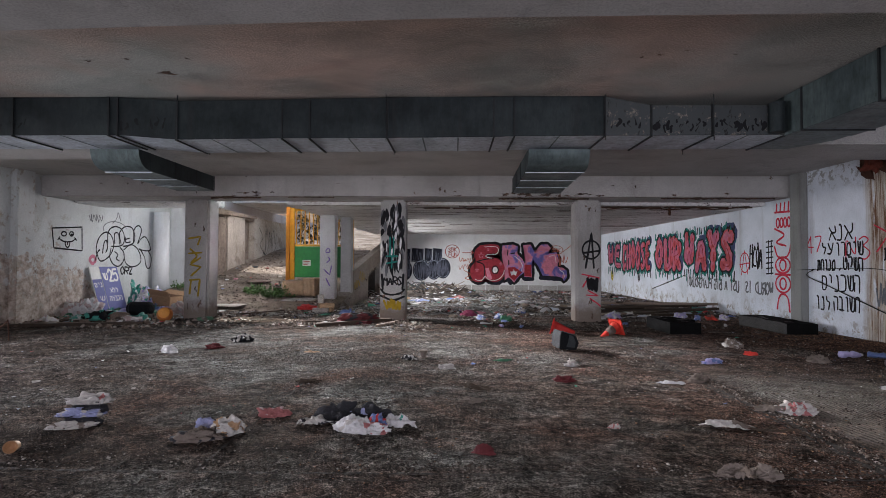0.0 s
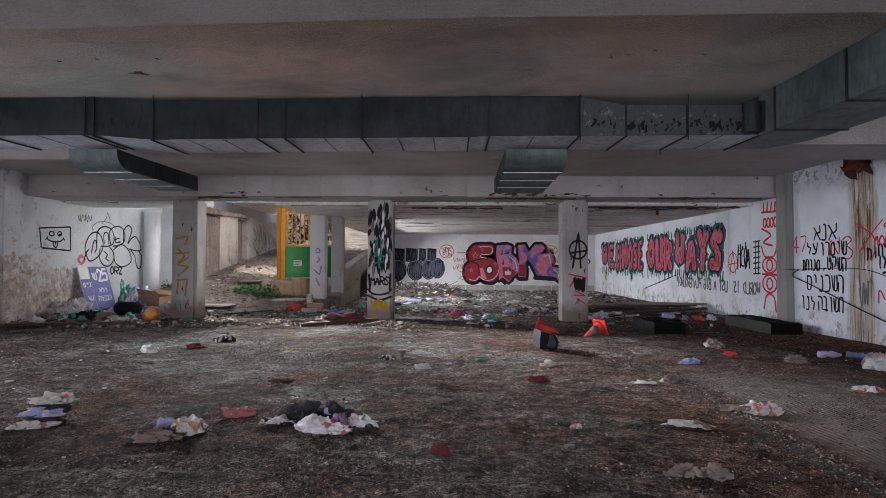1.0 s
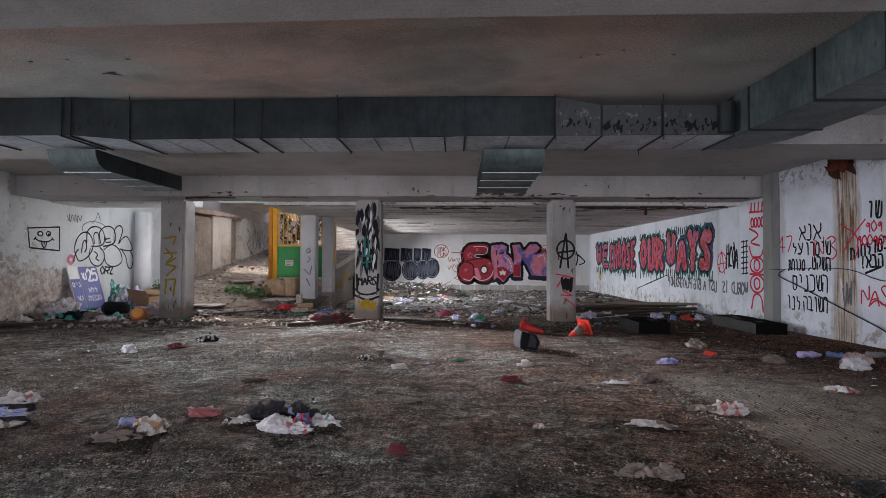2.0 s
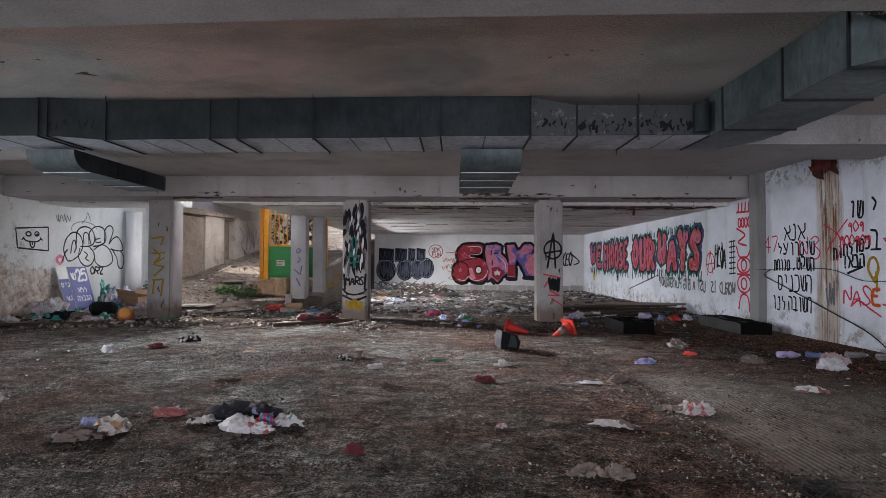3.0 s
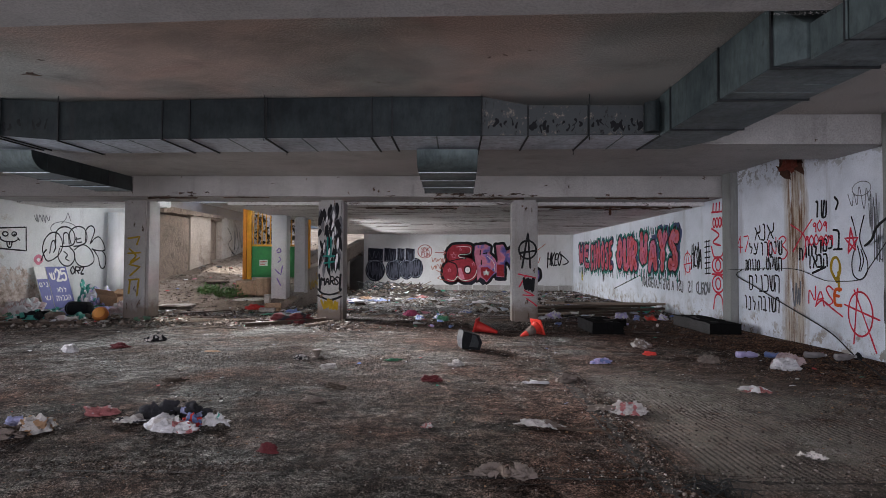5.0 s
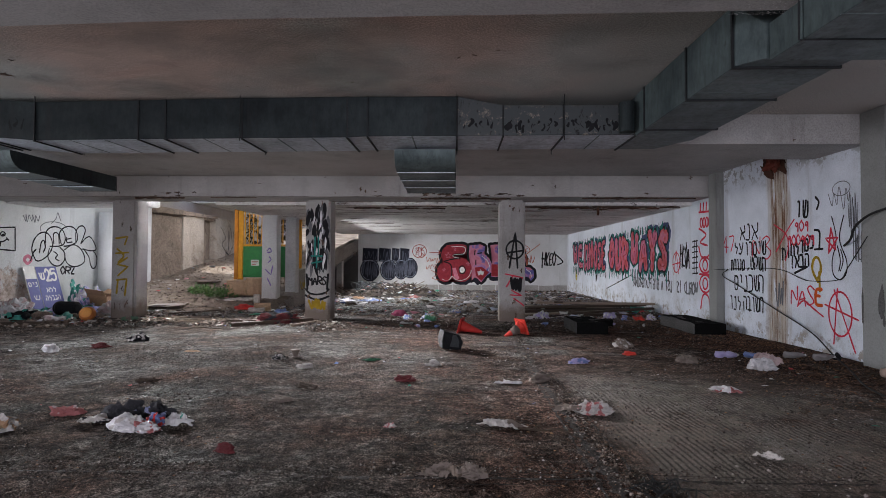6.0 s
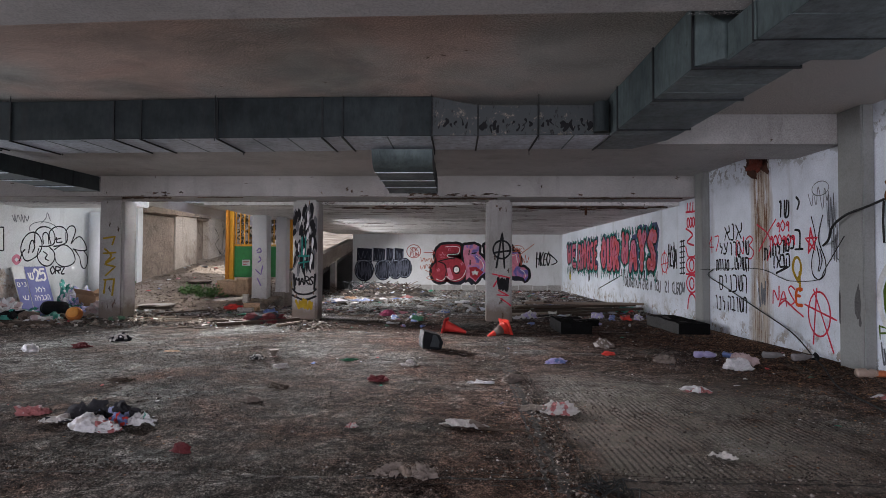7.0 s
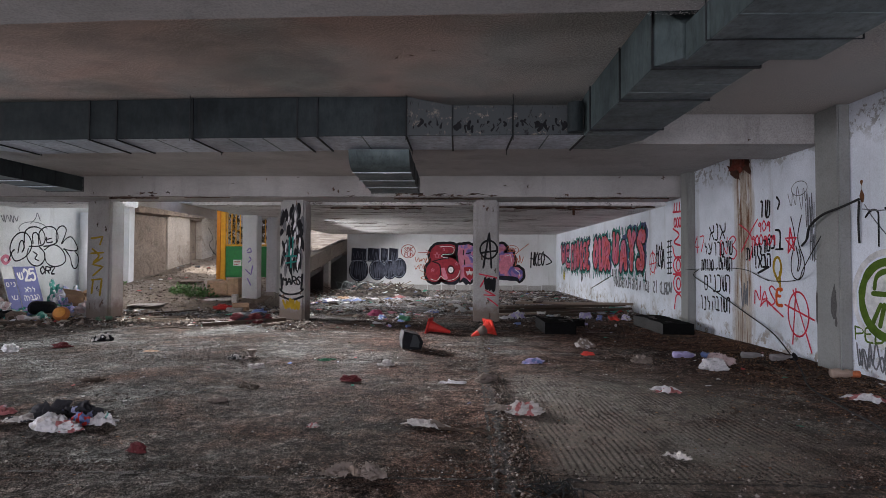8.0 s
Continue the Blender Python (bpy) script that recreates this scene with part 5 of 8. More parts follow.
painted("graffiti_letters", [dense([(-5.98, 1.74), (-5.72, 1.78), (-5.78, 1.6)]), dense([(-5.98, 1.4), (-5.70, 1.42)]), curve((-5.95, 1.5), (-5.8, 1.35), (-5.92, 1.2)), dense([(-5.72, 1.3), (-5.95, 1.15), (-5.7, 1.1), (-5.92, 0.9)]), dense([(-5.95, 0.80), (-5.72, 0.82), (-5.76, 0.45)]), dense([(-5.92, 0.8), (-5.95, 0.5)])], 0.042, yellow_spray, column_w, CF, "mustard yellow sprayed letters")
painted("graffiti_tag", [curve((-3.62, 1.52), (-3.54, 1.6), (-3.5, 1.5), (-3.6, 1.48)), curve((-3.55, 1.35), (-3.5, 1.28), (-3.58, 1.2)), dense([(-3.66, 1.0), (-3.5, 0.85), (-3.45, 1.1)]), dense([(-3.6, 0.75), (-3.5, 0.55)])], 0.03, violet_spray, bpy.data.objects["post_1"], on_front(14.0, 0.004), "faint purple tags")
on_parapet = lambda u, v, e=0.0: (-3.07 + 0.004 + e, u, v)
painted("graffiti_tag", [scribble(15.3, 16.2, 0.40, 0.60, 5, 81), scribble(16.1, 17.2, 0.60, 0.86, 5, 82), dense([(15.5, 0.36), (15.9, 0.62), (16.3, 0.46)])], 0.045, yellow_spray, bpy.data.objects["parapet"], on_parapet, "mustard scrawl on the parapet")
upper = bpy.data.objects["wall_ramp_upper"]
on_ramp = lambda u, v, e=0.0: (-8.1 + 0.004 + e, u, v)
painted("graffiti_tag", [curve((20.6, 2.6), (21.0, 2.2), (20.7, 1.9), (21.3, 1.5), (21.6, 1.8)), scribble(21.2, 22.6, 1.8, 2.5, 5, 74), curve((21.0, 1.6), (21.8, 1.3), (22.6, 1.9))], 0.026, black_spray, upper, on_ramp, "black tag on the ramp wall")

# ---- floor joints and stains ----
k = Mat("joint_grit", 0.95)
c = k.ramp(k.noise(30, 6, 0.8), (0.36, (0.006, 0.005, 0.004, 1)), (0.54, (0.03, 0.022, 0.017, 1)), (0.70, (0.16, 0.14, 0.12, 1)))
k.colour(c).bump(k.noise(30, 6, 0.8), 1.0, 0.02)
joint_grit = k.m
hall_floor = bpy.data.objects["floor"]


def joint(x0, y0, x1, y1, w, seed):
    """A worn floor joint filled with grit."""
    bm = bmesh.new()
    n = int(math.dist((x0, y0), (x1, y1)) / 0.05)
    t = Vector((x1 - x0, y1 - y0)).normalized()
    q = Vector((-t.y, t.x))
    prev = None
    for i in range(n + 1):
        p = Vector((x0, y0)) + t * 0.05 * i
        p += q * (0.03 * noise.noise(Vector((i * 0.05, seed, 0))) + 0.012 * noise.noise(Vector((i * 0.7, seed, 3))))
        a = w * max(0.12, 0.5 + 1.5 * noise.fractal(Vector((i * 0.55, seed, 5)), 0.8, 2, 4))
        l, r = p + q * a / 2, p - q * a / 2
        row = [bm.verts.new((q2.x, q2.y, floor_relief(q2.x, q2.y) + up)) for q2, up in ((l, 0.0022), (p, 0.003), (r, 0.0022))]
        if prev:
            bm.faces.new((prev[0], prev[1], row[1], row[0]))
            bm.faces.new((prev[1], prev[2], row[2], row[1]))
        prev = row
    return part("joint", bm, joint_grit, hall_floor, "worn floor joint filled with grit")


joint(-8.5, 3.04, 6.9, 3.05, 0.045, 1.0)
joint(-8.5, 2.93, 6.9, 2.96, 0.014, 9.0)
joint(-8.5, 3.13, 6.9, 3.11, 0.010, 11.0)
joint(-8.5, 6.55, 6.9, 6.66, 0.035, 2.0)
joint(2.62, 1.5, 2.76, 10.8, 0.13, 3.0)
joint(2.78, 2.0, 2.86, 6.0, 0.03, 4.0)
joint(2.54, 1.5, 2.66, 9.0, 0.045, 7.0)
joint(-1.58, 1.5, -1.64, 10.8, 0.028, 5.0)
joint(-1.72, 4.0, -1.60, 8.0, 0.02, 8.0)
joint(-5.8, 1.5, -5.75, 10.8, 0.02, 6.0)

# ---- litter ----
def plastic(name, rgb, rough=0.4):
    k = Mat(name, rough)
    k.colour(k.mix(0.5, rgb, k.ramp(k.noise(14, 7, 0.8), (0.32, 0.35), (0.46, 0.95), (0.68, 1.2)), "MULTIPLY"))
    k.bump(k.noise(18, 3, 0.6, (1, 1, 1), 0.8), 0.8, 0.03)
    k.bump(k.noise(70, 5, 0.8), 0.5, 0.006)
    return k.m


cloth_white = plastic("soiled_white_cloth", (0.47, 0.445, 0.42, 1), 0.9)
cloth_grey = plastic("soiled_beige_cloth", (0.17, 0.138, 0.118, 1), 0.9)
cloth_black = plastic("black_cloth", (0.02, 0.02, 0.025, 1), 0.9)
cloth_blue = plastic("pale_blue_cloth", (0.29, 0.31, 0.50, 1), 0.9)
cloth_pink = plastic("pink_cloth", (0.36, 0.13, 0.13, 1), 0.9)
cloth_rose = plastic("pale_rose_film", (0.46, 0.35, 0.34, 1), 0.7)
cloth_red = plastic("dark_red_cloth", (0.095, 0.010, 0.013, 1), 0.8)
red_plastic = plastic("red_plastic", (0.55, 0.025, 0.02, 1), 0.5)
orange_plastic = plastic("orange_plastic", (0.60, 0.038, 0.022, 1), 0.5)
black_plastic = plastic("black_plastic", (0.014, 0.015, 0.017, 1), 0.8)
black_plastic.node_tree.nodes["Principled BSDF"].inputs["Specular IOR Level"].default_value = 0.12
grey_plastic = plastic("grey_plastic", (0.035, 0.042, 0.046, 1), 0.7)
green_plastic = plastic("green_plastic", (0.025, 0.14, 0.07, 1), 0.45)
lilac_plastic = plastic("lilac_film", (0.42, 0.38, 0.62, 1), 0.35)
blue_plastic = plastic("blue_plastic", (0.14, 0.20, 0.42, 1), 0.4)
teal_plastic = plastic("teal_film", (0.05, 0.30, 0.24, 1), 0.4)
white_plastic = plastic("white_film", (0.60, 0.59, 0.60, 1), 0.4)
weedy_film = plastic("dull_green_film", (0.06, 0.13, 0.075, 1), 0.6)
cardboard = plastic("brown_cardboard", (0.34, 0.21, 0.12, 1), 0.9)
wood_dark = plastic("rotten_dark_wood", (0.055, 0.037, 0.025, 1), 0.9)
wood_pale = plastic("grey_weathered_wood", (0.24, 0.19, 0.15, 1), 0.9)
stone_mat = plaster("broken_concrete", grey(0.38, 0.08), grey(0.26, 0.12), grey(0.12, 0.15), 0.6).m
tan_stone = plaster("tan_concrete_block", (0.40, 0.27, 0.17, 1), (0.30, 0.19, 0.12, 1), (0.12, 0.08, 0.05, 1), 0.5).m
brown_stone = plaster("dirty_brown_concrete", (0.20, 0.15, 0.12, 1), (0.13, 0.095, 0.075, 1), (0.05, 0.04, 0.03, 1), 0.6).m
bitumen = plastic("black_bitumen", (0.008, 0.008, 0.008, 1), 0.95)
bitumen.node_tree.nodes["Principled BSDF"].inputs["Specular IOR Level"].default_value = 0.05
rubber = plastic("black_rubber", (0.012, 0.012, 0.012, 1), 0.85)


def rest(x, y):
    return (x, y, floor_height(x, y))


def crumple(name, x, y, size, mats, label, category, seed, turn=0, fold=0.8, detail=5, z=0.0, group=""):
    """A crumpled piece of cloth, film or paper lying on the floor, one thing with one mesh."""
    bm = bmesh.new()
    bmesh.ops.create_icosphere(bm, subdivisions=detail, radius=1)
    w, l, h = size
    for v in bm.verts:
        p = v.co.copy()
        o = Vector((seed * 3.1, seed * 1.7, seed))
        a = noise.fractal(p * 1.4 + o, 1.0, 2.0, 3)
        r = 1 - abs(noise.noise(p * 2.6 + o)) * 1.5
        f = 1 - 2 * abs(noise.noise(p * 4.5 + o))
        d = noise.noise_vector(p * 2.1 + o) * 0.5 + noise.noise_vector(p * 5.2 + o) * 0.16
        q = p * (1 + fold * (0.8 * a + 0.6 * (r - 0.5)) + 0.10 * f) + d * fold
        v.co = Vector((q.x * w / 2, q.y * l / 2, max(-0.04, q.z * 0.75 + 0.10 * r) * h))
    for f in bm.faces:
        f.material_index = 0
        if len(mats) > 1:
            t = noise.noise(f.calc_center_median() * (2.2 / max(w, l)) * 2 + Vector((seed, 0, 3)))
            f.material_index = 0 if t < 0.12 else 1 if t < 0.38 or len(mats) < 3 else 2
    ob = new(name, mesh_of(name, bm, mats, True))
    gx, gy, g = rest(x, y)
    ob.matrix_basis = pose(gx, gy, g + z, 0, 0, turn)
    return tagged(ob, label, category, group)


def rag(name, x, y, w, l, mats, label, category, seed, turn=0, lift=0.06, n=46):
    """A crumpled sheet that lies folded over itself, with a torn outline."""
    bm = bmesh.new()
    o = Vector((seed * 2.3, seed * 5.1, seed))
    grid = []
    for j in range(n + 1):
        row = []
        for i in range(n + 1):
            u, v = i / n * 2 - 1, j / n * 2 - 1
            ang = math.atan2(v, u)
            edge = 0.78 + 0.5 * noise.fractal(Vector((math.cos(ang), math.sin(ang), 0)) * 1.5 + o, 0.9, 2.1, 5)
            r = max(abs(u), abs(v))
            k2 = edge * r / max(1e-5, math.hypot(u, v))
            p = Vector((u * k2, v * k2, 0))
            a = noise.noise_vector(p * 1.5 + o) * 0.36 + noise.noise_vector(p * 3.6 + o) * 0.16
            q = p * 0.86 + a
            ridge = max(0.0, 1 - 2.6 * abs(noise.noise(p * 1.5 + o * 1.3)))
            crease = max(0.0, 1 - 3.2 * abs(noise.noise(p * 3.6 - o)))
            h = 0.16 + 0.42 * ridge + 0.16 * crease + 0.45 * a.z
            row.append(bm.verts.new((q.x * w / 2, q.y * l / 2, max(0.004 + 0.004 * r, lift * h * (1.1 - 0.6 * r * r)))))
        grid.append(row)
    for j in range(n):
        for i in range(n):
            f = bm.faces.new((grid[j][i], grid[j][i + 1], grid[j + 1][i + 1], grid[j + 1][i]))
            if len(mats) > 1:
                t = noise.noise(Vector((i / n * 1.9, j / n * 2.4, seed))) + 0.12 * noise.noise(Vector((i * 0.9, j * 0.9, seed)))
                f.material_index = 0 if t < 0.1 else 1 if t < 0.32 or len(mats) < 3 else 2
    ob = new(name, mesh_of(name, bm, mats, True))
    gx, gy, g = rest(x, y)
    ob.matrix_basis = pose(gx, gy, g, 0, 0, turn)
    return tagged(ob, label, category)


def lathe(profile, n=20):
    """A turned body about z from (radius, height) pairs."""
    bm = bmesh.new()
    rows = []
    for r, z in profile:
        rows.append([bm.verts.new((r * math.cos(2 * math.pi * i / n), r * math.sin(2 * math.pi * i / n), z)) for i in range(n)])
    for a, b in zip(rows, rows[1:]):
        for i in range(n):
            bm.faces.new((a[i], a[(i + 1) % n], b[(i + 1) % n], b[i]))
    bm.faces.new(rows[0])
    bm.faces.new(rows[-1])
    return bm


def bottle(x, y, turn, mat, label, size=1.0, cap=None):
    """A plastic drinks bottle lying on its side."""
    ob = thing("plastic_bottle", (0, 0, 0), label, "bottle", "bottles among the litter")
    gx, gy, g = rest(x, y)
    ob.matrix_basis = pose(gx, gy, g + 0.042 * size, 90, 0, turn)
    s = size
    bm = lathe([(0.03 * s, -0.13 * s), (0.042 * s, -0.12 * s), (0.042 * s, -0.05 * s), (0.038 * s, -0.02 * s), (0.042 * s, 0.01 * s), (0.041 * s, 0.05 * s), (0.022 * s, 0.11 * s), (0.014 * s, 0.125 * s), (0.014 * s, 0.135 * s)], 14)
    for v in bm.verts:
        v.co += Vector((0.022, 0.022, 0.008)) * s * noise.fractal(v.co * 24 + Vector((x, y, 0)), 0.9, 2.0, 3)
    part("body", bm, mat, ob, smooth=True)
    part("cap", lathe([(0.016 * s, 0.132 * s), (0.016 * s, 0.152 * s)], 12), cap or white_plastic, ob, "white screw cap")
    return ob


def plank(name, x0, y0, x1, y1, w, h, mat, label, category, z=0.0, z1=None, seed=0):
    """A board or stick lying from one end to the other, with broken ends."""
    a, b = Vector((*rest(x0, y0),)), Vector((*rest(x1, y1),))
    a.z, b.z = a.z + z + h / 2, b.z + (z if z1 is None else z1) + h / 2
    t = (b - a)
    n = 8
    rings = []
    for i in range(n + 1):
        s = i / n
        j = noise.noise(Vector((seed, i * 0.9, 0))) * w * 0.25
        x = (s - 0.5) * t.length
        ww = w * (0.5 + 0.12 * noise.noise(Vector((i * 0.8, seed, 4)))) * (0.75 if i in (0, n) else 1)
        hh = h / 2
        rings.append([(x, j - ww, -hh), (x + (w * 0.3 * noise.noise(Vector((seed, i, 9))) if i in (0, n) else 0), j + ww, -hh), (x, j + ww, hh), (x, j - ww, hh)])
    ob = new(name, mesh_of(name, loft(rings), mat))
    ob.matrix_basis = Matrix.Translation((a + b) / 2) @ t.to_track_quat("X", "Z").to_matrix().to_4x4()
    return tagged(ob, label, category)


def chunk(name, x, y, size, mat, label, category, seed, turn=0, z=0.0):
    """A broken lump of stone or concrete."""
    bm = bmesh.new()
    bmesh.ops.create_icosphere(bm, subdivisions=2, radius=1)
    w, l, h = size
    for v in bm.verts:
        p = v.co
        m = max(abs(p.x), abs(p.y), abs(p.z))
        q = p.lerp(p / m, 0.7) * (1 + 0.22 * noise.fractal(p * 1.5 + Vector((seed, seed * 2, 0)), 1, 2, 3))
        v.co = Vector((q.x * w / 2, q.y * l / 2, q.z * h / 2 + h * 0.44))
    ob = new(name, mesh_of(name, bm, mat))
    gx, gy, g = rest(x, y)
    ob.matrix_basis = pose(gx, gy, g + z, 0, 0, turn)
    return tagged(ob, label, category)


# nearest pieces
crumple("cloth_fold", -2.94, 3.80, (0.30, 0.08, 0.05), [cloth_white, cloth_grey], "flat beige cloth fold at the foot of a pile", "cloth", 11, 14, 0.5)
# the black pieces are added to fill the pile's gaps with shade
crumple("cloth_fold", -2.90, 3.87, (0.26, 0.12, 0.10), [cloth_black], "black filler for the dark gap under a folded pile", "cloth", 15, 14, 0.25)
crumple("cloth_fold", -2.89, 3.87, (0.27, 0.09, 0.06), [cloth_blue, cloth_white], "pale blue folded cloth in a pile", "cloth", 12, 12, 0.6, z=0.075)
crumple("cloth_fold", -2.87, 3.92, (0.24, 0.10, 0.09), [cloth_black], "black filler for the dark gap in a pile", "cloth", 16, 12, 0.25, z=0.09)
crumple("cloth_fold", -2.87, 3.93, (0.24, 0.09, 0.07), [cloth_white, cloth_white, cloth_pink], "white folded cloth on top of a pile", "cloth", 13, 14, 0.7, z=0.155)
rag("rag", -1.82, 3.62, 0.40, 0.22, [cloth_grey, wood_dark], "crumpled beige rag on the floor", "cloth", 2, 10, 0.12)
crumple("rag", -1.84, 3.58, (0.28, 0.10, 0.06), [cloth_grey, cloth_black], "twisted beige rag with dark folds", "cloth", 23, 8, 0.6)
crumple("paper_scrap", -1.70, 3.72, (0.22, 0.14, 0.12), [cloth_white, cardboard], "crumpled white and orange wrapper", "paper", 22, 20, 0.5)
crumple("paper_scrap", -1.88, 3.76, (0.12, 0.08, 0.11), [cloth_blue], "pale blue tissue on a rag", "paper", 24, 20, 0.5)
crumple("pink_pouch", -1.51, 4.16, (0.19, 0.09, 0.07), [cloth_pink, cloth_pink, cloth_rose], "crushed pink pouch lying on the floor", "pouch", 3, 0, 0.7)
rag("shirt", -1.10, 3.95, 0.46, 0.24, [cloth_white, cloth_white, cloth_black], "black and white shirt dropped on the floor", "shirt", 4, 8, 0.10)
crumple("cloth_fold", -0.94, 4.06, (0.32, 0.12, 0.12), [cloth_black], "black cloth fold beside a bag", "cloth", 14, 4, 0.8)
crumple("cloth_fold", -0.68, 4.06, (0.26, 0.10, 0.14), [cloth_black, cloth_black, cloth_blue], "black cloth rising behind a bag", "cloth", 17, -6, 0.8)
crumple("white_bag", -0.78, 3.84, (0.27, 0.15, 0.12), [white_plastic, white_plastic, cloth_white], "full white plastic bag among clothes", "plastic bag", 5, -14, 0.4)
crumple("white_bag", -0.62, 3.80, (0.26, 0.10, 0.07), [white_plastic, cloth_pink], "flat white bag corner with red and blue print", "plastic bag", 51, -12, 0.4)
crumple("blue_scrap", -0.62, 3.93, (0.14, 0.08, 0.09), [blue_plastic, red_plastic], "blue and red print on a torn bag", "plastic", 52, -12, 0.4)
rag("white_bag", -0.44, 3.96, 0.34, 0.20, [white_plastic, teal_plastic], "torn white plastic bag end", "plastic bag", 18, -8, 0.12)
crumple("red_wrapper", 0.18, 3.40, (0.13, 0.05, 0.065), [cloth_red], "dark red crushed wrapper on the floor", "wrapper", 6, -10, 0.35)
rag("paper_sheet", 2.10, 3.98, 0.46, 0.16, [cloth_white, cloth_grey], "torn off-white paper strip on the floor", "paper", 7, -14, 0.08)
rag("rag", 2.72, 4.43, 0.46, 0.18, [cloth_grey, cloth_white], "twisted off-white rag on the floor", "cloth", 8, -10, 0.09)
crumple("paper_scrap", 2.92, 4.40, (0.24, 0.16, 0.09), [cloth_white, cloth_pink], "crumpled paper with pink print", "paper", 28, 10, 0.6)
rag("rag", 1.66, 3.08, 0.30, 0.13, [cloth_grey, cloth_grey, wood_pale], "crumpled beige rag on the floor", "cloth", 9, 0, 0.11)
crumple("paper_scrap", 1.84, 3.07, (0.13, 0.09, 0.07), [cloth_grey], "crumpled tissue paper on the floor", "paper", 29, 0, 0.65)
rag("white_bag", 2.28, 5.42, 0.36, 0.15, [white_plastic], "flattened clear plastic bag", "plastic bag", 10, -8, 0.06)
crumple("paper_scrap", 2.66, 5.58, (0.20, 0.12, 0.06), [cloth_grey], "grey paper scrap on the floor", "paper", 31, 20)
rag("pink_bag", 4.42, 5.12, 0.46, 0.26, [white_plastic, cloth_pink], "white and pink plastic bag", "plastic bag", 11, -15, 0.11)
rag("paper_scrap", 3.80, 3.44, 0.22, 0.14, [cloth_white], "small torn white paper", "paper", 13, -20, 0.06)
rag("white_bag", 6.20, 4.9, 0.5, 0.28, [white_plastic, cloth_pink], "crumpled white bag with pink print", "plastic bag", 15, 5, 0.10)
rag("white_bag", 5.62, 6.45, 0.52, 0.3, [cloth_rose, cloth_rose, white_plastic], "large crumpled rose and white plastic bag", "plastic bag", 16, 15, 0.24)
crumple("white_bag", 5.45, 6.28, (0.24, 0.14, 0.13), [white_plastic], "puffed white plastic bag", "plastic bag", 36, 0, 0.7)
crumple("paper_scrap", 4.75, 6.7, (0.20, 0.16, 0.10), [cloth_grey], "dirty crumpled paper on the floor", "paper", 17)
crumple("paper_scrap", 3.30, 6.56, (0.22, 0.09, 0.06), [lilac_plastic, blue_plastic], "flat lilac wrapper on the floor", "wrapper", 18, 5, 0.8)
crumple("paper_scrap", 4.30, 7.9, (0.20, 0.18, 0.11), [cloth_grey, cloth_white], "dirty crumpled paper on the floor", "paper", 19)
crumple("paper_scrap", 4.18, 7.2, (0.13, 0.10, 0.05), [orange_plastic], "small orange wrapper on the floor", "wrapper", 20)
rag("green_tray", 0.60, 6.56, 0.36, 0.14, [green_plastic], "bent green plastic tray", "tray", 21, -4, 0.05)
crumple("paper_scrap", 1.18, 5.5, (0.17, 0.10, 0.05), [cloth_red], "dull red wrapper on the floor", "wrapper", 23, -8)
crumple("wood_scrap", 0.20, 5.16, (0.20, 0.05, 0.04), [wood_dark], "dark splintered wood scrap", "wood", 24, -35, 1.0)
crumple("paper_scrap", 1.45, 6.3, (0.14, 0.1, 0.06), [cloth_white], "small white paper ball", "paper", 25)
crumple("paper_scrap", -0.10, 6.1, (0.16, 0.1, 0.05), [cloth_white], "small white paper scrap", "paper", 26)
crumple("paper_scrap", 1.22, 3.95, (0.07, 0.05, 0.03), [cloth_white, cloth_pink], "tiny pink paper scrap", "paper", 27)
crumple("can_crushed", -3.55, 7.35, (0.18, 0.10, 0.06), [cloth_red], "crushed red can on the floor", "can", 32, 10)
crumple("can_crushed", -3.42, 8.02, (0.26, 0.14, 0.10), [black_plastic, cloth_white], "crushed black carton on the floor", "carton", 33)
crumple("paper_scrap", -4.02, 7.0, (0.16, 0.14, 0.08), [white_plastic], "grey plastic scrap on the floor", "plastic", 34)
rag("cardboard_flap", -2.04, 7.1, 0.34, 0.2, [cardboard, wood_pale], "flat brown cardboard flap", "cardboard", 35, 5, 0.03)
crumple("wood_scrap", -1.55, 5.32, (0.17, 0.05, 0.035), [wood_dark], "dark wood scrap on the floor", "wood", 37)
crumple("paper_scrap", 0.15, 4.62, (0.16, 0.07, 0.04), [cloth_grey], "flat brown paper scrap", "paper", 38)

# paper cup and drinks can standing, and a cup lying near
cup = thing("paper_cup", rest(-0.42, 6.72), "pale dented cup standing on a lid", "cup")
part("body", lathe([(0.03, 0.02), (0.035, 0.05), (0.062, 0.10), (0.065, 0.105)], 18), cloth_grey, cup, smooth=True)
part("base", lathe([(0.05, 0.0), (0.05, 0.018)], 18), cloth_grey, cup)
crumple("can_crushed", -0.60, 6.62, (0.16, 0.10, 0.06), [black_plastic, cloth_white], "crushed dark can on the floor", "can", 41, -20)
gx, gy, g = rest(-2.93, 3.3)
cup2 = thing("tin_cup", (0, 0, 0), "rusty tan cup lying on its side", "cup")
cup2.matrix_basis = pose(gx, gy, g + 0.04, 78, 0, 25) @ Matrix.Scale(0.7, 4)
part("body", lathe([(0.02, -0.07), (0.045, -0.068), (0.056, 0.06), (0.058, 0.066), (0.052, 0.06), (0.042, -0.05)], 20), plastic("rusty_tan_tin", (0.40, 0.22, 0.11, 1), 0.5), cup2, smooth=True)

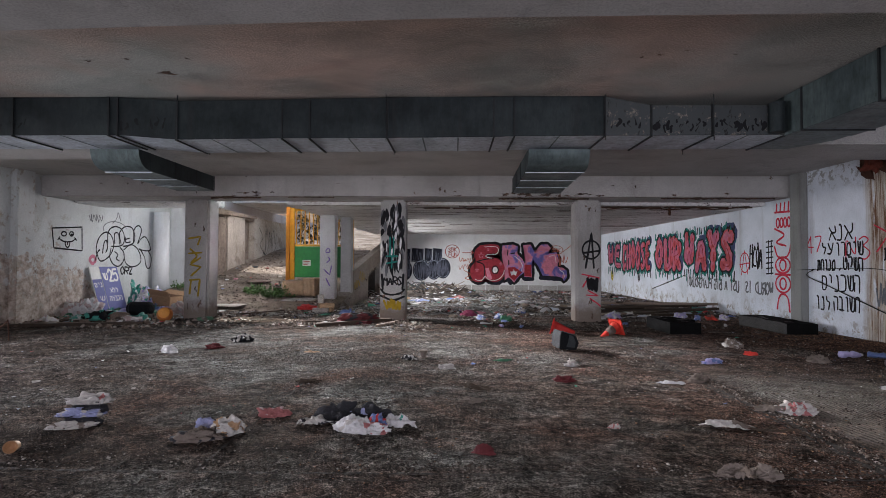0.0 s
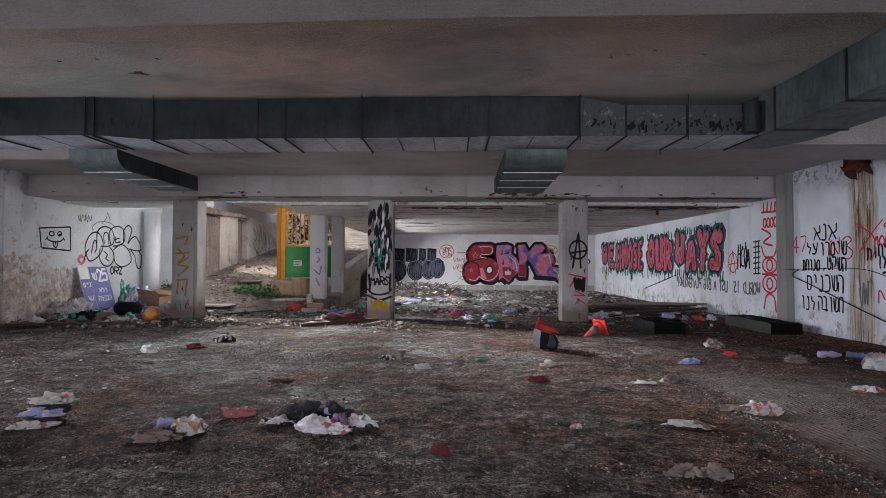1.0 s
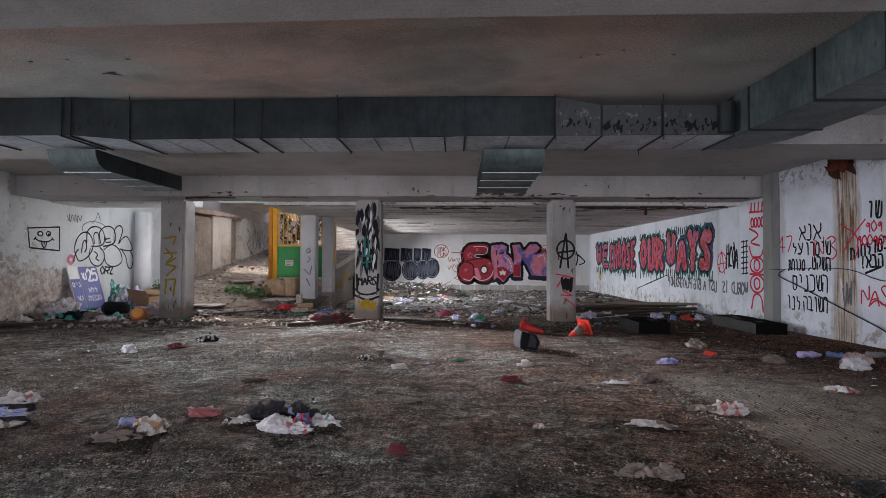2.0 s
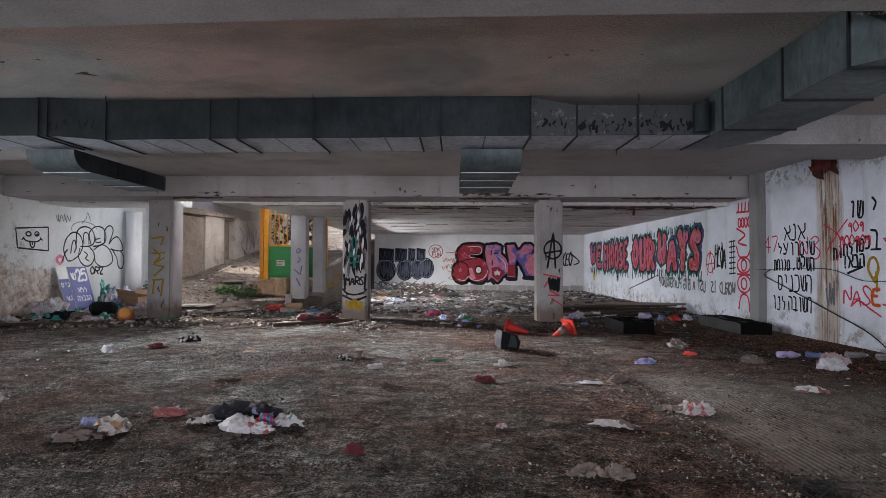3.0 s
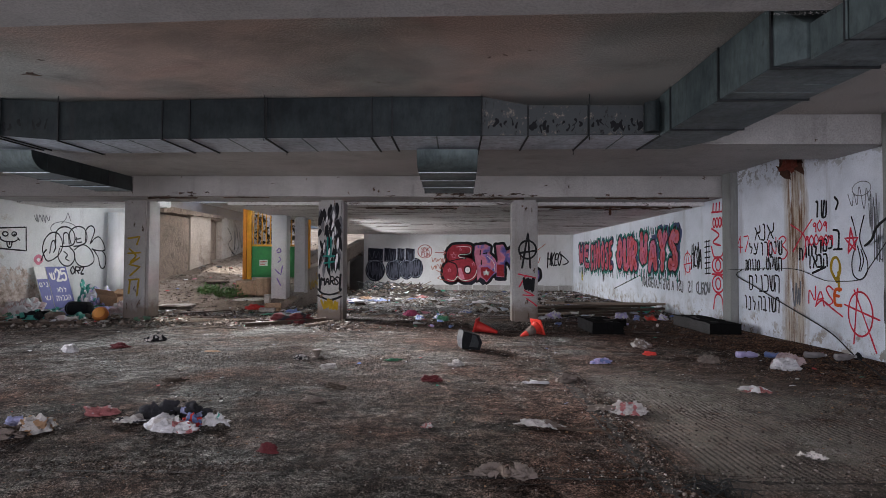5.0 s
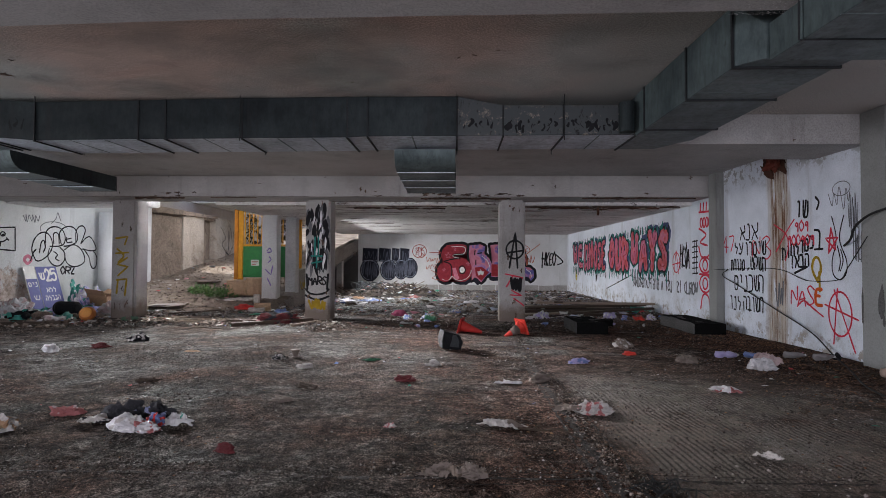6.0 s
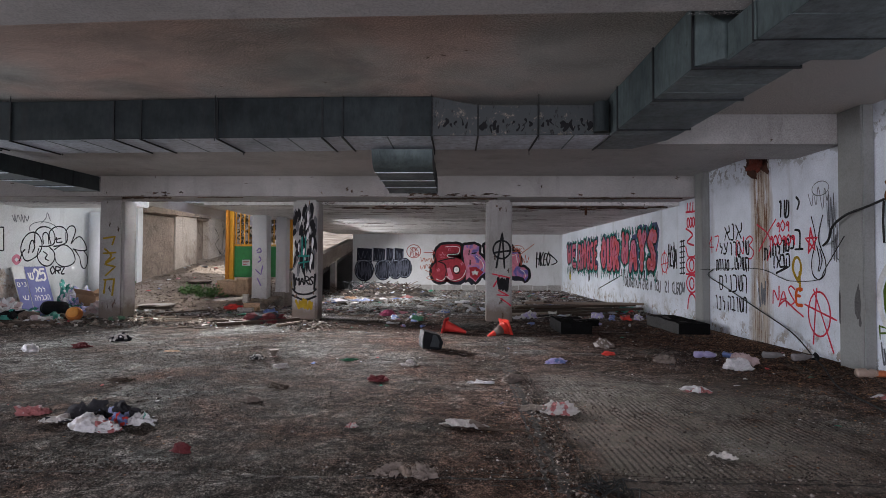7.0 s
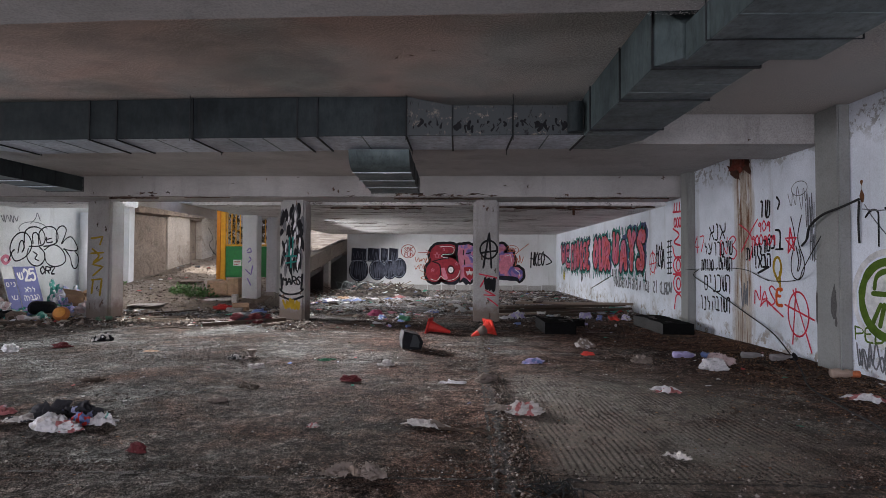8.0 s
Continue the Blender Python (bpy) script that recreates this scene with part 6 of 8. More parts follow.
# traffic cones, black bin
def traffic_cone(name, place, m, mat, label, stripe=True):
    ob = thing(name, place, label, "traffic cone", "fallen cones")
    ob.matrix_basis = m
    bm = bmesh.new()
    box(bm, -0.15, 0.15, -0.15, 0.15, 0, 0.025)
    bevelled(bm, 0.01, 2)
    part("base", bm, mat, ob)
    part("body", lathe([(0.115, 0.026), (0.10, 0.06), (0.062, 0.24), (0.028, 0.42), (0.022, 0.43)], 24), mat, ob, smooth=True)
    if stripe:
        part("stripe", lathe([(0.0865, 0.13), (0.054, 0.285)], 24), cloth_grey, ob, "dirty beige band", smooth=True)
    return ob


gx, gy, g = rest(1.80, 9.35)
traffic_cone("traffic_cone", (0, 0, 0), Matrix.Translation((gx, gy, g + 0.13)) @ pose(0, 0, 0, 0, 105, -14), red_plastic, "red traffic cone lying on its side", False)
gx, gy, g = rest(2.92, 9.12)
traffic_cone("traffic_cone", (0, 0, 0), Matrix.Translation((gx, gy, g + 0.145)) @ pose(0, 0, 0, 0, -112, 32), orange_plastic, "bright orange traffic cone with a white band fallen over")
gx, gy, g = rest(1.63, 7.55)
bin_ob = thing("plastic_bin", (0, 0, 0), "black plastic bin tipped over with a grey side", "bin")
bin_ob.matrix_basis = Matrix.Translation((gx, gy, g + 0.016)) @ pose(0, 0, 0, 4, 8, 18) @ Matrix.Scale(0.82, 4)
part("body", loft([[(-0.17, -0.13, 0), (0.17, -0.13, 0), (0.17, 0.13, 0), (-0.17, 0.13, 0)], [(-0.20, -0.15, 0.15), (0.19, -0.15, 0.15), (0.19, 0.15, 0.15), (-0.20, 0.15, 0.15)], [(-0.19, -0.13, 0.31), (0.11, -0.13, 0.27), (0.11, 0.13, 0.27), (-0.19, 0.13, 0.31)]]), black_plastic, bin_ob)
part("side_panel", loft([[(-0.05, -0.157, 0.05), (0.12, -0.157, 0.05), (0.12, -0.152, 0.05), (-0.05, -0.152, 0.05)], [(-0.03, -0.158, 0.15), (0.12, -0.158, 0.15), (0.12, -0.153, 0.15), (-0.03, -0.153, 0.15)], [(-0.02, -0.142, 0.27), (0.06, -0.142, 0.255), (0.06, -0.137, 0.255), (-0.02, -0.137, 0.27)]]), grey_plastic, bin_ob, "grey label panel")

# concrete plinths with bitumen fronts
plinth_mat = plaster("plinth_concrete", grey(0.022, 0.03), grey(0.014, 0.05), grey(0.006, 0.1), 0.6).m

plinth_grey = plaster("plinth_grey_concrete", grey(0.06, 0.04), grey(0.03, 0.06), grey(0.02, 0.1), 0.7).m


def plinth(x0, x1, y0, y1, h, seed, label, side):
    """A worn low block, its front and top coated black."""
    pl = thing("concrete_plinth", ((x0 + x1) / 2, y0, gz(0, y0)), label, "plinth", "plinths")
    w, l = (x1 - x0) / 2, y1 - y0
    bm = bmesh.new()
    box(bm, -w, w, 0, l, -0.03, h)
    bmesh.ops.subdivide_edges(bm, edges=bm.edges[:], cuts=14, use_grid_fill=True)
    for v in bm.verts:
        p = v.co + Vector((seed, 0, 0))
        v.co += Vector((0.009, 0.012, 0.012)) * noise.fractal(p * 5, 0.8, 2.1, 4) - Vector((0, 0, 0.03)) * max(0.0, noise.noise(p * 2.2)) * (v.co.z > h * 0.6)
    bm.normal_update()
    for f in bm.faces:
        t = noise.noise(f.calc_center_median() * 4 + Vector((seed, 3, 0)))
        f.material_index = 1 if f.normal.y < -0.6 or (f.normal.z > 0.6 and t > -0.25) else 0
    return part("body", bm, [side, bitumen], pl)


plinth(3.93, 4.49, 9.25, 10.35, 0.21, 2.0, "low concrete plinth coated with black bitumen", plinth_mat)
plinth(6.10, 6.67, 9.36, 10.90, 0.20, 8.0, "low grey concrete plinth with a black end by the wall", plinth_grey)
plinth(4.72, 4.95, 10.45, 10.75, 0.13, 4.0, "small dark concrete block beside a plinth", plinth_mat)

# bottles and bags by the east wall
bottle(5.44, 7.06, 84, lilac_plastic, "crushed lilac plastic bottle", 1.05)
bottle(5.78, 7.0, 50, blue_plastic, "crushed clear blue bottle", 0.9)
bottle(6.36, 7.06, 86, plastic("dusty_clear_film", (0.22, 0.21, 0.21, 1), 0.6), "dusty clear plastic bottle by the wall", 1.0)
bottle(6.66, 6.92, 95, plastic("dusty_bottle", (0.25, 0.23, 0.23, 1), 0.6), "dusty grey plastic bottle by the wall", 1.05)
b = bottle(6.74, 5.92, 84, plastic("dusty_amber_bottle", (0.40, 0.30, 0.24, 1), 0.35), "dusty bottle with an orange label at the pilaster", 1.1)
part("label", lathe([(0.0385, 0.07), (0.039, 0.075), (0.039, 0.15), (0.0385, 0.155)], 20), plastic("orange_label", (0.50, 0.14, 0.05, 1), 0.6), b, "orange label", smooth=True)
crumple("black_block", 6.86, 6.95, (0.09, 0.07, 0.11), [black_plastic], "small black plastic block by the wall", "block", 43, 0, 0.15, 3)
for i, (x, y, m, lab) in enumerate(((1.10, 11.0, blue_plastic, "blue bottle scrap"), (0.62, 10.6, white_plastic, "clear bottle"), (1.35, 10.1, blue_plastic, "pale blue bottle"), (0.95, 10.2, lilac_plastic, "lilac bottle"), (5.0, 10.7, lilac_plastic, "lilac bottle"), (3.6, 10.7, blue_plastic, "blue bottle"), (5.6, 10.5, white_plastic, "clear bottle"))):
    bottle(x, y, 60 + 47 * i, m, "crushed " + lab + " in the litter", 0.62)

# cables on the east wall
def tube(bm, pts, r, n=6):
    pts = [Vector(p) for p in smooth_line([tuple(p) for p in pts], 6)]
    rows = []
    for i, p in enumerate(pts):
        t = (pts[min(i + 1, len(pts) - 1)] - pts[max(i - 1, 0)]).normalized()
        a = t.orthogonal().normalized() if abs(t.z) > 0.95 else t.cross(Vector((0, 0, 1))).normalized()
        b = t.cross(a)
        rows.append([bm.verts.new(p + (a * math.cos(2 * math.pi * j / n) + b * math.sin(2 * math.pi * j / n)) * r) for j in range(n)])
    for a, b in zip(rows, rows[1:]):
        for j in range(n):
            bm.faces.new((a[j], a[(j + 1) % n], b[(j + 1) % n], b[j]))


def cable(pts, r, label):
    bm = bmesh.new()
    tube(bm, pts, r)
    return solid("cable", bm, rubber, label, "cable", smooth=True)


cable([(7.06, 6.075, 2.02), (6.95, 6.07, 1.97), (6.90, 6.15, 1.93), (6.86, 6.4, 1.86), (6.86, 6.62, 1.73), (6.98, 6.85, 1.58), (7.05, 7.05, 1.5)], 0.015, "thick black cable hanging off the wall")
cable([(7.06, 6.08, 2.0), (7.05, 6.08, 1.75), (7.055, 6.075, 1.5)], 0.012, "short black cable end hanging down")
cable([(7.05, 10.6, 1.10), (6.88, 10.0, 1.12), (7.04, 9.2, 1.16), (7.05, 8.43, 1.15), (7.04, 7.9, 1.02), (7.04, 7.67, 0.99), (7.04, 7.14, 1.03), (6.9, 6.8, 1.2), (6.88, 6.45, 1.6)], 0.006, "thin black cable sagging along the wall")
cable([(7.05, 10.0, 1.12), (7.03, 10.15, 1.0), (7.04, 9.6, 0.82), (7.03, 8.52, 0.49), (7.02, 7.68, 0.23), (6.92, 7.11, 0.0), (6.45, 6.2, -0.015), (5.95, 5.32, -0.01), (5.73, 4.55, -0.005), (5.58, 4.0, 0.0), (5.2, 3.2, 0.005)], 0.009, "black cable running down the wall onto the floor")

# broken outlet above the rust run
outlet = thing("wall_outlet", (EAST, 8.58, 2.93), "rusted broken duct outlet in the wall", "outlet")
rust_dark = plastic("dark_rust", (0.07, 0.025, 0.012, 1), 0.9)
bm = bmesh.new(); box(bm, -0.03, -0.002, -0.24, 0.24, -0.16, 0.15); bmesh.ops.subdivide_edges(bm, edges=bm.edges[:], cuts=6, use_grid_fill=True)
for v in bm.verts:
    v.co += Vector((0, 0.16, 0.14)) * noise.fractal(v.co * 9, 0.8, 2.1, 4)
part("frame", bm, rust_dark, outlet, "dark rusted frame")
bm = bmesh.new()
bmesh.ops.create_icosphere(bm, subdivisions=3, radius=0.13, matrix=Matrix.Translation((-0.03, 0, 0)) @ Matrix.Diagonal((0.3, 1.5, 0.9, 1)))
for v in bm.verts:
    v.co += v.co * 0.9 * noise.fractal(v.co * 18, 0.8, 2.1, 4)
part("rust_crust", bm, plastic("red_rust", (0.16, 0.035, 0.02, 1), 0.95), outlet, "flaking red rust")

# dark twigs, a wire tangle and a bent rod
def twig(x, y, l, turn, seed, label, r=0.008, mat=None):
    rng = random.Random(seed)
    bm = bmesh.new()
    pts = [(l * (t - 0.5), rng.uniform(-0.03, 0.03), 0.015 + rng.uniform(0.0, 0.03)) for t in (0, 0.25, 0.5, 0.75, 1)]
    tube(bm, pts, r, 6)
    for i in (1, 2, 3):
        p = pts[i]
        tube(bm, [p, (p[0] + rng.uniform(-0.05, 0.09), p[1] + rng.uniform(-0.08, 0.08), 0.03 + rng.uniform(0, 0.05))], r * 0.6, 5)
    ob = new("twig", mesh_of("twig", bm, mat or wood_dark, True))
    ob.matrix_basis = pose(*rest(x, y), 0, 0, turn)
    return tagged(ob, label, "twig", "twigs on the floor")


twig(2.40, 3.83, 0.40, -8, 1, "dark broken twig beside torn paper")
twig(0.22, 5.05, 0.30, -40, 2, "dark curled twig on the floor")
twig(4.66, 4.36, 0.22, 60, 3, "short dark twig on the floor")
twig(6.4, 5.9, 0.5, 20, 4, "thin dry twig by the wall")
twig(-3.0, 9.4, 0.6, 8, 5, "dry dark twig on the floor")
twig(5.1, 8.6, 0.4, 35, 6, "dry dark twig on the floor")
rng = random.Random(3)
bm = bmesh.new()
for j in range(34):
    a, l = rng.uniform(0, 6.28), rng.uniform(0.06, 0.20)
    x, y = rng.gauss(0, 0.07), rng.gauss(0, 0.04)
    tube(bm, [(x, y, 0.004), (x + 0.5 * l * math.cos(a), y + 0.4 * l * math.sin(a), rng.uniform(0.01, 0.06)), (x + l * math.cos(a), y + 0.7 * l * math.sin(a), rng.uniform(0.005, 0.09))], 0.004, 5)
ob = new("wire_tangle", mesh_of("wire_tangle", bm, rubber, True))
ob.matrix_basis = pose(*rest(2.88, 2.90), 0, 0, 0)
tagged(ob, "black wire tangle by the floor joint", "wire")
bm = bmesh.new()
tube(bm, [(-0.25, 0, 0.02), (0.0, 0, 0.30), (0.02, 0.02, 0.31), (0.05, 0.0, 0.02)], 0.010, 6)
ob = new("bent_rod", mesh_of("bent_rod", bm, rust_dark, True))
ob.matrix_basis = pose(*rest(-7.05, 7.75), 0, 0, 10)
tagged(ob, "rusty bent rod standing on the floor", "rod")

# ---- west corner: leaning boards, boxes, heaps ----
board_blue = paint("blue_sign_paint", (0.13, 0.14, 0.33, 1), 0.35)


def sign_board(place, m, w, h, blue_to, texts, label):
    ob = thing("sign_board", place, label, "sign", "leaning sign boards")
    ob.matrix_basis = m
    bm = bmesh.new(); box(bm, -w / 2, w / 2, -0.012, 0.012, 0, h); bevelled(bm, 0.004, 1)
    part("board", bm, board_white, ob)
    bm = bmesh.new(); box(bm, -w / 2 + 0.006, w / 2 - 0.006, -0.0165, -0.0135, 0.01, h * blue_to); part("blue_field", bm, board_blue, ob, "blue printed field")
    for name, text, u0, u1, v0, v1, width in texts:
        n = len(text)
        step = (u1 - u0) / (n - 0.2)
        for i, ch in enumerate(text[::-1] if text > "z" else text):
            painted(name, glyph(ch, u0 + i * step, v0, step * 0.8, v1 - v0), width, board_white, ob, lambda u, v, e=0.0: (u, -0.0185 - e, v), "white print", 0.02)
    return ob


m1 = Matrix.Translation((-8.58, 12.66, gz(0, 13) + 0.04)) @ pose(0, 0, 0, 0, 0, 90) @ pose(0, 0, 0, -16, 0, 0)
sign_board((0, 0, 0), m1, 0.66, 1.16, 0.995, [("digit", "25", -0.06, 0.25, 0.78, 1.08, 0.055), ("letter", "ש", -0.25, -0.12, 0.82, 0.98, 0.04), ("letter", "ללא", -0.14, 0.16, 0.48, 0.60, 0.022), ("letter", "הגבלה", -0.22, 0.24, 0.26, 0.38, 0.022)], "blue sign board with white 25 leaning on the wall")
m2 = Matrix.Translation((-8.57, 12.14, gz(0, 12.4) + 0.04)) @ pose(0, 0, 0, 0, 0, 90) @ pose(0, 0, 0, -16, 0, 0)
sign_board((0, 0, 0), m2, 0.33, 1.16, 0.72, [("letter", "נים", -0.12, 0.14, 0.64, 0.74, 0.022), ("letter", "ש", -0.05, 0.1, 0.3, 0.4, 0.022)], "narrow blue and white sign board leaning on the wall")

bx = thing("cardboard_box", (0, 0, 0), "open brown cardboard box, half crushed", "box")
bx.matrix_basis = Matrix.Translation((-7.55, 12.95, gz(0, 13.0) + 0.06)) @ pose(0, 0, 0, 0, 6, -12)
bm = bmesh.new()
for d in ((-0.32, 0.32, -0.22, -0.212, 0, 0.36), (-0.32, 0.32, 0.212, 0.22, 0, 0.36), (-0.32, -0.312, -0.211, 0.211, 0, 0.36), (0.312, 0.32, -0.211, 0.211, 0, 0.36), (-0.311, 0.311, -0.211, 0.211, 0.0, 0.008)):
    box(bm, *d)
part("body", bm, cardboard, bx)
for m, nm in ((Matrix.Translation((0, -0.225, 0.362)) @ pose(0, 0, 0, 35, 0, 0), "flap"), (Matrix.Translation((0, 0.225, 0.362)) @ pose(0, 0, 0, -60, 0, 0), "flap")):
    bm = bmesh.new(); box(bm, -0.31, 0.31, -0.008, 0.0, 0, 0.18); bmesh.ops.transform(bm, verts=bm.verts, matrix=m); part(nm, bm, cardboard, bx)
chunk("cardboard_box", -7.0, 12.1, (0.34, 0.3, 0.2), cardboard, "crushed small cardboard box", "box", 5)

gx, gy, g = rest(-7.0, 11.05)
drum = thing("canister", (0, 0, 0), "black metal canister lying on its side", "canister")
drum.matrix_basis = pose(gx, gy, g + 0.24, 90, 3, 82)
part("body", lathe([(0.06, -0.27), (0.12, -0.26), (0.15, -0.22), (0.15, 0.22), (0.12, 0.26), (0.05, 0.27)], 26), black_plastic, drum, smooth=True)
part("rim", lathe([(0.152, -0.19), (0.156, -0.18), (0.152, -0.17)], 26), grey_plastic, drum, "grey rim")
gx, gy, g = rest(-6.15, 10.55)
ball = thing("plastic_tub", (0, 0, 0), "round amber plastic tub lying open", "tub")
ball.matrix_basis = pose(gx, gy, g + 0.15, 70, 0, 20)
part("body", lathe([(0.03, -0.14), (0.11, -0.12), (0.15, -0.03), (0.155, 0.04), (0.13, 0.11), (0.10, 0.13), (0.09, 0.12), (0.12, 0.02), (0.09, -0.08)], 24), plastic("amber_plastic", (0.50, 0.17, 0.04, 1), 0.4), ball, smooth=True)
part("rim", lathe([(0.102, 0.128), (0.11, 0.138), (0.10, 0.145)], 24), plastic("amber_rim", (0.75, 0.32, 0.06, 1), 0.3), ball, "bright amber rim", smooth=True)

HEAP = [("plastic_bag", [white_plastic, cloth_white], "white plastic bag in the rubbish heap", "plastic bag"), ("plastic_bag", [teal_plastic, white_plastic], "teal plastic bag in the rubbish heap", "plastic bag"),
        ("plastic_bag", [lilac_plastic, blue_plastic], "lilac and blue film in the rubbish heap", "plastic bag"), ("plastic_bag", [white_plastic, cloth_rose], "white and pink film in the rubbish heap", "plastic bag"),
        ("rag", [cloth_grey, wood_dark], "dirty rag in the rubbish heap", "cloth"), ("plastic_bag", [green_plastic, teal_plastic], "green film in the rubbish heap", "plastic bag")]
rng = random.Random(17)
for i in range(46):
    x, y = rng.uniform(-8.7, -6.5), rng.uniform(10.2, 13.2)
    if (x > -7.3 and y > 12.3) or (x < -8.0 and 11.6 < y < 13.2 and i % 3):
        x -= 1.0
    nm, ms, lab, cat = HEAP[rng.randrange(len(HEAP))]
    s = rng.uniform(0.22, 0.55)
    if i % 2:
        tagged(rag(nm, x, y, s * 1.5, s * 1.1, ms, lab, cat, 100 + i, rng.uniform(0, 360), s * 0.42, 30), group="rubbish heap")
    else:
        crumple(nm, x, y, (s, s * rng.uniform(0.5, 0.9), s * rng.uniform(0.3, 0.5)), ms, lab, cat, 100 + i, rng.uniform(0, 360), 0.65, 4, group="rubbish heap")
for i in range(7):
    chunk("concrete_lump", rng.uniform(-8.6, -6.4), rng.uniform(9.8, 11.6), (rng.uniform(0.10, 0.22), rng.uniform(0.10, 0.2), rng.uniform(0.06, 0.14)), brown_stone, "broken grey concrete lump", "rubble", i, rng.uniform(0, 360))
chunk("concrete_lump", -7.05, 10.45, (0.33, 0.28, 0.25), brown_stone, "large rounded brown concrete lump", "rubble", 31, 20)
crumple("plastic_bag", -7.5, 10.5, (0.62, 0.4, 0.26), [black_plastic, teal_plastic], "torn black bag with green film", "plastic bag", 171, 12, 0.6, group="rubbish heap")
crumple("plastic_bag", -8.35, 11.15, (0.5, 0.36, 0.42), [white_plastic, cloth_rose], "tall crumpled white and pink bag", "plastic bag", 172, 40, 0.7, group="rubbish heap")
crumple("plastic_bag", -8.7, 11.3, (0.5, 0.3, 0.34), [cloth_rose, cloth_white], "pale pink crumpled bag", "plastic bag", 173, 0, 0.7, group="rubbish heap")
crumple("plastic_bag", -6.35, 11.6, (0.5, 0.34, 0.34), [cloth_rose, cloth_white], "dull pink crumpled bag by the box", "plastic bag", 174, 0, 0.7, group="rubbish heap")
for i, (x, y, w, h, ms, lab) in enumerate(((-8.50, 13.35, 0.46, 0.34, [teal_plastic, weedy_film], "teal film piled against the wall"), (-8.20, 13.15, 0.42, 0.24, [white_plastic, lilac_plastic], "white film beside the boards"),
                                           (-8.35, 13.85, 0.44, 0.40, [white_plastic, teal_plastic], "white and teal film against the wall"), (-7.85, 13.25, 0.36, 0.26, [blue_plastic, lilac_plastic], "lilac film by the box"),
                                           (-7.95, 12.75, 0.34, 0.18, [white_plastic, lilac_plastic], "pale film at the foot of the boards"), (-8.0, 13.9, 0.4, 0.34, [teal_plastic, white_plastic], "teal net in the corner"),
                                           (-7.55, 12.2, 0.34, 0.14, [lilac_plastic, cloth_white], "lilac film behind the canister"), (-8.25, 12.1, 0.40, 0.16, [weedy_film, teal_plastic], "green film under the boards"))):
    rag("plastic_bag", x, y, w * 1.5, w, ms, lab, "plastic bag", 240 + i, 47 * i, h * 1.6, 34)
for i, (x, y, w, h, ms, lab) in enumerate(((-8.42, 13.25, 0.50, 0.62, [teal_plastic, white_plastic], "tall teal net bag against the wall"), (-8.05, 13.1, 0.46, 0.50, [white_plastic, lilac_plastic, teal_plastic], "white and lilac film bag by the boards"), (-7.80, 12.9, 0.40, 0.42, [lilac_plastic, blue_plastic, white_plastic], "lilac film bag beside the box"))):
    crumple("plastic_bag", x, y, (w, w * 0.8, h), ms, lab, "plastic bag", 301 + i, 50 * i, 0.85, 5, group="rubbish heap")
crumple("wrapper", -6.85, 10.3, (0.26, 0.16, 0.12), [red_plastic], "small red wrapper in the rubbish", "wrapper", 175, 30, 0.6, group="rubbish heap")
crumple("plastic_bag", -5.45, 10.85, (0.34, 0.16, 0.09), [weedy_film, cloth_grey], "flat dull green film by the column", "plastic bag", 176, 5, 0.6, group="rubbish heap")

for i, (x0, y0, x1, y1, w, h, m, lab) in enumerate((
        (-8.8, 9.55, -6.2, 9.9, 0.07, 0.05, wood_dark, "long dark batten on the floor"), (-8.6, 10.5, -7.1, 10.2, 0.10, 0.06, wood_dark, "dark rotten board"), (-8.7, 9.95, -7.4, 10.3, 0.05, 0.04, wood_pale, "grey batten"),
        (-5.3, 12.1, -4.4, 12.9, 0.06, 0.03, wood_dark, "dark lath"), (-5.0, 11.2, -3.9, 11.6, 0.05, 0.03, wood_pale, "grey lath"),
        (-3.15, 10.55, -1.9, 10.75, 0.08, 0.05, wood_dark, "dark broken board"), (-2.75, 9.9, -1.35, 10.7, 0.12, 0.07, wood_dark, "charred broken board"), (-1.55, 9.95, -1.2, 10.75, 0.06, 0.05, wood_pale, "pale stick"),
        (0.1, 10.55, 0.75, 10.4, 0.04, 0.03, wood_dark, "thin dark stick"), (2.6, 14.0, 5.9, 14.6, 0.32, 0.05, wood_dark, "long dark plank"), (3.2, 15.2, 6.4, 14.2, 0.30, 0.05, wood_pale, "long grey plank"),
        (3.4, 13.2, 6.6, 13.9, 0.26, 0.08, wood_dark, "dark beam on the floor"), (2.9, 12.4, 4.3, 12.7, 0.2, 0.04, wood_pale, "pale plank by the column"), (4.2, 16.4, 6.8, 16.0, 0.2, 0.05, wood_dark, "dark plank"),
        (4.9, 12.6, 6.6, 12.3, 0.12, 0.06, wood_dark, "short dark board"))):
    plank("board" if w > 0.07 else "stick", x0, y0, x1, y1, w, h, m, lab + " among the litter", "wood", 0.0, 0.03 if i % 3 == 0 else 0.0, i * 2.1)
crumple("red_cloth", -2.0, 10.5, (0.75, 0.34, 0.20), [cloth_red, cloth_black], "dark red cloth over broken boards", "cloth", 51, 15, 0.6)
crumple("red_bag", -3.9, 13.2, (0.42, 0.26, 0.12), [red_plastic], "bright red plastic bag on rubble", "plastic bag", 52, 0, 0.5, z=0.05)
crumple("blue_bag", -2.72, 12.7, (0.28, 0.2, 0.1), [blue_plastic], "bright blue plastic scrap on rubble", "plastic", 53)
crumple("pink_cloth", 0.35, 12.2, (0.34, 0.24, 0.15), [plastic("magenta_cloth", (0.33, 0.06, 0.13, 1), 0.8)], "magenta cloth lump in the litter", "cloth", 54, 0, 0.5)
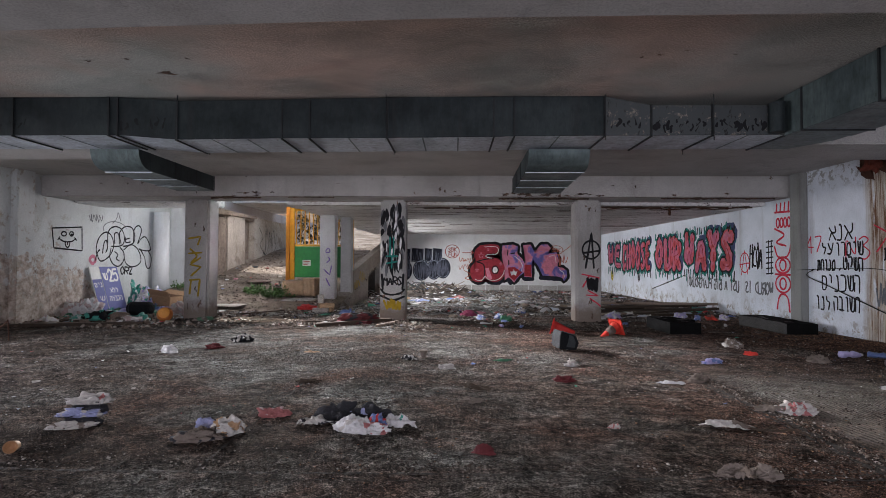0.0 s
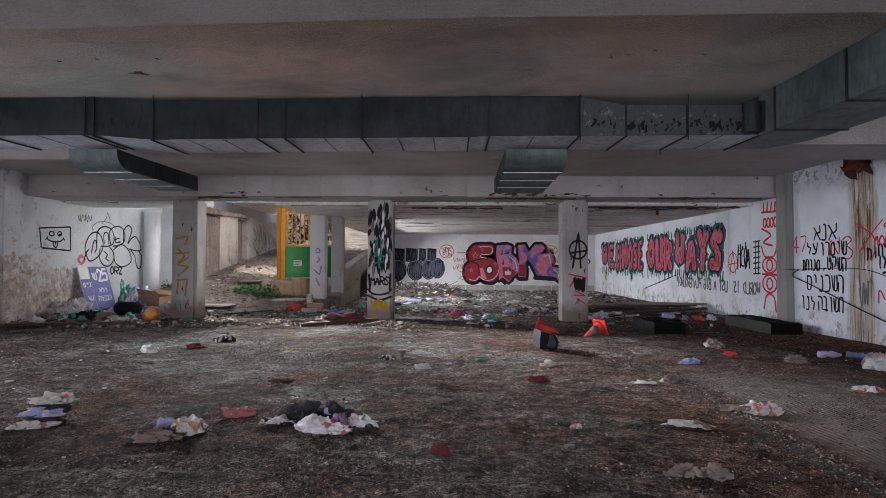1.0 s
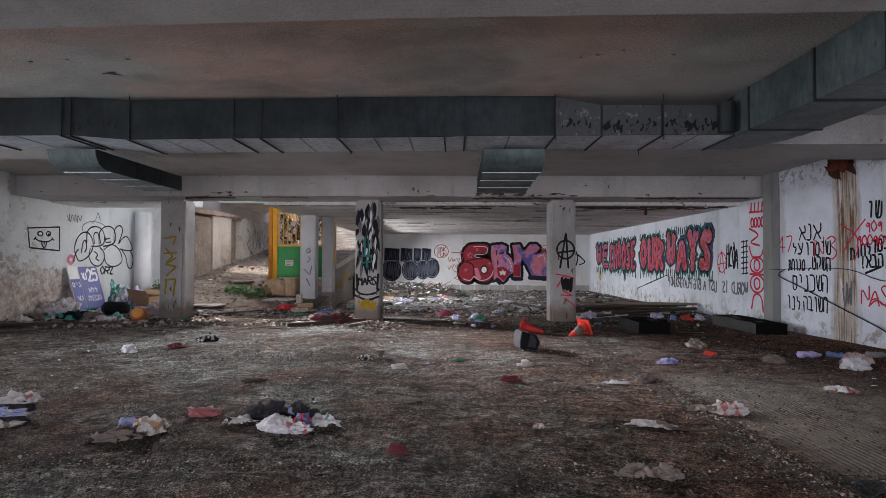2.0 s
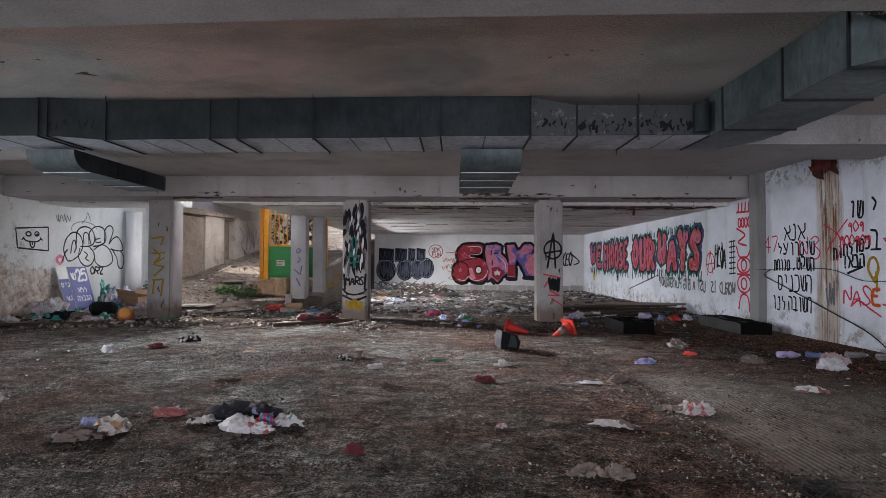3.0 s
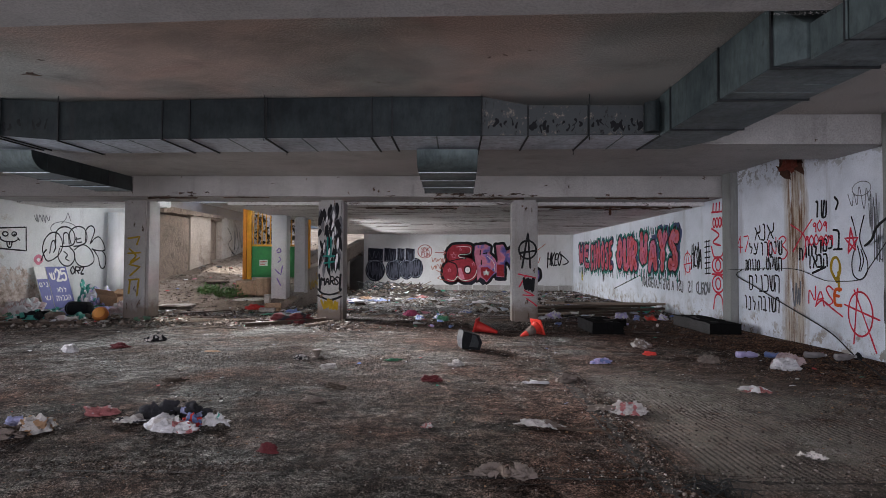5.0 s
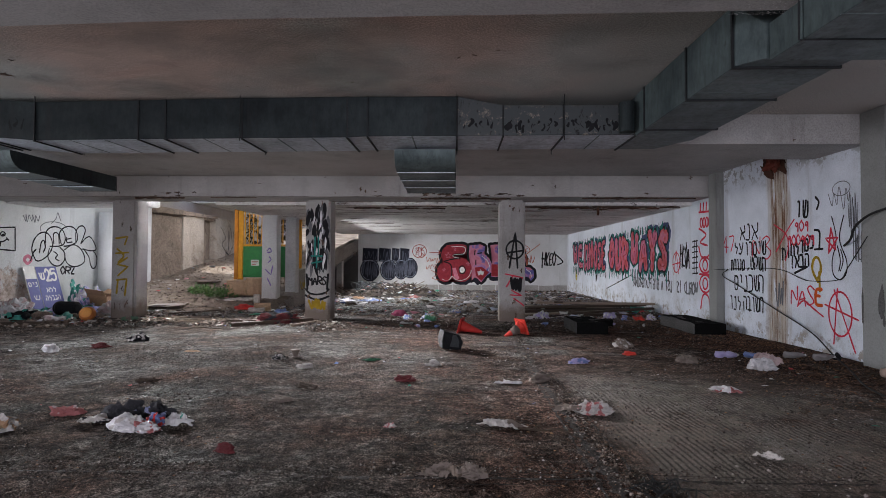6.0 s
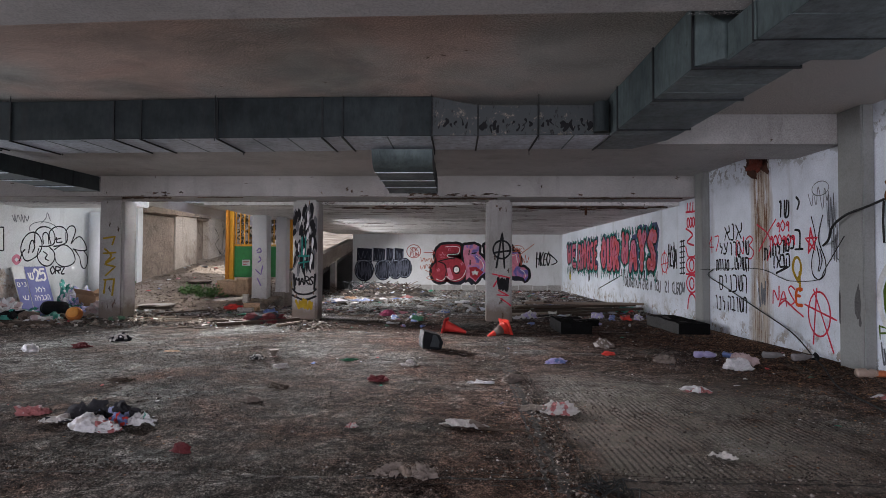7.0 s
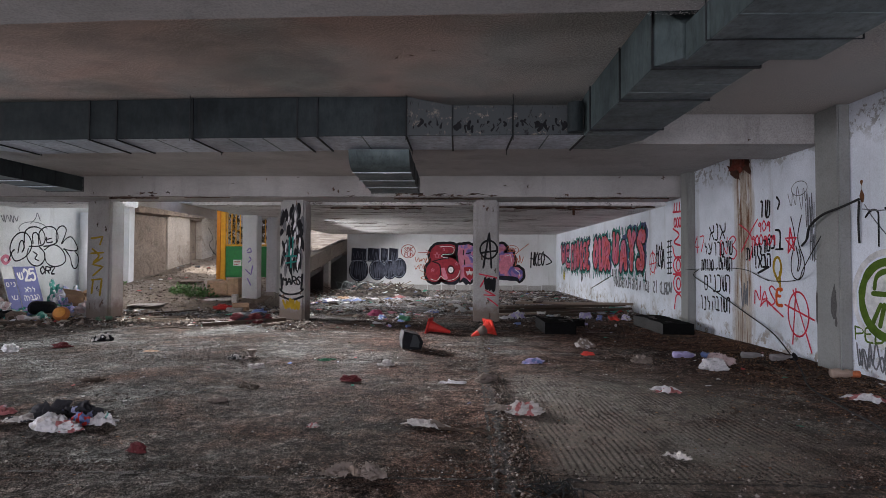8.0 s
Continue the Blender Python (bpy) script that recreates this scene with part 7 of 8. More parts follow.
for i, (x, y, w, h, ms, lab) in enumerate(((5.35, 12.0, 0.34, 0.2, [lilac_plastic, white_plastic], "lilac and white film between the plinths"), (5.62, 11.7, 0.26, 0.16, [blue_plastic, lilac_plastic], "blue film between the plinths"),
                                           (5.95, 11.8, 0.44, 0.14, [orange_plastic, cloth_grey], "orange wrapper between the plinths"), (6.2, 11.7, 0.3, 0.16, [white_plastic, lilac_plastic], "pale film between the plinths"),
                                           (3.75, 11.9, 0.42, 0.2, [lilac_plastic, white_plastic], "lilac film beside the column"), (3.45, 11.8, 0.36, 0.1, [white_plastic], "white film beside the column"),
                                           (6.6, 13.7, 0.8, 0.2, [teal_plastic], "teal film at the foot of the wall"), (1.05, 11.7, 0.34, 0.15, [blue_plastic, white_plastic], "pale blue bag in the litter"), (0.62, 11.5, 0.30, 0.14, [blue_plastic, white_plastic], "crushed blue film in the litter"),
                                           (1.7, 13.0, 0.3, 0.14, [white_plastic, blue_plastic], "pale bag in the litter"), (2.4, 13.4, 0.34, 0.16, [white_plastic], "white bag in the litter"))):
    crumple("plastic_bag", x, y, (w * 0.72, w * 0.5, h * 0.7), ms, lab, "plastic bag", 201 + i, 40 * i, 0.75, 4)
for i, (x0, y0, x1, y1, w, z0, z1) in enumerate(((3.6, 13.5, 6.9, 14.0, 0.34, 0.10, 0.14), (4.0, 14.4, 7.0, 13.5, 0.28, 0.15, 0.20), (4.6, 12.9, 6.8, 13.1, 0.18, 0.0, 0.12), (5.2, 15.2, 4.4, 13.6, 0.12, 0.1, 0.22))):
    plank("board", x0, y0, x1, y1, w, 0.05, wood_dark if i != 1 else wood_pale, "rotten board in a low pile by the wall", "wood", z0, z1, 70 + i)
crumple("green_scrap", 1.15, 11.2, (0.22, 0.15, 0.12), [green_plastic], "green plastic scrap in the litter", "plastic", 55)
bricks = thing("brick_stack", rest(-3.45, 12.9), "cream broken bricks stacked on rubble", "bricks")
for j, (x, y, z, t) in enumerate(((0, 0, 0, 5), (0.1, 0.16, 0, -14), (0.14, 0.02, 0.12, 30))):
    bm = bmesh.new(); box(bm, -0.2, 0.2, -0.07, 0.07, 0, 0.115); bevelled(bm, 0.012, 1); bmesh.ops.transform(bm, verts=bm.verts, matrix=Matrix.Translation((x, y, z)) @ pose(0, 0, 0, 0, 0, t))
    part("brick", bm, tan_stone if j else stone_mat, bricks)
bm = bmesh.new(); box(bm, -0.07, 0.07, -0.06, 0.06, 0.24, 0.46); bevelled(bm, 0.012, 1); part("brick", bm, stone_mat, bricks)

# block and weeds at the foot of the ramp
def hewn(x, y, z, size, label, seed, turn):
    """A roughly squared stone with chipped edges."""
    bm = bmesh.new()
    bmesh.ops.create_cube(bm, size=1)
    bmesh.ops.subdivide_edges(bm, edges=bm.edges[:], cuts=5, use_grid_fill=True)
    for v in bm.verts:
        p = v.co.copy()
        far = sorted(abs(c) for c in p)
        chip = 0.06 if far[1] > 0.45 else 0.0
        p *= 1 - chip + 0.09 * noise.fractal(p * 2.5 + Vector((seed, 0, seed)), 1, 2, 4)
        v.co = Vector((p.x * size[0], p.y * size[1], (p.z + 0.47) * size[2]))
    ob = new("stone_block", mesh_of("stone_block", bm, tan_stone))
    ob.matrix_basis = pose(x, y, z, 0, 0, turn)
    return tagged(ob, label, "stone")


hewn(-4.72, 14.75, ramp_height(-4.72, 14.75), (0.62, 0.5, 0.46), "large tan stone block below the gate", 61, 4)
hewn(-4.18, 14.62, ramp_height(-4.18, 14.62), (0.40, 0.42, 0.52), "upright tan stone block by the post", 62, -12)
chunk("kerb_stone", -4.3, 14.05, (1.1, 0.3, 0.16), stone_mat, "low grey kerb stone before the post", "kerb", 63, 6, 0.14)
chunk("slab", -6.1, 13.4, (0.95, 0.55, 0.06), stone_mat, "flat pale concrete slab on the ramp foot", "slab", 64, 8, 0.10)
chunk("slab", -6.3, 16.0, (0.75, 0.7, 0.06), brown_stone, "flat brown concrete slab on the ramp", "slab", 65, 30, ramp_height(-6.3, 16.0) - floor_height(-6.3, 16.0))
k = Mat("weed_leaf", 0.6)
k.colour(k.mix(k.island(), (0.035, 0.10, 0.02, 1), (0.10, 0.19, 0.05, 1)))
weed_mat = k.m


def weed(x, y, z, r, n, seed, label):
    """A low clump of weeds: stems with many small leaves."""
    rng = random.Random(seed)
    ob = thing("weed", (x, y, z), label, "plant", "weeds on the ramp")
    stems, leaves = bmesh.new(), bmesh.new()
    for i in range(n):
        a, d = rng.uniform(0, 6.28), r * math.sqrt(rng.random())
        h = rng.uniform(0.12, 0.34) * (1.2 - 0.6 * d / r)
        px, py = d * math.cos(a), d * math.sin(a) * 0.7
        tip = Vector((px * 1.25, py * 1.25, h))
        tube(stems, [(px, py, -0.05), (px * 1.1, py * 1.1, h * 0.6), tuple(tip)], 0.004, 3)
        for j in range(9):
            s = rng.uniform(0.25, 1.0)
            p = Vector((px, py, 0)).lerp(tip, s)
            t = Vector((rng.uniform(-1, 1), rng.uniform(-1, 1), rng.uniform(-0.2, 0.9))).normalized() * rng.uniform(0.04, 0.09)
            q = t.cross(Vector((rng.uniform(-1, 1), rng.uniform(-1, 1), 1))).normalized() * t.length * 0.32
            leaves.faces.new([leaves.verts.new(v) for v in (p, p + t * 0.5 + q, p + t, p + t * 0.5 - q)])
    part("stems", stems, weed_mat, ob)
    part("leaves", leaves, weed_mat, ob)
    return ob


def vine(x0, x1, y, z0, z1, n, seed, label):
    """A withered climber on the bars: thin stems and many small leaves."""
    rng = random.Random(seed)
    ob = thing("climbing_vine", (x0, y, z0), label, "plant")
    stems, leaves = bmesh.new(), bmesh.new()
    w, h = x1 - x0, z1 - z0
    for i in range(14):
        a = rng.uniform(0, w)
        tube(stems, [(a, 0, -0.9), (a + rng.uniform(-0.1, 0.1), 0.02, 0.2), (a + rng.uniform(-0.15, 0.15), 0.0, h * 0.6), (a + rng.uniform(-0.2, 0.2), 0.02, h * rng.uniform(0.7, 1.0))], 0.006, 4)
    while len(leaves.faces) < n:
        p = Vector((rng.uniform(0, w), rng.uniform(-0.03, 0.10), rng.uniform(0, h)))
        if noise.noise(Vector((p.x * 4, p.z * 3, seed))) < -0.12:
            continue
        t = Vector((rng.uniform(-1, 1), rng.uniform(-0.6, 0.6), rng.uniform(-1, 0.5))).normalized() * rng.uniform(0.05, 0.11)
        q = t.cross(Vector((rng.uniform(-0.4, 0.4), 1, rng.uniform(-0.4, 0.4)))).normalized() * t.length * 0.36
        leaves.faces.new([leaves.verts.new(v) for v in (p, p + t * 0.5 + q, p + t, p + t * 0.5 - q)])
    part("stems", stems, wood_dark, ob)
    part("leaves", leaves, vine_leaf, ob)
    return ob


k = Mat("withered_leaf_mix", 0.8)
k.colour(k.ramp(k.island(), (0.0, (0.012, 0.016, 0.012, 1)), (0.55, (0.05, 0.045, 0.015, 1)), (0.8, (0.22, 0.11, 0.02, 1)), (1.0, (0.34, 0.18, 0.03, 1))))
vine_leaf = k.m
vine(-5.0, -3.4, 15.86, 1.80, 2.75, 620, 5, "withered brown climber behind the gate bars")
weed(-5.5, 14.55, ramp_height(-5.5, 14.55), 0.55, 60, 1, "green weed clump at the ramp foot")
weed(-5.05, 14.35, ramp_height(-5.05, 14.35), 0.4, 45, 2, "low green weeds by the stone block")
weed(-5.9, 14.8, ramp_height(-5.9, 14.8), 0.35, 30, 3, "small green weeds on the rubble")
weed(-8.0, 14.6, ramp_height(-8.0, 14.6), 0.35, 26, 4, "dry green weeds by the round column")

# ---- countless small stuff ----
def scatter(name, label, category, places, shape, mat, z=0.0, height=floor_height):
    """Many small bodies in one mesh. places: rows of x, y, size; shape: verts and faces of one body."""
    sv, sf = np.array(shape[0], float), shape[1]
    r = np.random.RandomState(len(places))
    verts, faces = [], []
    for i, (x, y, s) in enumerate(places):
        a, b = r.uniform(0, 6.28), r.uniform(-0.5, 0.5)
        ca, sa, cb, sb = math.cos(a), math.sin(a), math.cos(b), math.sin(b)
        rot = np.array([[ca, -sa, 0], [sa, ca, 0], [0, 0, 1]]) @ np.array([[1, 0, 0], [0, cb, -sb], [0, sb, cb]])
        q = (sv * r.uniform(0.6, 1.4, sv.shape)) @ rot.T * s
        q[:, 2] += height(x, y) + z - q[:, 2].min() * 0.7
        q[:, 0] += x
        q[:, 1] += y
        o = i * len(sv)
        verts.extend(map(tuple, q))
        faces.extend([tuple(o + k2 for k2 in f) for f in sf])
    me = bpy.data.meshes.new(name)
    me.from_pydata(verts, [], faces)
    me.materials.append(mat)
    return tagged(new(name, me), label, category, "", "stuff")


PEBBLE = ([(1, 0, 0), (0, 0.8, 0), (-1, 0, 0), (0, -0.8, 0), (0, 0, 0.7), (0, 0, -0.5)], [(0, 1, 4), (1, 2, 4), (2, 3, 4), (3, 0, 4), (1, 0, 5), (2, 1, 5), (3, 2, 5), (0, 3, 5)])
FLAKE = ([(-1, -0.6, 0), (0.9, -0.7, 0.15), (1, 0.6, -0.05), (-0.8, 0.7, 0.2), (0, 0, 0.28)], [(0, 1, 4), (1, 2, 4), (2, 3, 4), (3, 0, 4)])

k = Mat("gravel_mix", 0.9)
c = k.ramp(k.island(), (0.0, (0.010, 0.007, 0.005, 1)), (0.5, (0.05, 0.034, 0.025, 1)), (0.86, (0.11, 0.085, 0.07, 1)), (1.0, (0.34, 0.31, 0.28, 1)))
k.colour(c)
gravel_mat = k.m
k = Mat("rubble_mix", 0.9)
k.colour(k.ramp(k.island(), (0.0, (0.025, 0.018, 0.013, 1)), (0.4, (0.12, 0.085, 0.065, 1)), (0.75, (0.24, 0.19, 0.155, 1)), (1.0, (0.46, 0.42, 0.38, 1))))
rubble_mat = k.m
k = Mat("ramp_stone_mix", 0.95)
k.colour(k.ramp(k.island(), (0.0, (0.05, 0.036, 0.027, 1)), (0.5, (0.13, 0.10, 0.078, 1)), (0.85, (0.22, 0.18, 0.15, 1)), (1.0, (0.42, 0.38, 0.34, 1))))
ramp_stone_mat = k.m
k = Mat("dry_leaf_mix", 0.9)
k.colour(k.ramp(k.island(), (0.0, (0.05, 0.025, 0.014, 1)), (0.5, (0.17, 0.08, 0.04, 1)), (0.9, (0.32, 0.18, 0.09, 1))))
leaf_mat = k.m
k = Mat("litter_scrap_mix", 0.7)
r4 = k.t.nodes.new("ShaderNodeValToRGB")
r4.color_ramp.interpolation = "CONSTANT"
for p, col in ((0.0, (0.62, 0.61, 0.59, 1)), (0.34, (0.36, 0.33, 0.30, 1)), (0.55, (0.16, 0.12, 0.09, 1)), (0.72, (0.50, 0.54, 0.62, 1)), (0.80, (0.10, 0.16, 0.42, 1)), (0.85, (0.42, 0.05, 0.05, 1)), (0.90, (0.04, 0.24, 0.16, 1)), (0.94, (0.5, 0.22, 0.26, 1)), (0.97, (0.02, 0.02, 0.02, 1))):
    e = r4.color_ramp.elements.new(p) if p else r4.color_ramp.elements[0]
    e.position, e.color = p, col
r4.color_ramp.elements[-1].color = (0.02, 0.02, 0.02, 1)
k.link(k.island(), r4.inputs[0])
k.colour(r4.outputs[0])
scrap_mat = k.m

R = np.random.RandomState(4)


def free(x, y):
    return not ((3.9 < x < 4.55 and 9.2 < y < 10.4) or (6.0 < x < 6.8 and 9.3 < y < 11.0) or x < -8.9 or x > 7.05)


def field(n, x0, x1, y0, y1, s0, s1, patchy=0.0, scale=0.7):
    out = []
    while len(out) < n:
        x, y = R.uniform(x0, x1), R.uniform(y0, y1)
        if free(x, y) and (not patchy or noise.fractal(Vector((x * scale, y * scale, 11)), 1, 2, 4) > R.uniform(-patchy, patchy)):
            out.append((x, y, s0 * (s1 / s0) ** (R.uniform() ** 2.2)))
    return out


grit = field(6000, -4.8, 6.8, 2.2, 7.5, 0.006, 0.016, 0.12, 1.1) + field(40000, -4.8, 6.8, 2.2, 6.8, 0.0022, 0.0095, 0.3, 1.4) + field(16000, -7.5, 7.0, 6.0, 11.5, 0.004, 0.016, 0.3) + field(7000, -8.9, 7.0, 9.6, 13.5, 0.006, 0.035, 0.3)
for x0, y0, x1, y1, n in ((-7, 3.14, 6.9, 3.14, 2600), (2.72, 1.8, 2.8, 10.8, 3200), (-1.5, 1.8, -1.45, 10.8, 500), (-8.5, 6.62, 6.9, 6.62, 900)):
    for i in range(n):
        t = R.uniform()
        x, y = x0 + (x1 - x0) * t + R.normal(0, 0.06), y0 + (y1 - y0) * t + R.normal(0, 0.06)
        if free(x, y):
            grit.append((x, y, R.uniform(0.003, 0.012)))
crumbs = [(2.74 + R.normal(0, 0.035), y, 0.004 * 4.5 ** (R.uniform() ** 2)) for y in R.uniform(2.7, 5.8, 420)]
scatter("joint_crumbs", "broken pale mortar crumbs along the floor joint", "rubble", crumbs, PEBBLE, rubble_mat)
scatter("pale_grit", "fine pale grit and mortar dust over the floor", "gravel", field(15000, -4.8, 6.8, 2.2, 5.5, 0.0014, 0.006, 0.3, 1.7) + field(5000, -7.5, 7.0, 5.5, 10.0, 0.003, 0.010, 0.3), PEBBLE, rubble_mat, 0.0, floor_relief)
scatter("gravel", "loose gravel and grit over the floor", "gravel", grit, PEBBLE, gravel_mat, 0.0, floor_relief)
leaves = [(7.0 - abs(R.normal(0, 0.9)), y, R.uniform(0.005, 0.015)) for y in R.uniform(3.0, 12.0, 7500)]
leaves += field(3000, -4, 7, 2.2, 11, 0.004, 0.011, 0.3)
scatter("dry_leaves", "brown dry leaves blown against the wall", "leaves", [q for q in leaves if free(q[0], q[1])], FLAKE, leaf_mat, 0.002)
rubble = field(2600, -4.0, 7.0, 11.6, 24.0, 0.012, 0.085, 0.3) + field(3600, -8.8, -0.5, 9.4, 13.4, 0.010, 0.06, 0.3) + field(500, -8.9, -6.2, 9.6, 11.5, 0.015, 0.09, 0.3)
scatter("rubble", "broken plaster rubble strewn over the rear floor", "rubble", rubble, PEBBLE, rubble_mat)
scraps = field(1000, -3.4, 7.0, 11.6, 24.0, 0.03, 0.15, 0.3) + field(620, -8.8, 2.0, 9.9, 13.6, 0.015, 0.08, 0.2) + field(420, -7, 7, 4, 10.5, 0.007, 0.035) + field(620, -8.8, -6.0, 10.0, 14.4, 0.03, 0.12)
scatter("litter_scraps", "torn paper and plastic scraps over the floor", "litter", scraps, FLAKE, scrap_mat, 0.004)
ramp_stones = [(R.uniform(-8.0, -2.95), 13.0 + 13 * R.uniform() ** 1.3, 0.005 * 9 ** (R.uniform() ** 3.2)) for i in range(14000)]
scatter("ramp_rubble", "loose rubble and stones on the ramp", "rubble", ramp_stones, PEBBLE, ramp_stone_mat, 0.0, ramp_height)
scatter("ramp_scraps", "paper and plastic scraps on the ramp", "litter", [(R.uniform(-8.0, -3.9), R.uniform(12.8, 19.0), R.uniform(0.03, 0.1)) for i in range(60)], FLAKE, scrap_mat, 0.01, ramp_height)
bank_stones = [(R.uniform(-10, 0), R.uniform(25.4, 40), R.uniform(0.03, 0.12)) for i in range(1500)]
scatter("bank_stones", "stones and dry clods on the earth bank", "rubble", bank_stones, PEBBLE, gravel_mat, 0.0, slope_height)

# heap of broken furniture and wires before the rear wall
def mound_height(x, y):
    d = math.hypot((x + 0.9) / 2.1, (y - 20.6) / 1.9)
    return gz(x, y) - 0.05 + max(0.0, 1 - d * d) * 0.42 + (noise.fractal(Vector((x * 2, y * 2, 1)), 1, 2, 4) * 0.14 if d < 1.1 else 0)


solid("debris_mound", sheet(50, 46, -3.0, 1.4, 18.5, 22.8, mound_height), heap_mat, "heap of dark rubbish and soil before the rear wall", "heap", smooth=True, kind="stuff")
scatter("heap_scraps", "torn scraps over the rubbish heap", "litter", [(R.normal(-0.9, 0.9), R.normal(20.3, 0.8), R.uniform(0.02, 0.09)) for i in range(260)], FLAKE, scrap_mat, 0.02, mound_height)
scatter("heap_rubble", "dark clods over the rubbish heap", "rubble", [(R.normal(-0.9, 0.9), R.normal(20.3, 0.8), R.uniform(0.012, 0.06)) for i in range(1400)], PEBBLE, gravel_mat, 0.0, mound_height)
rng = random.Random(23)
for i in range(90):
    x, y, a = rng.gauss(-1.0, 0.9), rng.gauss(20.2, 0.6), rng.uniform(0, 6.28)
    l = rng.uniform(0.25, 0.8)
    z = mound_height(x, y) - floor_height(x, y) - 0.03
    plank("stick", x, y, x + l * math.cos(a) * 0.8, y + l * math.sin(a) * 0.5, rng.uniform(0.015, 0.05), 0.025, (wood_dark, wood_dark, wood_dark, wood_pale)[i % 4], "broken stick in the rubbish heap", "wood", max(0, z), max(0.0, z + rng.uniform(-0.15, 0.28)), i * 1.3)
for i in range(6):
    x, y = rng.uniform(-2.3, -1.2), rng.uniform(18.6, 20.0)
    bm = bmesh.new()
    tube(bm, [(x + 0.35 * math.cos(t) + 0.1 * t, y + 0.1 * math.sin(t), 0.3 + 0.16 * math.sin(t * 1.7 + i)) for t in (0, 1, 2, 3, 4, 5, 6)], 0.018, 5)
    solid("hose", bm, grey_plastic, "pale corrugated hose looped in the rubbish", "hose", group="hoses", smooth=True)
for i, (x, y, s, ms, lab) in enumerate(((-2.0, 16.6, 0.7, [white_plastic, blue_plastic], "pale blue plastic sheet"), (-1.2, 16.9, 0.8, [blue_plastic, white_plastic], "blue and white plastic sheet"), (-0.4, 18.2, 0.6, [cloth_grey], "brown sacking"), (0.2, 18.6, 0.7, [cloth_pink, cloth_white], "pale pink foam"),
                                        (-1.8, 18.0, 0.55, [cardboard], "brown cardboard"), (0.9, 19.2, 0.5, [black_plastic], "black bag"), (1.3, 17.5, 0.45, [white_plastic], "white bag"), (2.2, 16.2, 0.4, [white_plastic], "white bag"), (3.4, 18.6, 0.45, [white_plastic], "white bag"), (4.8, 18.2, 0.4, [cloth_grey], "grey sack"))):
    rag("plastic_sheet", x, y, s * 1.5, s, ms, lab + " on the rear floor", "plastic", 200 + i, 30 * i, 0.16, 18)

# ---- wear on beams and ceilings ----
k = Mat("exposed_rusty_concrete", 0.95)
k.colour(k.ramp(k.noise(9, 7, 0.8, (1, 2.5, 1)), (0.34, (0.02, 0.013, 0.01, 1)), (0.5, (0.08, 0.05, 0.035, 1)), (0.62, (0.20, 0.12, 0.08, 1)), (0.72, (0.42, 0.38, 0.33, 1))))
k.bump(k.noise(14, 6, 0.8), 1.0, 0.03)
spall_mat = k.m


def spall(parent, x0, x1, y, w, z, seed, label="strip of broken plaster with rusty steel"):
    """A long ragged strip where the plaster has come off a soffit."""
    bm = bmesh.new()
    n = int((x1 - x0) / 0.03)
    prev = None
    for i in range(n + 1):
        x = x0 + (x1 - x0) * i / n
        f = noise.fractal(Vector((x * 4.1, seed, 0)), 0.8, 2.2, 5)
        g = noise.fractal(Vector((x * 3.1, seed, 8)), 0.8, 2.2, 5)
        end = min(1.0, 3.0 * min(i, n - i) / max(1, n) + 0.05)
        a, b = y - w * max(0.03, 0.45 + 1.3 * f) * end, y + w * max(0.03, 0.45 + 1.3 * g) * end
        row = [bm.verts.new((x, a, z - 0.003)), bm.verts.new((x, (a + b) / 2, z - min(0.03, w * 0.3) - min(0.03, w * 0.3) * abs(f))), bm.verts.new((x, b, z - 0.003))]
        if prev:
            bm.faces.new((prev[0], prev[1], row[1], row[0]))
            bm.faces.new((prev[1], prev[2], row[2], row[1]))
        prev = row
    return part("spalling", bm, spall_mat, parent, label)


beam_front = bpy.data.objects["beam_1"]
rear = bpy.data.objects["ceiling_rear"]
front_c = bpy.data.objects["ceiling"]
for i, (x0, x1, y, w) in enumerate(((-0.75, 1.5, 12.1, 0.15), (3.3, 6.9, 11.75, 0.18), (0.1, 2.0, 11.7, 0.08), (3.7, 6.6, 12.2, 0.10), (3.4, 5.2, 11.95, 0.08), (-3.6, -0.9, 11.72, 0.06), (-0.3, 2.2, 13.3, 0.05), (0.4, 2.6, 14.6, 0.06))):
    x = x0
    while x < x1:
        l = min(x1 - x, 0.5 + 2.4 * abs(noise.noise(Vector((x * 3.3, i * 2.7, 1)))))
        if l > 0.15:
            spall(rear, x, x + l, y + 0.10 * noise.noise(Vector((x * 2.1, i * 1.9, 5))), w * (0.6 if i else 1.0), 2.55, 3.0 + i * 1.7 + x)
        x += l + 0.05 + 0.3 * abs(noise.noise(Vector((x * 4.1, i * 3.1, 2))))
rng = random.Random(41)
for i in range(54):
    x, y = rng.uniform(-2.6, 6.2), 11.65 + 7.0 * rng.random() ** 1.6
    spall(rear, x, min(6.95, x + rng.uniform(0.3, 1.8)), y, rng.uniform(0.006, 0.026) * (1 + 0.12 * (y - 11.6)), 2.552, 100 + i * 2.9, "")
for i, (x0, x1, y, w) in enumerate(((0.95, 2.9, 10.85, 0.20), (-5.3, -4.2, 10.75, 0.13), (-8.8, 6.9, 10.62, 0.018), (-8.8, 6.9, 11.5, 0.03), (-3.6, -2.6, 10.7, 0.06), (4.4, 6.8, 10.75, 0.09))):
    spall(beam_front, x0, x1, y, w, 2.63, 40.0 + i * 2.3)


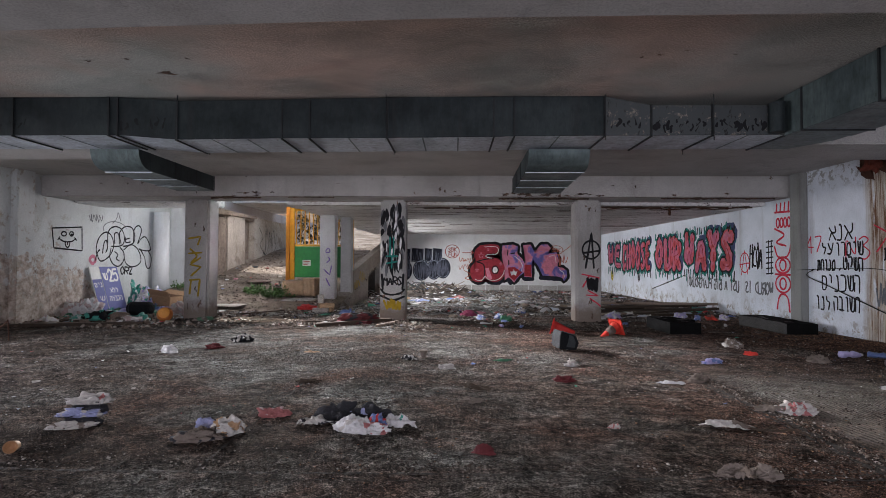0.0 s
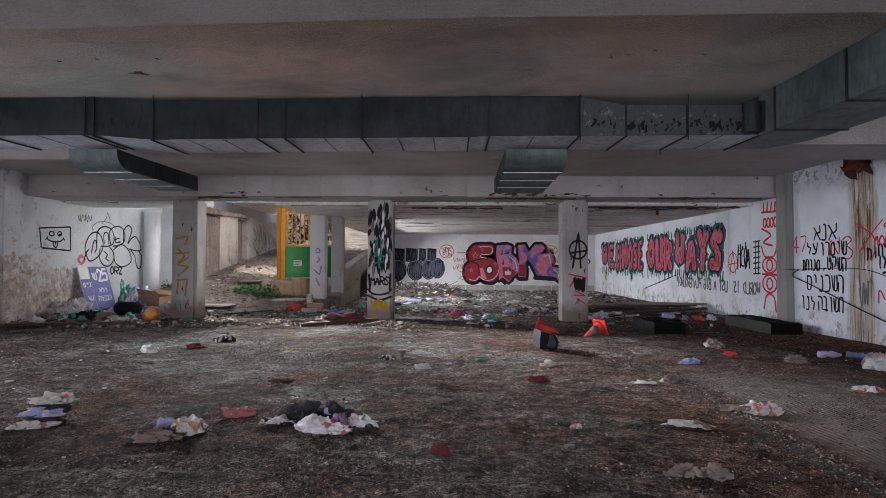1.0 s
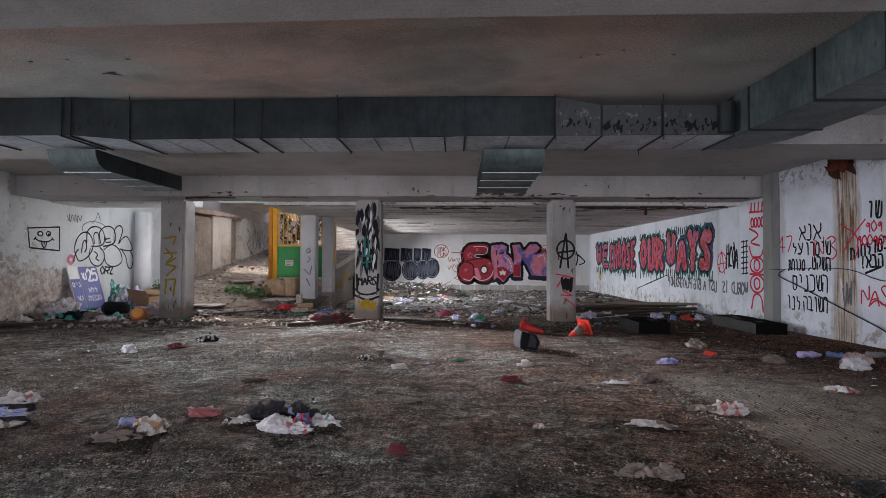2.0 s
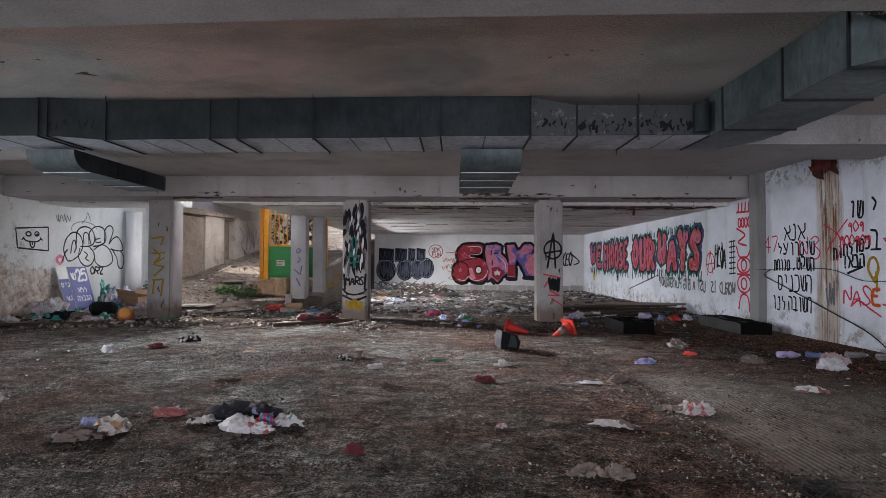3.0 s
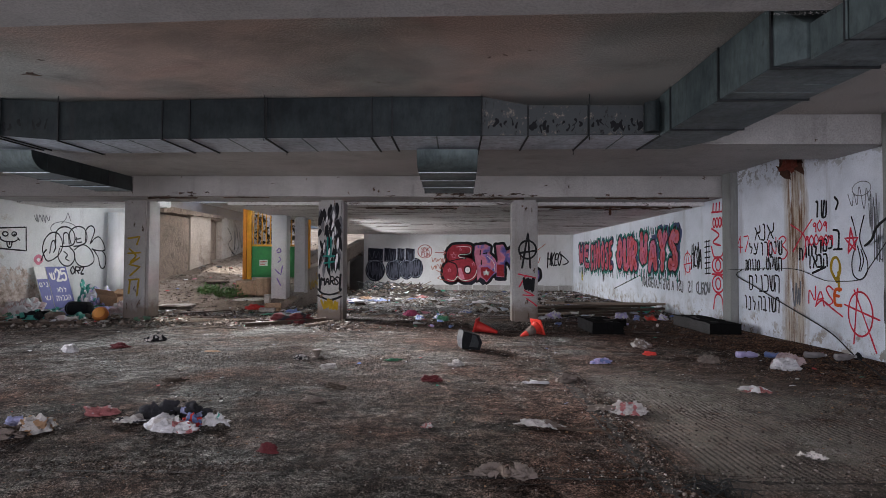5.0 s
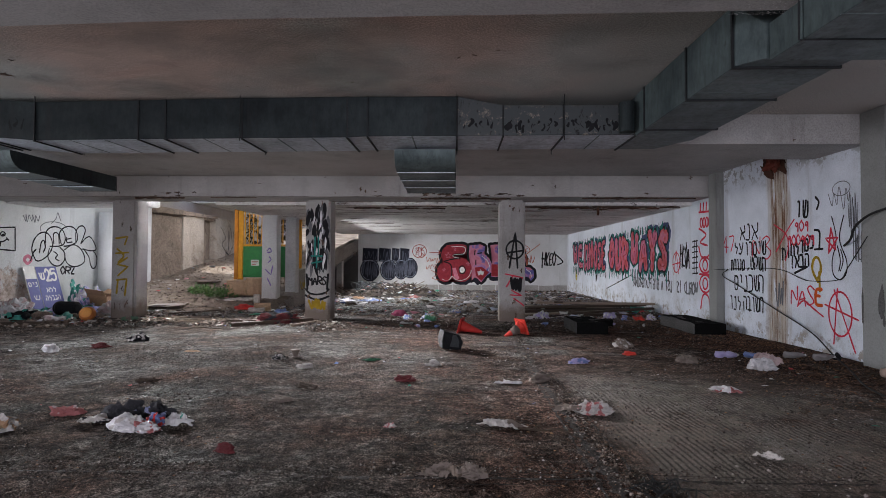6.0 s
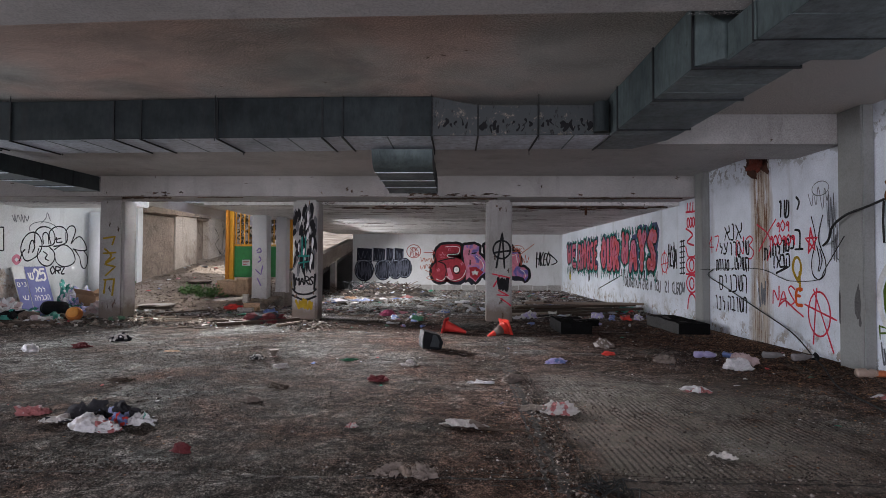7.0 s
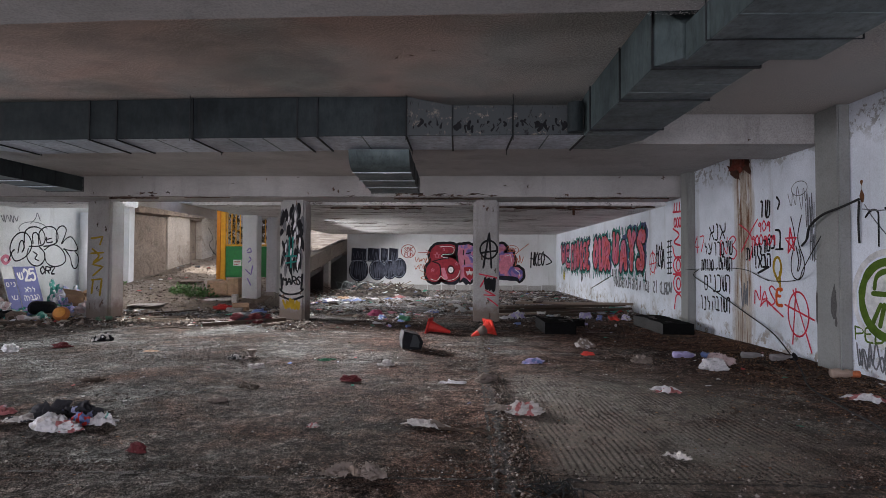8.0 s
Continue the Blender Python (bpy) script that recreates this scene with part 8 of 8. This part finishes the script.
def chip(parent, x, y, w, h, z0, seed, axis="y"):
    """A ragged spot where paint has flaked off."""
    bm = bmesh.new()
    pts = []
    for i in range(18):
        a = 2 * math.pi * i / 18
        r = 0.5 + 0.9 * noise.fractal(Vector((math.cos(a) * 1.3, math.sin(a) * 1.3, seed)), 0.8, 2.2, 4)
        r = max(0.12, r)
        u, v = r * w / 2 * math.cos(a), r * h / 2 * math.sin(a)
        pts.append((x + u, y + v, z0 - 0.004) if axis == "z" else (x + u, z0 - 0.004, y + v))
    c = (x, y, z0 - 0.008) if axis == "z" else (x, z0 - 0.008, y)
    cv = bm.verts.new(c)
    vs = [bm.verts.new(p) for p in pts]
    for i in range(18):
        bm.faces.new((cv, vs[i], vs[(i + 1) % 18]))
    return part("flaked_spot", bm, spall_mat, parent, "dark flaked spot")


for i, (x, y, w, h) in enumerate(((-3.0, 5.1, 0.30, 0.13), (-3.2, 4.75, 0.10, 0.05), (-2.6, 4.75, 0.10, 0.05), (-3.6, 4.8, 0.12, 0.05), (1.9, 4.7, 0.12, 0.05), (2.1, 4.6, 0.10, 0.05), (1.75, 4.75, 0.06, 0.08), (-1.0, 3.75, 0.05, 0.03), (0.6, 5.4, 0.07, 0.03), (2.6, 4.7, 0.06, 0.03), (-0.6, 5.5, 0.05, 0.03))):
    chip(front_c, x, y, w, h, 3.2, i * 3.3, "z")
rng = random.Random(77)
for i in range(26):
    chip(beam_front, rng.uniform(-8.5, 6.9), rng.uniform(2.68, 3.15), rng.uniform(0.03, 0.14), rng.uniform(0.03, 0.10), 10.6, i * 1.9)
for nm, col in (("w", column_w), ("m", column_m), ("e", column_e)):
    cx = {"w": -5.82, "m": -1.38, "e": 2.97}[nm]
    for i in range(9):
        chip(col, cx + rng.uniform(-0.2, 0.2), rng.choice((rng.uniform(2.3, 2.6), rng.uniform(0.0, 0.4), rng.uniform(0.4, 2.3))), rng.uniform(0.03, 0.12), rng.uniform(0.05, 0.22), 11.15, i * 2.7)
for i in range(26):
    x = rng.choice((rng.uniform(-5.1, -4.2), rng.uniform(0.9, 3.1), rng.uniform(0.9, 3.1), rng.uniform(-8.0, 6.8)))
    chip(beam_front, x, rng.uniform(2.635, 2.70), rng.uniform(0.12, 0.42), rng.uniform(0.03, 0.09), 10.6, 80 + i * 1.7)
beam_a = bpy.data.objects["beam_2"]
for i in range(12):
    chip(beam_a, rng.uniform(-8.0, 6.9), rng.uniform(2.85, 3.15), rng.uniform(0.03, 0.10), rng.uniform(0.02, 0.06), 6.62, 50 + i * 1.9)

# old black smears on the duct's front
rng = random.Random(9)
for x0, x1, n in ((2.32, 2.9, 13), (3.02, 3.6, 13), (1.8, 2.2, 6), (-6.2, -5.1, 16), (-4.0, -3.4, 7)):
    for i in range(n):
        u, v = x0 + (x1 - x0) * (i + rng.uniform(0, 0.6)) / n, rng.uniform(2.80, 2.90)
        q = curve((u, v + rng.uniform(0.02, 0.07)), (u + rng.uniform(-0.02, 0.02), v + 0.02), (u + rng.uniform(-0.03, 0.03), v - rng.uniform(0.0, 0.05)))
        painted("smear", [q], rng.uniform(0.012, 0.035), black_spray, duct, lambda u, v, e=0.0: (u, DUCT_Y0 - 0.004 - e, v - 2.7), "", 0.9)

# rust stub pipe hanging under the rear slab
bm = bmesh.new()
tube(bm, [(5.05, 11.85, 2.6), (5.05, 11.85, 2.4), (5.05, 11.86, 2.36)], 0.03, 8)
solid("pipe_stub", bm, rust_dark, "short rusty pipe stub under the slab", "pipe", "structure")
bm = bmesh.new()
tube(bm, [(3.6, 11.80, 2.53), (4.0, 11.86, 2.50), (4.6, 11.80, 2.52), (5.1, 11.88, 2.49), (5.6, 11.80, 2.53), (6.1, 11.84, 2.50), (6.6, 11.76, 2.53)], 0.013, 8)
solid("pipe_run", bm, rust_dark, "rusty pipe along the broken slab edge", "pipe", "structure")

# bare block course along the foot of the rear wall
bare_block = plaster("bare_grey_block", grey(0.46, 0.03), grey(0.30, 0.06), grey(0.08, 0.1), 0.5).m
for i in range(13):
    x = -1.9 + i * 0.69
    bm = bmesh.new()
    box(bm, x + 0.012, x + 0.67, NORTH - 0.008, NORTH - 0.002, -0.17, 0.10 + 0.05 * noise.noise(Vector((i * 1.7, 0, 0))))
    part("block", bm, bare_block, north)

# pale paint flecks left on the near beam by the duct
flecks = [(3.55 + 0.95 * R.uniform() ** 0.8, 3.53 - abs(R.normal(0, 0.09)), R.uniform(0.0015, 0.0045)) for i in range(650)]
scatter("paint_flecks", "pale paint flecks hanging from the beam", "paint flecks", flecks, FLAKE, paint("fleck_white", (0.75, 0.75, 0.75, 1)), 0.0, lambda x, y: 2.977)
